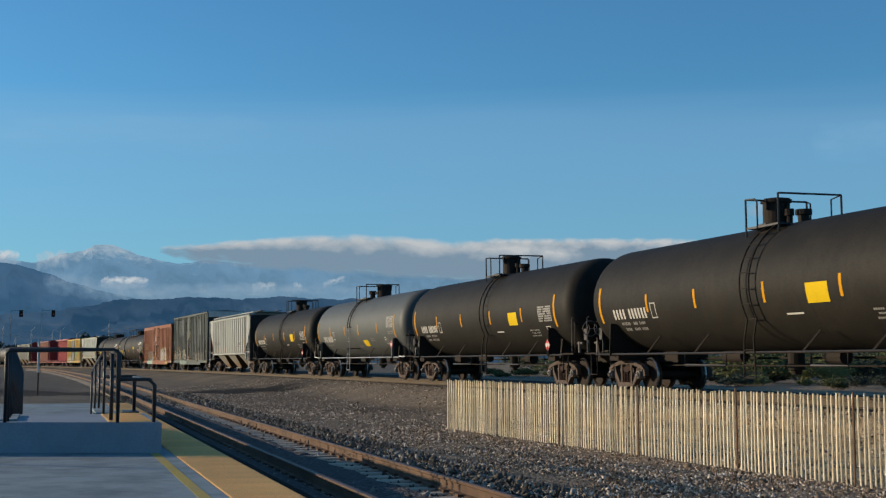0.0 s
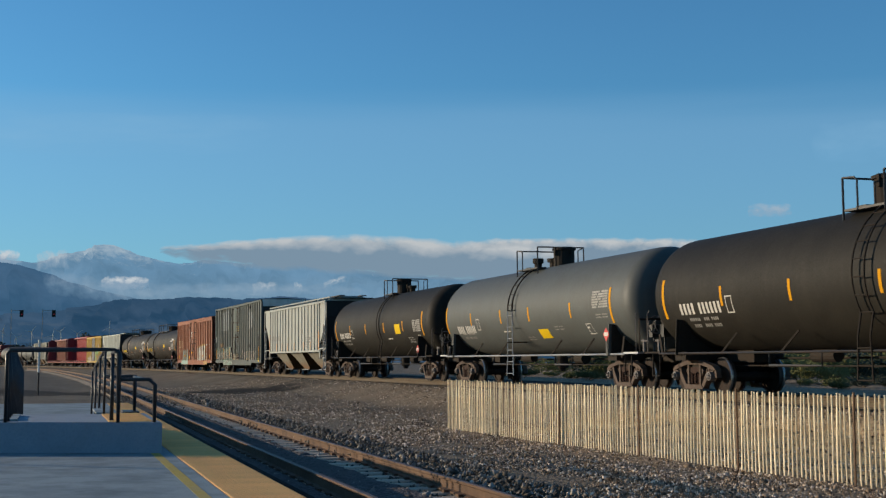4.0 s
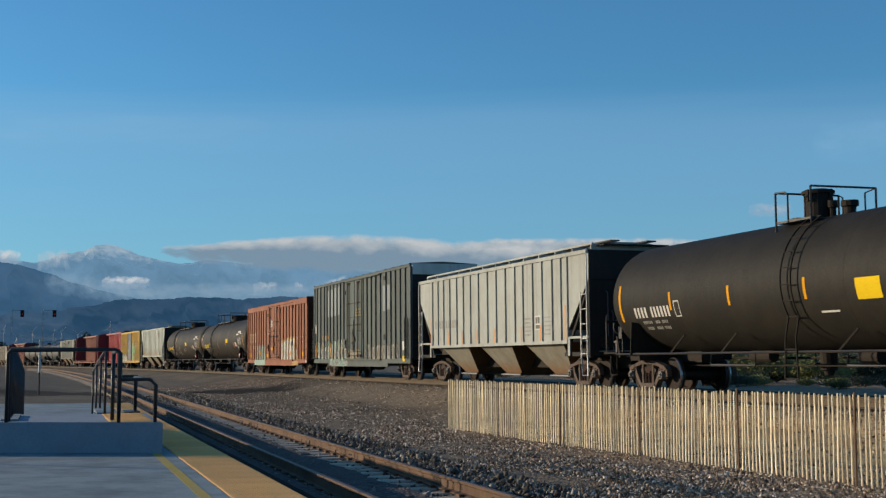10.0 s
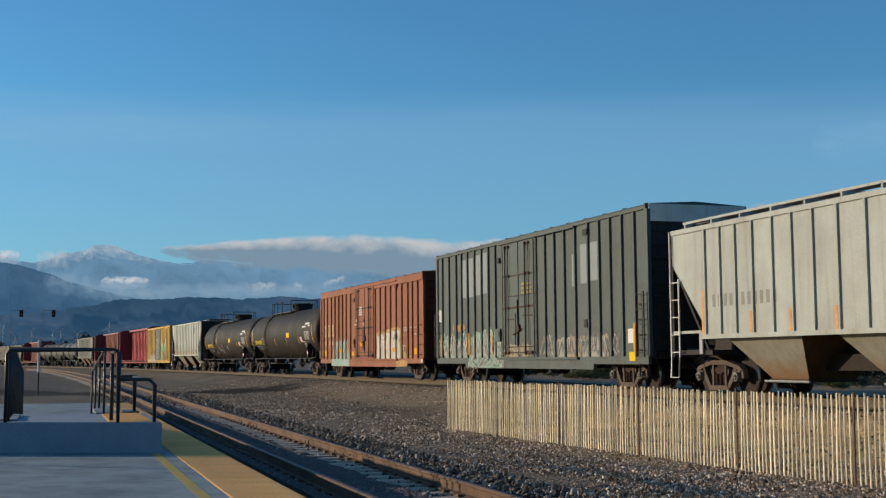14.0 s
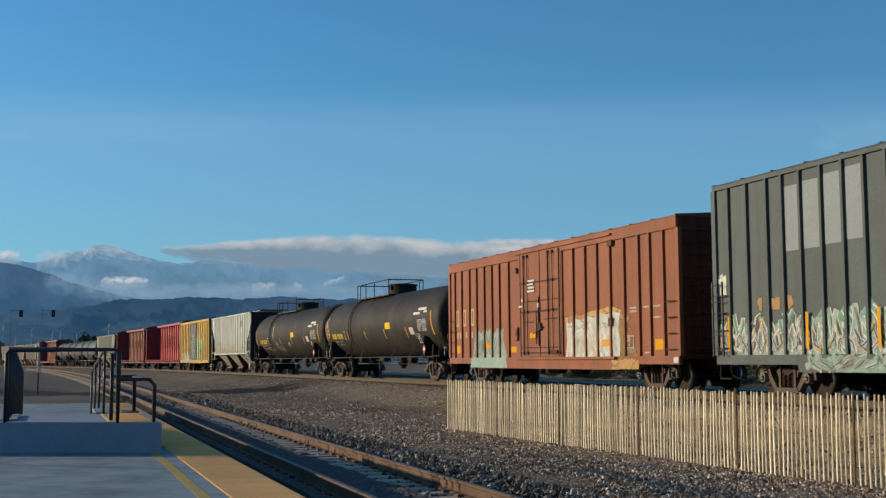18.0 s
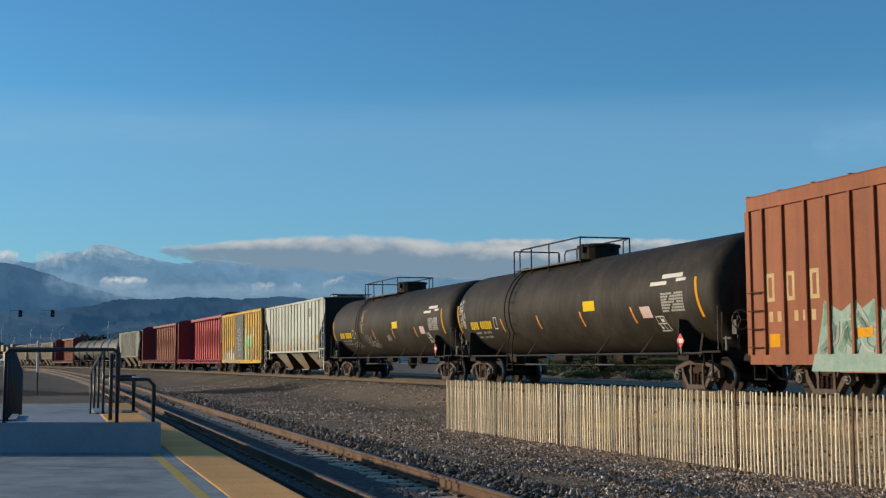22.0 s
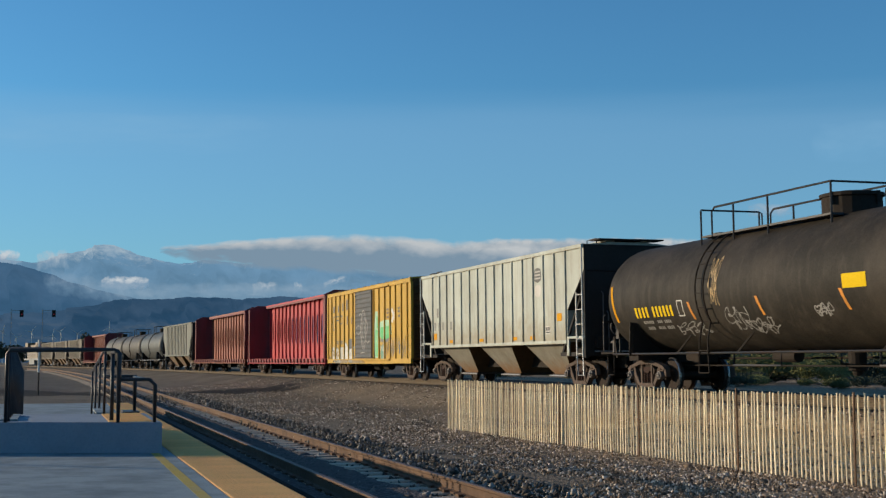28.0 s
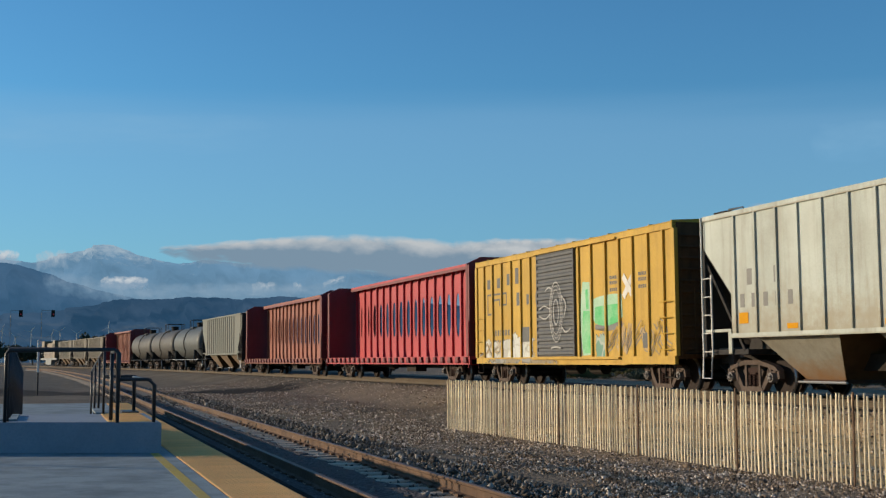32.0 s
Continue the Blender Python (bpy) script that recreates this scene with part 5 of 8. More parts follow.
    # stub sills, saddles, running rail along each side
    for s in (-1, 1):
        e = s * half
        part("stub_sill", made(lambda bm: block(bm, min(e - s * 3.4, e + s * 0.35), max(e - s * 3.4, e + s * 0.35), -0.3, 0.3, 0.80, 1.18)), M["under_black"], car)

        xc = s * truck_x

        def web(bm):
            pts = [(-1.50, 1.0), (-1.46, 1.9)]
            n = 8
            for k in range(n + 1):
                zz = 1.9 - (1.9 - 1.09) * k / n
                pts.append((-math.sqrt(max(0.0, TANK_R ** 2 - (zz - TANK_Z) ** 2)) + 0.02, zz))
            left = pts
            right = [(-y, z) for y, z in pts[::-1]]
            prism_yz(bm, left[:1] + left[1:] + right, xc - 0.04, xc + 0.04)
        part("bolster_web", made(web), M["under_black"], car)
        part("web_flange", made(lambda bm: strut3(bm, (xc, -1.52, 1.0), (xc, -1.47, 1.92), 0.16, 0.025)), mat, car)
        part("bolster", made(lambda bm: block(bm, xc - 0.28, xc + 0.28, -1.45, 1.45, 0.86, 1.08)), M["under_black"], car)
        part("end_platform", made(lambda bm: block(bm, min(e - s * 0.75, e + s * 0.12), max(e - s * 0.75, e + s * 0.12), -1.53, 1.53, 1.05, 1.10)), M["galvanised"] if mat == M["tank_grey"] else M["under_black"], car)
        for y in (-1.5, 1.5):
            part("grab_iron", made(lambda bm: pipe(bm, [(e - s * 0.02, y, 1.1), (e - s * 0.02, y, 2.15), (e - s * 0.06, y * 0.97, 2.2)], 0.013, 6)), M["bearing_grey"], car)
            part("corner_post", made(lambda bm: strut3(bm, (e - s * 0.9, y, 0.95), (e - s * 0.72, y, 1.55), 0.09, 0.03)), M["under_black"], car)
        lad_y = -1.45
        part("step", made(lambda bm: pipe(bm, [(e - s * 0.7, -1.5, 1.02), (e - s * 0.7, -1.5, 0.45), (e - s * 0.3, -1.5, 0.45), (e - s * 0.3, -1.5, 1.02)], 0.018, 6)), M["under_black"], car)
        part("end_rail", made(lambda bm: pipe(bm, [(e + s * 0.1, -1.45, 1.1), (e + s * 0.1, -1.45, 2.0), (e + s * 0.1, 1.45, 2.0), (e + s * 0.1, 1.45, 1.1)], 0.018, 6)), M["under_black"], car)
        if not simple:
            part("brake_stand", made(lambda bm: (rod(bm, (e + s * 0.02, -0.95, 1.1), (e + s * 0.02, -0.95, 1.95), 0.03, 6), block(bm, e - 0.1, e + 0.1, -1.05, -0.85, 1.5, 1.85))), M["iron_black"], car)
            part("brake_wheel", made(lambda bm: ring_wheel(bm, e + s * 0.14, -0.95, 1.85, 0.24)), M["bearing_grey"], car)
            part("angle_cock", made(lambda bm: (rod(bm, (e - s * 0.1, -1.2, 1.1), (e - s * 0.1, -1.2, 1.45), 0.05, 8), rod(bm, (e - s * 0.25, -1.2, 1.4), (e + s * 0.1, -1.2, 1.4), 0.03, 6))), M["bearing_grey"], car)
        truck(car, s * truck_x, spin)
        coupler(car, e + s * 0.3, s)
    for y in (-1.52, 1.52):
        part("running_rail", made(lambda bm: rod(bm, (-half + 0.7, y, 1.04), (half - 0.7, y, 1.04), 0.03, 6)), M["galvanised"] if mat == M["tank_grey"] else M["iron_black"], car)
        if not simple:
            for k in (-0.55, -0.25, 0.3, 0.58):
                part("rail_bracket", made(lambda bm: strut3(bm, (half * k, y * 0.98, 1.04), (half * k + 0.45, y * 0.86, 1.52), 0.045, 0.03)), M["under_black"], car)
    if not simple:
        for y in (-1.5, 1.5):
            for a, b in ((-2.6, -0.6), (2.9, 4.2)):
                part("lower_rail", made(lambda bm: pipe(bm, [(a, y, 1.04), (a, y, 0.74), (b, y, 0.74), (b, y, 1.04)], 0.02, 6)), M["iron_black"], car)
    # brake gear under the belly
    part("brake_cylinder", made(lambda bm: rod(bm, (-2.6, -0.3, 0.95), (-1.7, -0.3, 0.95), 0.15, 12)), M["under_black"], car)
    part("air_reservoir", made(lambda bm: rod(bm, (1.6, -0.1, 0.92), (2.2, -0.1, 0.92), 0.18, 12)), M["under_black"], car)
    part("outlet_valve", made(lambda bm: lathe_z(bm, 0.1, [(0.5, 0.1), (0.6, 0.13), (0.62, 0.2), (1.15, 0.2)])), M["under_black"], car)
    part("brake_rod", made(lambda bm: rod(bm, (-truck_x + 0.8, -0.35, 0.72), (truck_x - 0.8, -0.35, 0.72), 0.02, 6)), M["under_black"], car)
    part("train_pipe", made(lambda bm: rod(bm, (-half + 1.2, 0.4, 0.9), (half - 1.2, 0.4, 0.9), 0.03, 6)), M["under_black"], car)
    # markings on the near flank
    for kind, mat_name, items, lab in marks:
        if kind == "reflector":
            for it in items:
                part(kind, made(lambda bm: on_tank(bm, *it)), M[mat_name], car, "orange reflective stripe")
            continue

        def draw(bm):
            for it in items:
                if kind == "row":
                    glyph_row(bm, on_tank, *it)
                else:
                    on_tank(bm, *it)
        tagged(part(kind if kind != "row" else "stencil", made(draw), M[mat_name], car, lab), kind="" if kind == "sign" else "stuff")
    if not simple:
        placard(car, half - 1.75, -1.57, plac_foot)
    return car


def lathe_ring(bm, u, r, zc, w):
    n = 56
    rings = [[bm.verts.new((u + du, rr * math.cos(6.283185 * i / n), zc + rr * math.sin(6.283185 * i / n))) for i in range(n)] for du, rr in ((-w, r - 0.01), (-w * 0.5, r), (w * 0.5, r), (w, r - 0.01))]
    for p, q in zip(rings[:-1], rings[1:]):
        for i in range(n):
            bm.faces.new((p[i], q[i], q[(i + 1) % n], p[(i + 1) % n]))


def lathe_z(bm, x, profile):
    lathe(bm, profile, 14, "z")
    bmesh.ops.translate(bm, verts=bm.verts, vec=(x, 0, 0))


def strut3(bm, a, b, w, d):
    a, b = Vector(a), Vector(b)
    q = (b - a).to_track_quat("Z", "X").to_matrix().to_4x4()
    block(bm, -w / 2, w / 2, -d / 2, d / 2, 0, (b - a).length, Matrix.Translation(a) @ q)


def placard(car, x, y, z):
    def diamond(r, yy):
        def f(bm):
            prism(bm, [(x, z - r), (x + r, z), (x, z + r), (x - r, z)], yy - 0.006, yy)
        return f
    p = part("placard", made(diamond(0.2, y)), M["decal_red"], car, "red diamond hazard placard")
    part("placard_band", made(lambda bm: block(bm, x - 0.13, x + 0.13, y - 0.009, y - 0.006, z - 0.05, z + 0.06)), M["decal_white"], p)
    part("placard_holder", made(lambda bm: block(bm, x - 0.05, x + 0.05, y, y + 0.03, 1.04, z - 0.1)), M["iron_black"], p)


# -- boxcars --
def side_sheet(bm, x0, x1, z0, z1, y, lift=0.004):
    block(bm, x0, x1, y - lift, y, z0, z1)


def blob(bm, x0, x1, z0, z1, y, seed, lift=0.004, n=26, rough=0.35):
    """An uneven painted patch on a flat side."""
    rng = random.Random(seed)
    cx, cz = (x0 + x1) / 2, (z0 + z1) / 2
    ph = [rng.uniform(0, 6.28) for _ in range(5)]
    vs = []
    for i in range(n):
        a = 2 * math.pi * i / n
        k = 1 + rough * (0.5 * math.sin(2 * a + ph[0]) + 0.35 * math.sin(3 * a + ph[1]) + 0.3 * math.sin(5 * a + ph[2]) + 0.3 * math.sin(7 * a + ph[3])) * 0.6
        c, s = math.cos(a), math.sin(a)
        sq = (abs(c) ** 3 + abs(s) ** 3) ** (-1 / 3)
        vs.append(bm.verts.new((cx + (x1 - x0) / 2 * c * sq * k, y - lift, max(z0, min(z1 + 0.1, cz + (z1 - z0) / 2 * s * sq * k)))))
    bm.faces.new(vs)
    bm.normal_update()
    for f in bm.faces:
        if f.normal.y > 0:
            f.normal_flip()


def box_car(name, label, half, height, truck_x, mat, ribs, door, end_mat, fascia, sill_mid, marks=(), spin=True, door_mat=None, plug=True, roof_mat=None, simple=False, side_ladders=False, mark_dx=0.0):
    car = tagged(new(name), label, "boxcar", "cars of the freight train")
    Y = 1.53
    eave = height - 0.12
    part("body", made(lambda bm: block(bm, -half + 0.03, half - 0.03, -Y, Y, 0.95, eave)), mat, car)
    for s in (-1, 1):
        # side sill, deeper between the trucks
        part("side_sill", made(lambda bm: prism(bm, [(-half, 0.98), (-half, 0.76), (-truck_x + 1.22, 0.76), (-truck_x + 1.26, sill_mid), (truck_x - 1.26, sill_mid), (truck_x - 1.22, 0.76), (half, 0.76), (half, 0.98)], s * Y - 0.05, s * Y + 0.05)), mat, car)
        part("eave_plate", made(lambda bm: block(bm, -half, half, s * Y - 0.06, s * Y + 0.06, eave - fascia, eave)), mat, car, "top side plate")
        near = s < 0
        for x in ribs:
            if door[0] - 0.1 < x < door[1] + 0.1:
                continue
            part("side_rib", shared("rib_%s_%.2f_%.2f" % (mat.name, eave, fascia), lambda bm: (block(bm, -0.04, 0.04, -0.035, 0.035, 0.98, eave - fascia)), mat), None, car, at=pose(x, s * (Y + 0.03), 0))
        for x in (-half, half):
            part("corner_post", made(lambda bm: block(bm, x - 0.09, x + 0.09, s * Y - 0.055, s * Y + 0.055, 0.98, eave - fascia)), mat, car)
        d0, d1 = door
        dz0, dz1 = 1.0, eave - 0.16
        dm = door_mat or mat
        yy = s * (Y + 0.05)
        d = part("door", made(lambda bm: block(bm, d0, d1, min(yy, yy - s * 0.06), max(yy, yy - s * 0.06), dz0, dz1)), dm, car, "plug door with locking bars" if plug else "dark grey ribbed sliding door")
        part("door_track", made(lambda bm: block(bm, d0 - 0.3, min(half - 0.4, d1 + (d1 - d0) * 1.05), min(yy, yy + s * 0.09), max(yy, yy + s * 0.09), 0.90, 0.97)), mat, d)
        part("door_track", made(lambda bm: block(bm, d0 - 0.2, min(half - 0.4, d1 + (d1 - d0) * 1.0), min(yy, yy + s * 0.07), max(yy, yy + s * 0.07), dz1 + 0.01, dz1 + 0.07)), mat, d)
        yo = yy + s * 0.045
        if plug:
            w = d1 - d0
            iron = M["door_iron"]
            rods = ((0.14, 0.024), (0.23, 0.014), (0.72, 0.024), (0.82, 0.014), (0.97, 0.020))
            for k, r in rods:
                k = k if s < 0 else 1 - k
                part("locking_bar", made(lambda bm: rod(bm, (d0 + w * k, yo, dz0 + 0.05), (d0 + w * k, yo, dz1 - 0.05), r, 6)), iron, d)
            for k in (0.03, 0.5, 0.93):
                part("door_post", made(lambda bm: block(bm, d0 + w * k - 0.025, d0 + w * k + 0.025, min(yy, yy + s * 0.025), max(yy, yy + s * 0.025), dz0, dz1)), dm, d)
            for z, h, a, b in ((0.71, 0.020, 0.03, 0.93), (0.53, 0.012, 0.1, 0.97), (0.43, 0.030, 0.03, 0.93), (0.33, 0.016, 0.12, 0.36), (0.35, 0.016, 0.62, 0.88), (0.085, 0.018, 0.05, 0.95), (0.035, 0.022, 0.03, 0.97)):
                zz = dz0 + (dz1 - dz0) * z
                part("door_brace", made(lambda bm: block(bm, d0 + w * a, d0 + w * b, min(yy, yy + s * 0.03), max(yy, yy + s * 0.03), zz - h, zz + h)), iron, d)
            def keepers(bm):
                for k, r in rods[:4]:
                    k = k if s < 0 else 1 - k
                    for z in (0.035, 0.43, 0.71, 0.97):
                        zz = dz0 + (dz1 - dz0) * z
                        block(bm, d0 + w * k - 0.035, d0 + w * k + 0.035, min(yo - s * 0.03, yo + s * 0.03), max(yo - s * 0.03, yo + s * 0.03), zz - 0.045, zz + 0.045)
            part("bar_keeper", made(keepers), iron, d)
            for k, za, zb, r in ((0.5, 1.35, 2.95, 0.02), (0.44, 1.4, 2.5, 0.016)):
                part("lock_rod", made(lambda bm: rod(bm, (d0 + w * k, yo, za), (d0 + w * k, yo, zb), r, 6)), iron, d)
            part("lock_handle", made(lambda bm: rod(bm, (d0 + w * 0.36, yo, 1.75), (d0 + w * 0.6, yo, 1.95), 0.022, 6)), iron, d)
            for k0, k1, za, zb in ((0.47, 0.55, 1.85, 2.1), (0.78, 0.92, 1.08, 1.2)):
                part("lock_box", made(lambda bm: block(bm, d0 + w * k0, d0 + w * k1, yo - 0.03, yo + 0.03, za, zb)), iron, d)
            part("tack_board", made(lambda bm: block(bm, d0 - 0.62, d0 - 0.18, min(s * Y, s * (Y + 0.07)), max(s * Y, s * (Y + 0.07)), 1.55, 2.0)), mat, car, "blank steel board beside the door")
            for xa, xb, dep, za, zb in ((d0 - 0.2, d0 - 0.05, 0.07, 1.72, 1.92), (d0 - 0.28, d0 - 0.12, 0.05, dz1 - 0.62, dz1 - 0.42)):
                part("door_stop", made(lambda bm: block(bm, xa, xb, min(yy, yy + s * dep), max(yy, yy + s * dep), za, zb)), end_mat, car)
            for wide, za, zb in ((0.22, 1.85, 2.1), (0.3, dz1 - 0.30, dz1 - 0.12)):
                part("latch_bracket", made(lambda bm: block(bm, half * 0.56, half * 0.56 + wide, min(yy, yy + s * 0.04), max(yy, yy + s * 0.04), za, zb)), end_mat, car, "dark door latch bracket")
        else:
            n = 15
            for k in range(n):
                zz = dz0 + 0.1 + (dz1 - dz0 - 0.2) * k / (n - 1)
                part("door_corrugation", made(lambda bm: prism_x(bm, d0 + 0.06, d1 - 0.06, yy, s * 0.03, zz, 0.075)), dm, d)
            part("door_frame", made(lambda bm: [block(bm, a, b, min(yy, yy + s * 0.03), max(yy, yy + s * 0.03), dz0, dz1) for a, b in ((d0, d0 + 0.06), (d1 - 0.06, d1))]), dm, d)
        if not simple:
            for xe, sg in ((-half + 0.35, -1), (half - 0.35, 1)):
                for k in range(4):
                    zz = 1.15 + 0.42 * k
                    part("grab_iron", made(lambda bm: rod(bm, (xe - 0.3, s * (Y + 0.11), zz), (xe + 0.3, s * (Y + 0.11), zz), 0.016, 6)), M["door_iron"] if plug else mat, car)
                if side_ladders and s < 0:
                    ladder(car, xe + sg * 0.08, s * (Y + 0.15), 0.95, 2.75, 0.46, "x", M["iron_black"], 5)
                part("sill_step", made(lambda bm: pipe(bm, [(xe - 0.25, s * Y, 0.8), (xe - 0.25, s * Y, 0.42), (xe + 0.25, s * Y, 0.42), (xe + 0.25, s * Y, 0.8)], 0.018, 6)), M["under_black"], car)
    # roof with panel seams
    rm = roof_mat or mat

    def roof(bm):
        vs = []
        for x in (-half - 0.02, half + 0.02):
            vs.append([bm.verts.new((x, y, z)) for y, z in ((-Y - 0.07, eave), (-Y - 0.05, eave + 0.03), (0, height), (Y + 0.05, eave + 0.03), (Y + 0.07, eave))])
        for i in range(5):
            bm.faces.new((vs[0][i], vs[1][i], vs[1][(i + 1) % 5], vs[0][(i + 1) % 5]))
        bm.faces.new(vs[0])
        bm.faces.new(vs[1][::-1])
        bmesh.ops.recalc_face_normals(bm, faces=bm.faces)
    r = part("roof", made(roof), rm, car)
    k = int(half * 2 / 1.25)
    for i in range(k + 1):
        x = -half + 0.03 + (2 * half - 0.06) * i / k
        part("roof_seam", made(lambda bm: roof_seam(bm, x, Y, eave, height)), rm, r)
    # ends with pressed ribs
    for s in (-1, 1):
        e = s * half
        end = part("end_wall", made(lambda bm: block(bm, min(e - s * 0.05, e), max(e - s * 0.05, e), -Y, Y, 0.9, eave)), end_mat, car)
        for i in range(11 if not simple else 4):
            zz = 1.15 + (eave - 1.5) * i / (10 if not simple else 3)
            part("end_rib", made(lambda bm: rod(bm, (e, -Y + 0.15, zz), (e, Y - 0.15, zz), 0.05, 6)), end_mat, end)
        coupler(car, e + s * 0.15, s)
        truck(car, s * truck_x, spin)
        if not simple:
            ladder(car, e + s * 0.08, -1.2, 0.95, 2.9, 0.42, "y", end_mat, 5)
            part("crossover_step", made(lambda bm: block(bm, min(e, e + s * 0.25), max(e, e + s * 0.25), -1.3, 1.3, 1.02, 1.06)), M["under_black"], car)
    part("centre_sill", made(lambda bm: block(bm, -half + 0.2, half - 0.2, -0.3, 0.3, 0.62, 0.95)), M["under_black"], car)
    part("brake_cylinder", made(lambda bm: rod(bm, (-1.5, -0.5, 0.6), (-0.6, -0.5, 0.6), 0.18, 10)), M["under_black"], car)
    part("air_reservoir", made(lambda bm: rod(bm, (0.6, -0.6, 0.62), (1.4, -0.6, 0.62), 0.2, 10)), M["under_black"], car)
    for nm, mat_name, fn, lab in marks:
        bm = made(fn)
        bmesh.ops.translate(bm, verts=bm.verts, vec=(mark_dx, 0, 0))
        tagged(part(nm, bm, M[mat_name], car, lab), kind="stuff")
    return car


def prism_x(bm, x0, x1, y, d, z, h):
    a = [(y, z - h), (y + d, z - h * 0.5), (y + d, z + h * 0.5), (y, z + h)]
    lo = [bm.verts.new((x0, p, q)) for p, q in a]
    hi = [bm.verts.new((x1, p, q)) for p, q in a]
    for i in range(3):
        bm.faces.new((lo[i], lo[i + 1], hi[i + 1], hi[i]))
    bm.faces.new(lo)
    bm.faces.new(hi[::-1])
    bmesh.ops.recalc_face_normals(bm, faces=bm.faces)


def roof_seam(bm, x, Y, eave, height):
    for s in (-1, 1):
        a, b = Vector((x, s * (Y + 0.06), eave + 0.03)), Vector((x, 0, height))
        strut3(bm, a, b, 0.05, 0.06)


# -- covered hoppers --
def hopper_car(name, label, half, eave, mat, bay_mat, rib_x, truck_x, walkway, marks=(), spin=True, simple=False, end_mat=None, knee=(1.5, 1.9, 3.35)):
    car = tagged(new(name), label, "covered hopper", "cars of the freight train")
    Y = 1.53
    bot, bx, kz, shoulder = 1.45, half - knee[0], knee[1], knee[2]
    crown = 0.22 if walkway else 0.09
    # end frames take the tone darkened for shade
    em = end_mat or M["shaded_end"]

    def body(bm):
        out = [(-half, eave), (-half, shoulder), (-bx, kz), (-bx, bot), (bx, bot), (bx, kz), (half, shoulder), (half, eave)]
        lo = [bm.verts.new((x, -Y, z)) for x, z in out]
        hi = [bm.verts.new((x, Y, z)) for x, z in out]
        ra = [bm.verts.new((x, y, z)) for x in (-half, half) for y, z in ((-0.55, eave + crown), (0.55, eave + crown))]
        bm.faces.new(lo)
        bm.faces.new(hi[::-1])
        for i in range(7):
            bm.faces.new((lo[i + 1], lo[i], hi[i], hi[i + 1]))
        bm.faces.new((lo[7], lo[0], ra[0], ra[2]))
        bm.faces.new((ra[0], ra[1], ra[3], ra[2]))
        bm.faces.new((ra[1], hi[0], hi[7], ra[3]))
        bm.faces.new((lo[0], hi[0], ra[1], ra[0]))
        bm.faces.new((hi[7], lo[7], ra[2], ra[3]))
        bmesh.ops.recalc_face_normals(bm, faces=bm.faces)
    part("body", made(body), mat, car)
    for s in (-1, 1):
        part("side_sill", made(lambda bm: block(bm, -bx, bx, s * Y - 0.06, s * Y + 0.05, bot - 0.06, bot + 0.05)), mat, car)
        part("top_chord", made(lambda bm: block(bm, -half, half, s * Y - 0.05, s * Y + 0.05, eave - 0.10, eave + 0.02)), mat, car)
        for x in rib_x:
            z0 = bot if abs(x) < bx else kz + (abs(x) - bx) / (half - bx) * (shoulder - kz)
            part("side_rib", made(lambda bm: block(bm, x - 0.030, x + 0.030, min(s * Y, s * (Y + 0.05)), max(s * Y, s * (Y + 0.05)), z0, eave - 0.10)), mat, car)
    # three outlet bays
    pitch = 2 * bx / 3 * 0.975
    for i in (-1, 0, 1):
        c = i * pitch
        w, ow = pitch * 0.36, pitch * 0.165

        def bay(bm):
            t4 = [bm.verts.new((c + a * w, b * Y * 0.9, bot)) for a, b in ((-1, -1), (1, -1), (1, 1), (-1, 1))]
            b4 = [bm.verts.new((c + a * ow, b * 0.62, 0.42)) for a, b in ((-1, -1), (1, -1), (1, 1), (-1, 1))]
            for k in range(4):
                bm.faces.new((t4[k], b4[k], b4[(k + 1) % 4], t4[(k + 1) % 4]))
            bm.faces.new(b4)
            bm.faces.new(t4[::-1])
            bmesh.ops.recalc_face_normals(bm, faces=bm.faces)
            # faces between bays get the tone that carries their shade
            for f in bm.faces:
                f.material_index = 1 if abs(f.normal.x) > 0.5 else 0
        b = part("outlet_bay", made(bay), bay_mat, car, "rust-stained sloping outlet bay")
        b.data.materials.append(M["slope_rust_shaded"])
        part("outlet_gate", made(lambda bm: block(bm, c - ow - 0.05, c + ow + 0.05, -0.68, 0.68, 0.34, 0.42)), M["door_iron"], b)
        part("gate_shaft", made(lambda bm: rod(bm, (c - ow - 0.15, -0.74, 0.36), (c + ow + 0.2, -0.74, 0.36), 0.03, 6)), M["galvanised"], b)
    part("centre_sill", made(lambda bm: block(bm, -half - 0.3, half + 0.3, -0.3, 0.3, 0.62, 0.98)), M["under_black"], car)
    for s in (-1, 1):
        e = s * half
        # end frame: slope sheet, posts and platform
        xp = s * (half + 0.0)

        def slope(bm):
            vs = [bm.verts.new(v) for v in ((s * half, -Y, shoulder), (s * half, Y, shoulder), (s * bx, Y, kz), (s * bx, -Y, kz))]
            bm.faces.new(vs)
            vs2 = [bm.verts.new(v.co + Vector((s * 0.02, 0, -0.02))) for v in vs]
            bm.faces.new(vs2[::-1])
            for k in range(4):
                bm.faces.new((vs[k], vs[(k + 1) % 4], vs2[(k + 1) % 4], vs2[k]))
        part("slope_sheet", made(slope), M["shaded_end"], car)
        part("end_sheet", made(lambda bm: block(bm, min(e, e + s * 0.012), max(e, e + s * 0.012), -Y, Y, shoulder, eave)), M["shaded_end"], car, "end sheet, darkened for the shade on it")
        part("end_panel", made(lambda bm: block(bm, min(e - s * 0.06, e - s * 0.01), max(e - s * 0.06, e - s * 0.01), -1.44, 1.44, 1.12, shoulder)), M["shaded_end"], car)
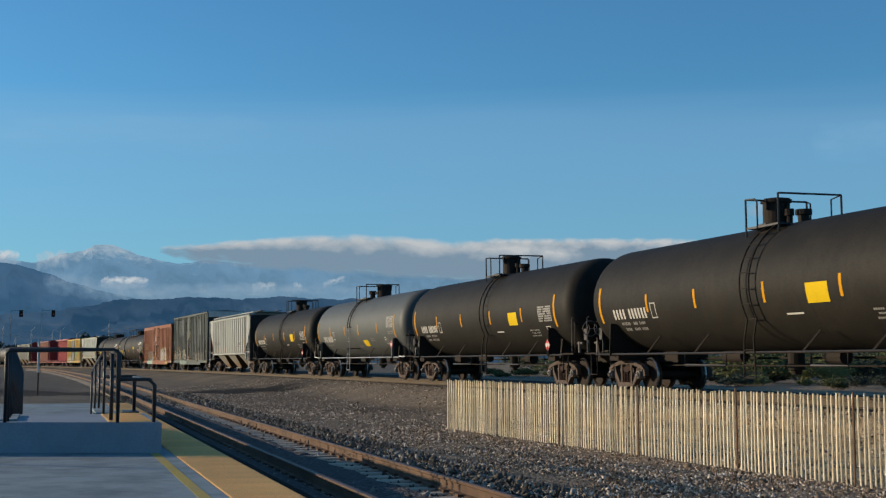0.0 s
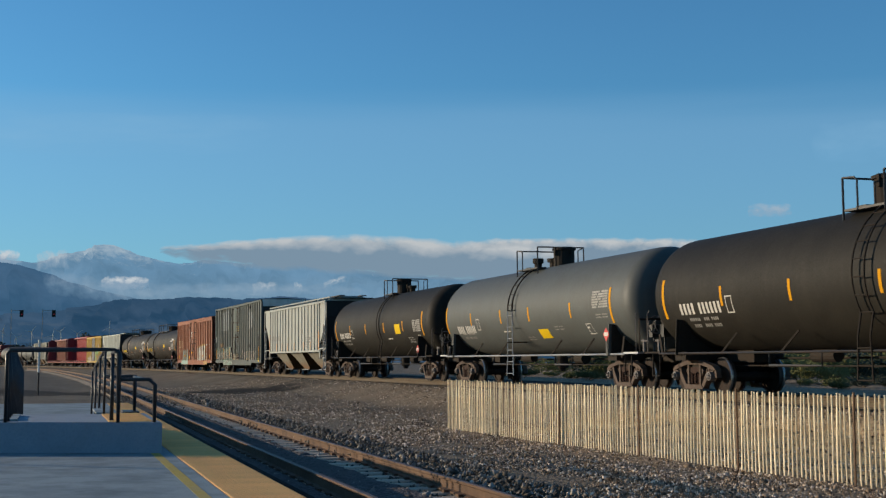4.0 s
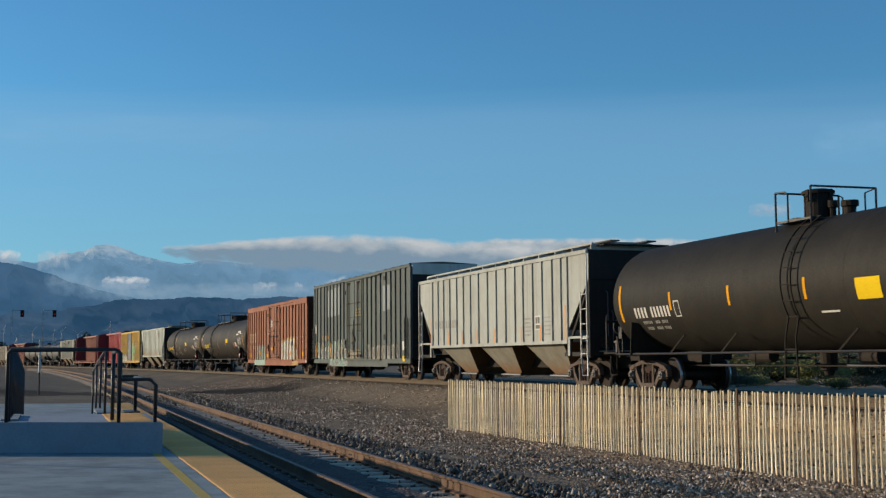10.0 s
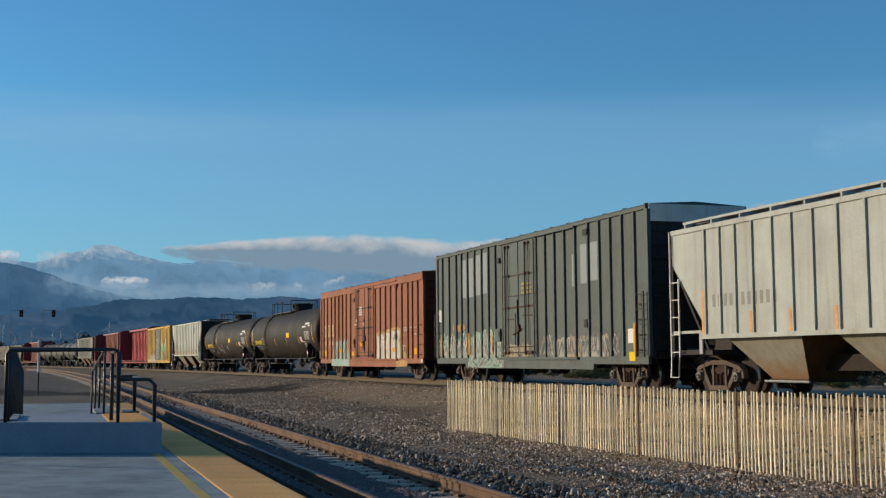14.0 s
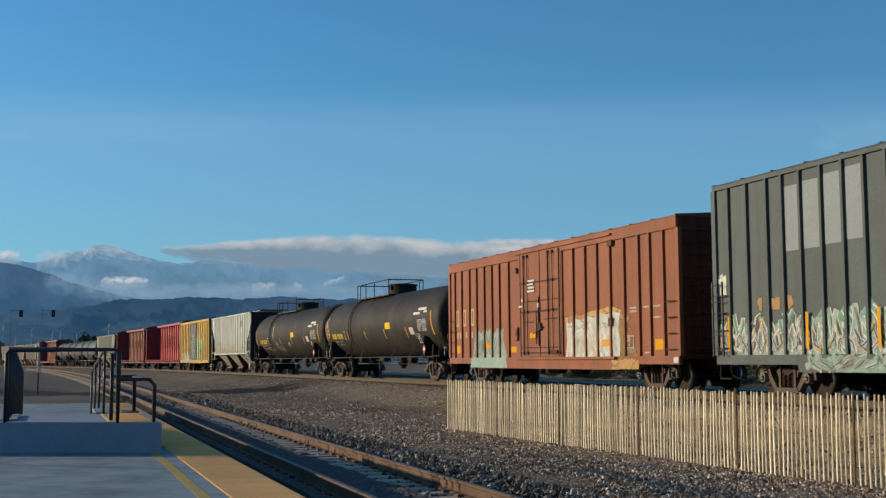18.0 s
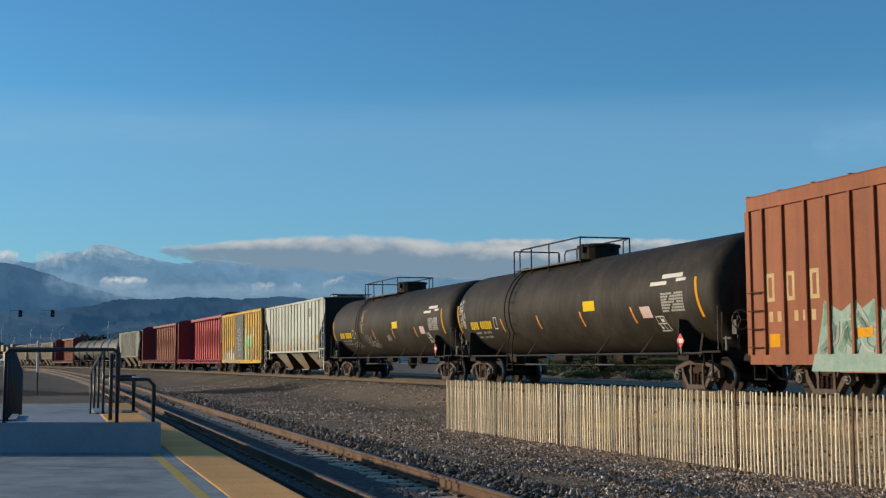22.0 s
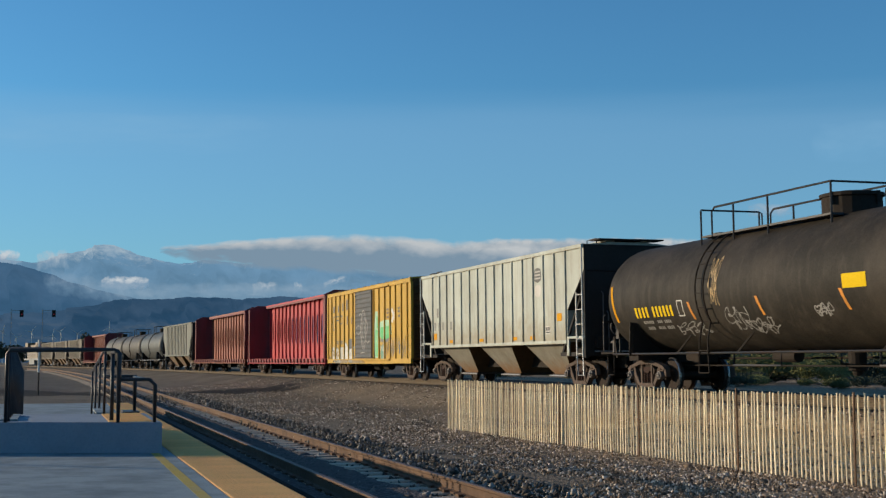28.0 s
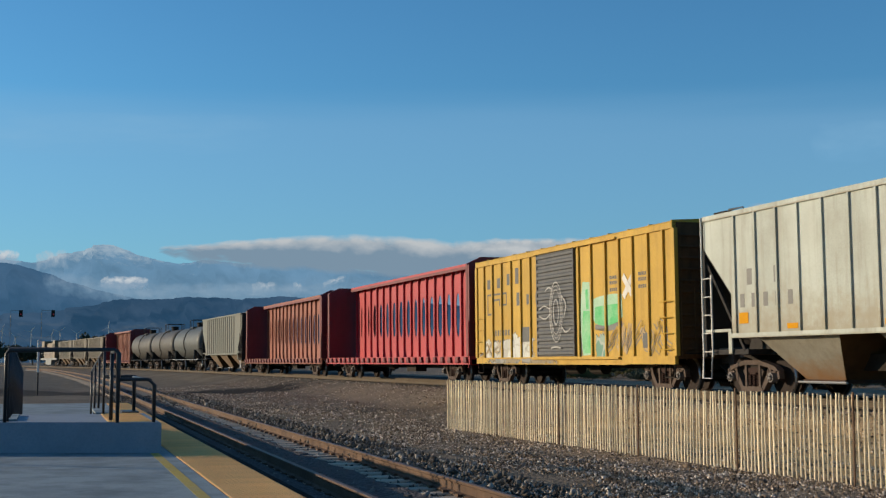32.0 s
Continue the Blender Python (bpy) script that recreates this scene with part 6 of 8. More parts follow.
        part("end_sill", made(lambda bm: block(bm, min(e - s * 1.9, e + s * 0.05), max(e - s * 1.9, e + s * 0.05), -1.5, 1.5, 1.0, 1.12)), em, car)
        for y in (-1.48, 1.48):
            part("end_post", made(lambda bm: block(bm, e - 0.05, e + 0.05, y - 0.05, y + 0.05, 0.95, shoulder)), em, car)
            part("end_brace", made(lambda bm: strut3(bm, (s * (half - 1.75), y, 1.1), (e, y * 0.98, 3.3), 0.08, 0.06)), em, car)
        part("bolster_web", made(lambda bm: prism(bm, [(s * (half - 2.1), 1.0), (s * (half - 0.9), 1.0), (s * (half - 1.3), 1.9)][::s], -0.9, 0.9)), em, car)
        ladder(car, e - s * 0.22, -1.60, 0.95, 2.95, 0.44, "x", em if simple else M["white_paint"], 5)
        part("corner_rail", made(lambda bm: rod(bm, (e, -1.6, 0.95), (e, -1.6, eave), 0.022, 6)), em if simple else M["white_paint"], car)
        part("ladder_step", made(lambda bm: pipe(bm, [(e - s * 0.42, -1.6, 0.97), (e - s * 0.36, -1.6, 0.42), (e + s * 0.04, -1.6, 0.42), (e, -1.6, 0.97)], 0.018, 6)), M["galvanised"], car)
        part("side_bar", made(lambda bm: block(bm, min(s * bx, e), max(s * bx, e), -1.56, -1.50, 1.54, 1.61)), mat, car)
        part("hanger_plate", made(lambda bm: block(bm, min(s * (bx - 0.02), s * (bx + 0.13)), max(s * (bx - 0.02), s * (bx + 0.13)), -1.56, -1.52, 1.02, 1.54)), mat, car)
        if not simple:
            ladder(car, e + s * 0.09, 1.1, 1.1, eave, 0.42, "y", em, 8)
            part("brake_wheel", made(lambda bm: ring_wheel(bm, e + s * 0.16, -0.5, 2.1, 0.28)), M["iron_black"], car)
            for y, za, zb in ((-0.95, 1.1, 2.9), (-0.78, 1.1, 2.3), (0.3, 1.1, eave - 0.3)):
                part("end_pipe", made(lambda bm: pipe(bm, [(e + s * 0.1, y, za), (e + s * 0.1, y, zb), (e, y, zb + 0.06)], 0.018, 6)), M["bearing_grey"], car)
            part("valve_box", made(lambda bm: block(bm, min(e, e + s * 0.2), max(e, e + s * 0.2), -1.2, -0.85, 1.25, 1.6)), M["iron_black"], car)
            part("roof_grab", made(lambda bm: pipe(bm, [(e - s * 0.25, -0.95, eave), (e - s * 0.3, -0.95, eave + 0.2), (e - s * 0.95, -0.95, eave + 0.2), (e - s * 1.0, -0.95, eave)], 0.016, 6)), M["iron_black"], car)
            part("roof_end_board", made(lambda bm: block(bm, min(e - s * 0.4, e + s * 0.22), max(e - s * 0.4, e + s * 0.22), -1.1, 1.1, eave + 0.13, eave + 0.17)), M["under_black"], car)
        part("end_walk", made(lambda bm: block(bm, min(e - s * 0.1, e + s * 0.3), max(e - s * 0.1, e + s * 0.3), -1.2, 1.2, 1.12, 1.16)), M["galvanised"], car)
        coupler(car, e + s * 0.35, s)
        truck(car, s * truck_x, spin)
    if not simple:
        part("air_reservoir", made(lambda bm: rod(bm, (-half + 0.6, -0.7, 1.45), (-half + 1.5, -0.7, 1.45), 0.22, 12)), M["under_black"], car)
    # roof hatches and the walk beside them
    wz = eave + (0.28 if walkway else 0.10)

    def walk_shape(bm):
        for y in (-0.62, 0.62):
            block(bm, -half, half, y - 0.16, y + 0.16, wz, wz + 0.04)
    part("roof_walk", made(walk_shape), M["walk_dark"] if walkway else mat, car)
    if walkway:
        part("walk_edge", made(lambda bm: block(bm, -half + 0.2, half - 0.2, -1.30, -1.24, eave + 0.18, eave + 0.24)), mat, car)
        n = 13
        for i in range(n):
            x = -half + 0.3 + (2 * half - 0.6) * i / (n - 1)
            part("walk_bracket", made(lambda bm: block(bm, x - 0.03, x + 0.03, -1.30, -0.5, eave + 0.0, eave + 0.2)), mat, car)
    n = 5
    for i in range(n):
        x = -half + 1.7 + (2 * half - 3.4) * i / (n - 1)
        part("hatch", made(lambda bm: block(bm, x - 1.2, x + 1.2, -0.40, 0.40, eave + 0.05, eave + (0.30 if walkway else 0.16))), mat, car)
    for nm, mat_name, fn, lab in marks:
        tagged(part(nm, made(fn), M[mat_name], car, lab), kind="stuff")
    return car


def ring_wheel(bm, x, y, z, r):
    n = 16
    pts = [(x, y + r * math.cos(6.283185 * i / n), z + r * math.sin(6.283185 * i / n)) for i in range(n + 1)]
    pipe(bm, pts, 0.018, 6)
    for i in (0, 5, 11):
        rod(bm, (x, y, z), pts[i], 0.014, 6)


# -- centre-beam flat cars --
def beam_car(name, label, mat, bulk_mat, half=11.1, truck_x=8.2, spin=True, simple=False):
    car = tagged(new(name), label, "flatcar", "cars of the freight train")
    top = 4.74
    part("deck", made(lambda bm: (block(bm, -half, half, -1.45, 1.45, 0.92, 1.04), block(bm, -half, half, -1.5, -1.42, 0.72, 1.04), block(bm, -half, half, 1.42, 1.5, 0.72, 1.04))), mat, car)
    part("centre_sill", made(lambda bm: block(bm, -half, half, -0.35, 0.35, 0.55, 0.92)), M["under_black"], car)
    n = 25
    for i in range(n):
        x = -half + 0.35 + (2 * half - 0.7) * i / (n - 1)
        for y in (-1.54, 1.54):
            part("stake_pocket", shared("pocket_" + bulk_mat.name, lambda bm: (block(bm, -0.14, 0.14, -0.05, 0.05, 0.80, 1.02), rod(bm, (-0.2, 0, 0.84), (0.2, 0, 0.84), 0.06, 8)), bulk_mat), None, car, at=pose(x, y, 0))
    # centre wall: posts with long slots between
    posts = [-10.37, -8.73] + [-7.56 + 1.175 * i for i in range(16)]
    x0, x1 = posts[0], posts[-1]
    for i, (xa, xb) in enumerate(zip(posts[:-1], posts[1:])):
        c, pitch = (xa + xb) / 2, xb - xa

        def web(bm):
            hw = pitch / 2
            sw = (0.27 + 0.03 * math.sin(i * 1.3)) * (1 if i > 1 else 0.5)
            z0, z1 = 2.10 - 0.02 * i, 3.80
            m = 12
            slot = [(sw * math.cos(6.283185 * k / m), (z0 + z1) / 2 + (z1 - z0) / 2 * math.sin(6.283185 * k / m)) for k in range(m)]
            for y, fl in ((-0.015, 1), (0.015, -1)):
                ring = [bm.verts.new((c + a, y, b)) for a, b in slot]
                outer = []
                for a, b in slot:
                    kx, kz = a / hw, (b - 2.9) / 1.85
                    s = 1 / max(abs(kx), abs(kz), 1e-6)
                    outer.append(bm.verts.new((c + max(-hw, min(hw, a * s)), y, max(1.04, min(top, 2.9 + (b - 2.9) * s)))))
                for k in range(m):
                    q = (ring[k], ring[(k + 1) % m], outer[(k + 1) % m], outer[k])
                    bm.faces.new(q if fl > 0 else q[::-1])
                for sx in (-1, 1):
                    for zc in (1.04, top):
                        cv = bm.verts.new((c + sx * hw, y, zc))
                        near = sorted(outer, key=lambda v: (v.co - cv.co).length)[:2]
                        try:
                            bm.faces.new((near[0], near[1], cv))
                        except ValueError:
                            pass
            bmesh.ops.recalc_face_normals(bm, faces=bm.faces)
        part("web_panel", made(web), mat, car)
    for x in posts:
        part("web_post", shared("web_post_" + mat.name, lambda bm: (block(bm, -0.06, 0.06, -0.11, 0.11, 1.04, top)), mat), None, car, at=pose(x, 0, 0))
    part("top_chord", made(lambda bm: block(bm, x0 - 0.1, x1 + 0.1, -0.36, 0.36, top, top + 0.10)), mat, car)
    for y in (-0.30, 0.30):
        part("chord_flange", made(lambda bm: block(bm, x0 - 0.1, x1 + 0.1, y - 0.06, y + 0.06, top - 0.12, top)), bulk_mat, car)
    for s in (-1, 1):
        e = s * (half - 0.35)
        b = part("bulkhead", made(lambda bm: prism_yz(bm, [(-1.48, 1.04), (1.48, 1.04), (1.48, top - 0.15), (0.9, top + 0.12), (-0.9, top + 0.12), (-1.48, top - 0.15)], e - 0.09, e + 0.09)), bulk_mat, car, "full-width end bulkhead")
        for y in (-1.40, -0.7, 0.0, 0.7, 1.40):
            part("bulkhead_post", made(lambda bm: block(bm, min(e + s * 0.09, e + s * 0.27), max(e + s * 0.09, e + s * 0.27), y - 0.07, y + 0.07, 1.04, top - 0.2)), bulk_mat, b)
        for z in (1.9, 2.9, 3.9):
            part("bulkhead_rail", made(lambda bm: block(bm, min(e + s * 0.09, e + s * 0.18), max(e + s * 0.09, e + s * 0.18), -1.4, 1.4, z - 0.05, z + 0.05)), bulk_mat, b)
        ladder(car, s * (half - 0.12), -1.3, 0.6, 2.4, 0.4, "y", mat, 5)
        coupler(car, s * (half + 0.2), s)
        truck(car, s * truck_x, spin)
    part("brake_cylinder", made(lambda bm: rod(bm, (-2, -0.6, 0.65), (-1.2, -0.6, 0.65), 0.18, 10)), M["under_black"], car)
    part("tool_box", made(lambda bm: block(bm, 1.5, 2.8, -0.9, -0.4, 0.4, 0.7)), M["under_black"], car)
    return car


def prism_yz(bm, outline, x0, x1):
    lo = [bm.verts.new((x0, y, z)) for y, z in outline]
    hi = [bm.verts.new((x1, y, z)) for y, z in outline]
    n = len(outline)
    for i in range(n):
        bm.faces.new((lo[i], lo[(i + 1) % n], hi[(i + 1) % n], hi[i]))
    bm.faces.new(lo[::-1])
    bm.faces.new(hi)
    bmesh.ops.recalc_face_normals(bm, faces=bm.faces)


def locomotive():
    car = tagged(new("locomotive"), "dusty yellow and grey diesel locomotive at the train's end", "locomotive", "cars of the freight train")
    part("frame", made(lambda bm: block(bm, -10.5, 10.5, -1.5, 1.5, 1.2, 1.55)), M["loco_grey"], car)
    part("hood", made(lambda bm: block(bm, -9.6, 5.2, -0.95, 0.95, 1.55, 4.3)), M["loco_yellow"], car)
    part("radiator", made(lambda bm: block(bm, -9.2, -5.6, -1.45, 1.45, 3.3, 4.75)), M["loco_yellow"], car)
    cab = part("cab", made(lambda bm: block(bm, 5.2, 8.0, -1.5, 1.5, 1.55, 4.6)), M["loco_yellow"], car)
    part("cab_roof", made(lambda bm: block(bm, 5.1, 8.15, -1.45, 1.45, 4.6, 4.75)), M["loco_grey"], cab)
    for x in (5.5, 6.8):
        part("cab_window", made(lambda bm: block(bm, x, x + 0.9, -1.52, -1.50, 3.4, 4.1)), M["tank_black"], cab)
    part("nose", made(lambda bm: block(bm, 8.0, 9.8, -0.9, 0.9, 1.55, 3.3)), M["loco_yellow"], car)
    part("fuel_tank", made(lambda bm: block(bm, -3.5, 3.5, -1.45, 1.45, 0.35, 1.2)), M["loco_grey"], car)
    part("handrail", made(lambda bm: pipe(bm, [(-10.3, -1.5, 2.5), (5.0, -1.5, 2.5)], 0.03, 6)), M["white_paint"], car)
    for i in range(9):
        part("rail_post", made(lambda bm: rod(bm, (-10 + 1.8 * i, -1.5, 1.5), (-10 + 1.8 * i, -1.5, 2.5), 0.02, 6)), M["white_paint"], car)
    for s in (-1, 1):
        truck(car, s * 7.0, False)
        coupler(car, s * 10.6, s)
    return car


# ---- markings ----
def tank_marks(num_mat, bars, seed, plac, data, numx, slant=0.0, plac_z=(2.09, 2.53), short_z=(2.18, 2.66), nz=2.17, dz=2.14, fx=None, note=(1.85, 2.5), small=None, worn=False):
    big = [b for b in (bars[0], bars[-1])]
    rows = [("reflector", "reflect_worn" if worn else "reflect_orange", [(x - 0.05, x + 0.05, *short_z, 0.006, slant) for x in bars[1:-1]], "orange reflective stripes"),
            ("reflector", "reflect_orange", [(x - 0.06, x + 0.06, 1.95, 2.98, 0.006, slant * 0.6) for x in big], "long orange reflective stripes"),
            ("row", num_mat, [(numx[0], numx[0] + 0.38 * (numx[1] - numx[0]), nz - 0.14, nz + 0.14, 4, seed, 0.46), (numx[0] + 0.46 * (numx[1] - numx[0]), numx[1], nz - 0.14, nz + 0.14, 6, seed + 1, 0.46)], "plain bars for the car's mark and number"),
            ("row", "decal_grey", [(numx[0] + 0.35, numx[1] - 0.3, 1.86, 1.94, 16, seed + 2, 0.35, (6, 7, 11)), (numx[0] + 0.45, numx[1] - 0.3, 1.70, 1.78, 15, seed + 3, 0.35, (4, 5, 10))], "small grey stencilled bars"),
            ("sign", "decal_yellow", [(plac - 0.4, plac + 0.4, *plac_z)], "yellow notice sheet"),
            ("stencil", "decal_white", ([] if worn else [(*note, 1.87, 1.91)]) + [(numx[1] + 0.25, numx[1] + 0.28, 2.0, 2.42), (numx[1] + 0.52, numx[1] + 0.55, 2.0, 2.42), (numx[1] + 0.25, numx[1] + 0.55, 2.0, 2.03), (numx[1] + 0.25, numx[1] + 0.55, 2.39, 2.42)], "white stencil bars and frame")]
    if data:
        d0, d1 = data
        items = []
        for k in range(7):
            z = dz + k * 0.075
            items.append((d0, d1, z, z + 0.054, 10 + k % 3, seed + 9 + k, 0.14, (3 + k % 4,)))
        rows.append(("row", "decal_table", items, "pale table of stencilled bars"))
        if not worn:
            rows.append(("row", "decal_grey", [(xa, xb, z, z + 0.042, 11, seed + 20, 0.3, (5,)) for xa, xb, z in (small or [(d0 - 1.05 + 0.1 * (k % 2), d0 - 0.25, 1.68 + 0.09 * k) for k in range(3)])], "small grey stencilled bars"))
        if worn:
            # a small panel of four framed cells
            rows.append(("stencil", "decal_white", [(fx + a, fx + b, c, d, 0.007, 0.3) for a, b, c, d in ((0, 0.46, 1.64, 1.665), (0, 0.46, 1.83, 1.855), (0, 0.46, 2.02, 2.045), (0, 0.025, 1.64, 2.045), (0.22, 0.245, 1.64, 2.045), (0.435, 0.46, 1.64, 2.045), (0.27, 0.40, 1.89, 1.97), (0.06, 0.18, 1.71, 1.77))], "white four-celled test panel"))
            return rows
        fx = d0 + 0.42 if fx is None else fx
        rows.append(("stencil", "decal_white", [(fx, fx + 0.36, 1.96, 1.985, 0.007, 0.3), (fx, fx + 0.36, 1.66, 1.685, 0.007, 0.3), (fx, fx + 0.025, 1.66, 1.985, 0.007, 0.3), (fx + 0.335, fx + 0.36, 1.66, 1.985, 0.007, 0.3), (fx + 0.06, fx + 0.20, 1.84, 1.89, 0.007, 0.3)], "white test-date frame"))
    return rows


def curls(seed, x0, x1, z0, z1, n=320):
    """Points along a hand-drawn scrawl of loops and strokes."""
    rng = random.Random(seed)
    p = [rng.uniform(0, 6.28) for _ in range(4)]
    f = [rng.uniform(4, 7), rng.uniform(9, 14), rng.uniform(3, 5), rng.uniform(8, 13)]
    out = []
    for i in range(n):
        a = i / n
        k = a * 6.283
        x = x0 + (x1 - x0) * (0.12 + 0.76 * a) + (x1 - x0) * (0.10 * math.sin(k * f[0] + p[0]) + 0.06 * math.sin(k * f[1] + p[1]))
        z = (z0 + z1) / 2 + (z1 - z0) * (0.33 * math.sin(k * f[2] + p[2]) + 0.17 * math.sin(k * f[3] + p[3]))
        out.append((x, z))
    return out


SIDE = -1.53
FLAT = -1.56


def flat_row(x0, x1, z0, z1, n, seed, gap=0.42, y=SIDE, skip=()):
    return lambda bm: glyph_row(bm, lambda b, a, c, d, e: side_sheet(b, a, c, d, e, y), x0, x1, z0, z1, n, seed, gap, skip)


def sheet(x0, x1, z0, z1, y=SIDE - 0.006):
    return lambda bm: side_sheet(bm, x0, x1, z0, z1, y)


def outline_sheet(bm, pts, y):
    """A flat painted patch with straight edges."""
    f = bm.faces.new([bm.verts.new((x, y, z)) for x, z in pts])
    f.normal_update()
    if f.normal.y > 0:
        f.normal_flip()


def flow(ctrl, n=7):
    """A smooth line through control points."""
    out = []
    k = len(ctrl)
    for i in range(k - 1):
        p0, p1, p2, p3 = ctrl[max(0, i - 1)], ctrl[i], ctrl[i + 1], ctrl[min(k - 1, i + 2)]
        for j in range(n):
            u = j / n
            out.append(tuple(0.5 * (2 * b + (c - a) * u + (2 * a - 5 * b + 4 * c - d) * u * u + (3 * b - a - 3 * c + d) * u ** 3) for a, b, c, d in zip(p0, p1, p2, p3)))
    return out + [ctrl[-1]]


def ribbon(bm, pts, width, y):
    """A flat painted stroke on the side, tapering at its ends."""
    n = len(pts)
    prev = None
    for i, (x, z) in enumerate(pts):
        ax, az = pts[max(0, i - 1)]
        bx, bz = pts[min(n - 1, i + 1)]
        d = math.hypot(bx - ax, bz - az) or 1.0
        w = width / 2 * (0.75 + 0.25 * math.sin(math.pi * i / max(1, n - 1)))
        nx, nz = -(bz - az) / d * w, (bx - ax) / d * w
        cur = (bm.verts.new((x + nx, y, z + nz)), bm.verts.new((x - nx, y, z - nz)))
        if prev:
            f = bm.faces.new((prev[0], cur[0], cur[1], prev[1]))
            f.normal_update()
            if f.normal.y > 0:
                f.normal_flip()
        prev = cur


def piece(seed, x0, x1, z0, z1, n, outline, fills, width, y=SIDE - 0.010, line="spray_dark", label="spray-painted graffiti lettering shapes"):
    """Bulky abstract spray-paint shapes with outlines; they spell nothing."""
    rng = random.Random(seed)
    cell = (x1 - x0) / n
    strokes = []
    for i in range(n):
        a = x0 + cell * (i + 0.5)
        h = (z1 - z0) * rng.uniform(0.72, 1.0)
        # two bent bars that cross over their neighbours
        st1 = []
        for _ in range(2):
            m = rng.choice((-1, 1))
            st1.append([(a + m * cell * rng.uniform(0.3, 0.9), z0 + h * rng.uniform(0.0, 0.2)), (a + m * cell * rng.uniform(-0.1, 0.3), z0 + h * rng.uniform(0.25, 0.45)),
                        (a - m * cell * rng.uniform(-0.1, 0.4), z0 + h * rng.uniform(0.5, 0.75)), (a - m * cell * rng.uniform(0.2, 0.8), z0 + h * rng.uniform(0.85, 1.0))])
        for c in st1:
            strokes.append((flow(c), rng.choice(fills)))

    def under(bm):
        for c, _ in strokes:
            ribbon(bm, c, width + 0.075, y)
    marks = [("graffiti", outline, under, label)]
    for k, m in enumerate(sorted(set(m for _, m in strokes))):
        marks.append(("graffiti", m, lambda bm, m=m, k=k: [ribbon(bm, c, width, y - 0.002 - 0.0012 * k) for c, q in strokes if q == m], label))
    marks.append(("graffiti", line, lambda bm: [ribbon(bm, [(x + 0.22 * width, z - 0.1 * width) for x, z in c[2:-3]], 0.028, y - 0.009) for c, _ in strokes[::2]], label))
    marks.append(("graffiti", outline, lambda bm: [ribbon(bm, [(x - 0.2 * width, z + 0.05 * width) for x, z in c[3:-5]], 0.022, y - 0.010) for c, _ in strokes[1::2]], label))
    return marks


def build_train():
    """All cars, from the front backwards: thing, place along the train at 16 s, half the truck spacing."""
    train = []
    bars = [-7.6, -4.65, -1.71, 1.46, 4.47, 7.27]
    short = dict(plat=(-0.54, 0.87), dome=(-0.1, 0.33, 0.70), second=((0.95, 0.2, 0.32), (0.3, 0.12, 0.4)), ladder_x=0.95, ladder_foot=0.45)
    first = [-7.6, -4.65, -2.04, 1.14, 4.05, 7.27]
    early = dict(short, dome=(-0.55, 0.33, 0.70), second=((0.45, 0.2, 0.32), (-0.15, 0.12, 0.4)), ladder_x=0.55)
    for c, seed, stripes, notice in ((62.1, 11, first, 3.2), (43.8, 31, bars, 3.65), (7.6, 51, bars, 3.65)):
        train.append((tank_car("tank_car", "black tank car with orange reflectors and a yellow notice", 8.6, 6.86, M["tank_black"], marks=tank_marks("decal_white", stripes, seed, notice, (5.93, 7.01), (-6.82, -4.73)), **(early if stripes is first else short)), c, 6.86))
    gb = [-7.82, -5.0, -1.9, 0.72, 4.12, 6.95]
    train.append((tank_car("tank_car", "weathered grey tank car with a side ladder", 8.52, 6.9, M["tank_grey"], plat=(-1.8, 0.08), dome=(0.36, 0.36, 0.62), second=((-2.17, 0.2, 0.42), (-0.6, 0.3, 0.3)), ladder_x=-0.66, ladder_foot=0.35, straight=True,
                           marks=tank_marks("decal_white", gb, 71, 1.62, (5.74, 6.8), (-6.68, -4.68), plac_z=(1.60, 1.90), nz=2.05, dz=2.42, fx=5.0, note=(-1.9, -1.3), small=((5.9, 6.7, 2.12), (5.9, 6.7, 2.2), (2.6, 3.3, 1.84), (2.6, 3.3, 1.93), (0.0, 0.6, 1.56), (0.0, 0.6, 1.64))), plac_foot=1.62), 26.0, 6.9))
    # pale grey hopper
    ribs = [-6.68, -5.96, -5.25, -4.49, -3.65, -2.87, -2.07, -1.18, -0.23, 0.66, 1.57, 2.46, 3.2, 4.06, 4.86, 5.68, 6.38, 6.88]
    h5_marks = [("reflector", "reflect_worn", lambda bm: [side_sheet(bm, x - 0.05, x + 0.05, 1.5, 2.0, -1.585) for x in (-4.57, -2.95, -1.26, 0.58, 3.12, 4.78)] + [side_sheet(bm, x - 0.05, x + 0.05, 1.5, 2.6, -1.585) for x in (-6.78, 6.78)], "orange reflective stripes"),
                ("stencil", "decal_mid", flat_row(-6.45, -3.5, 2.17, 2.47, 11, 4, 0.5, skip=(4,)), "faded bars for the car's mark"),
                ("label", "decal_white", lambda bm: side_sheet(bm, 4.22, 4.64, 1.88, 2.35, SIDE), "white test-date panel"),
                ("stencil", "decal_dark", lambda bm: [side_sheet(bm, 4.22 + a, 4.22 + b, 1.88 + c, 1.88 + d, SIDE - 0.004) for a, b, c, d in ((0.04, 0.19, 0.21, 0.42), (0.23, 0.38, 0.21, 0.42), (0.04, 0.38, 0.04, 0.16))], "dark cells of the test-date panel"),
                ("stencil", "decal_grey", lambda bm: [glyph_row(bm, lambda b, p, q, r, s: side_sheet(b, p, q, r, s, SIDE), x + 0.05 * (k % 2), x + 0.58, 1.7 + 0.135 * k, 1.75 + 0.135 * k, 8, k, 0.3) for x in (3.25, 4.95) for k in range(5)], "small grey stencilled bars")]
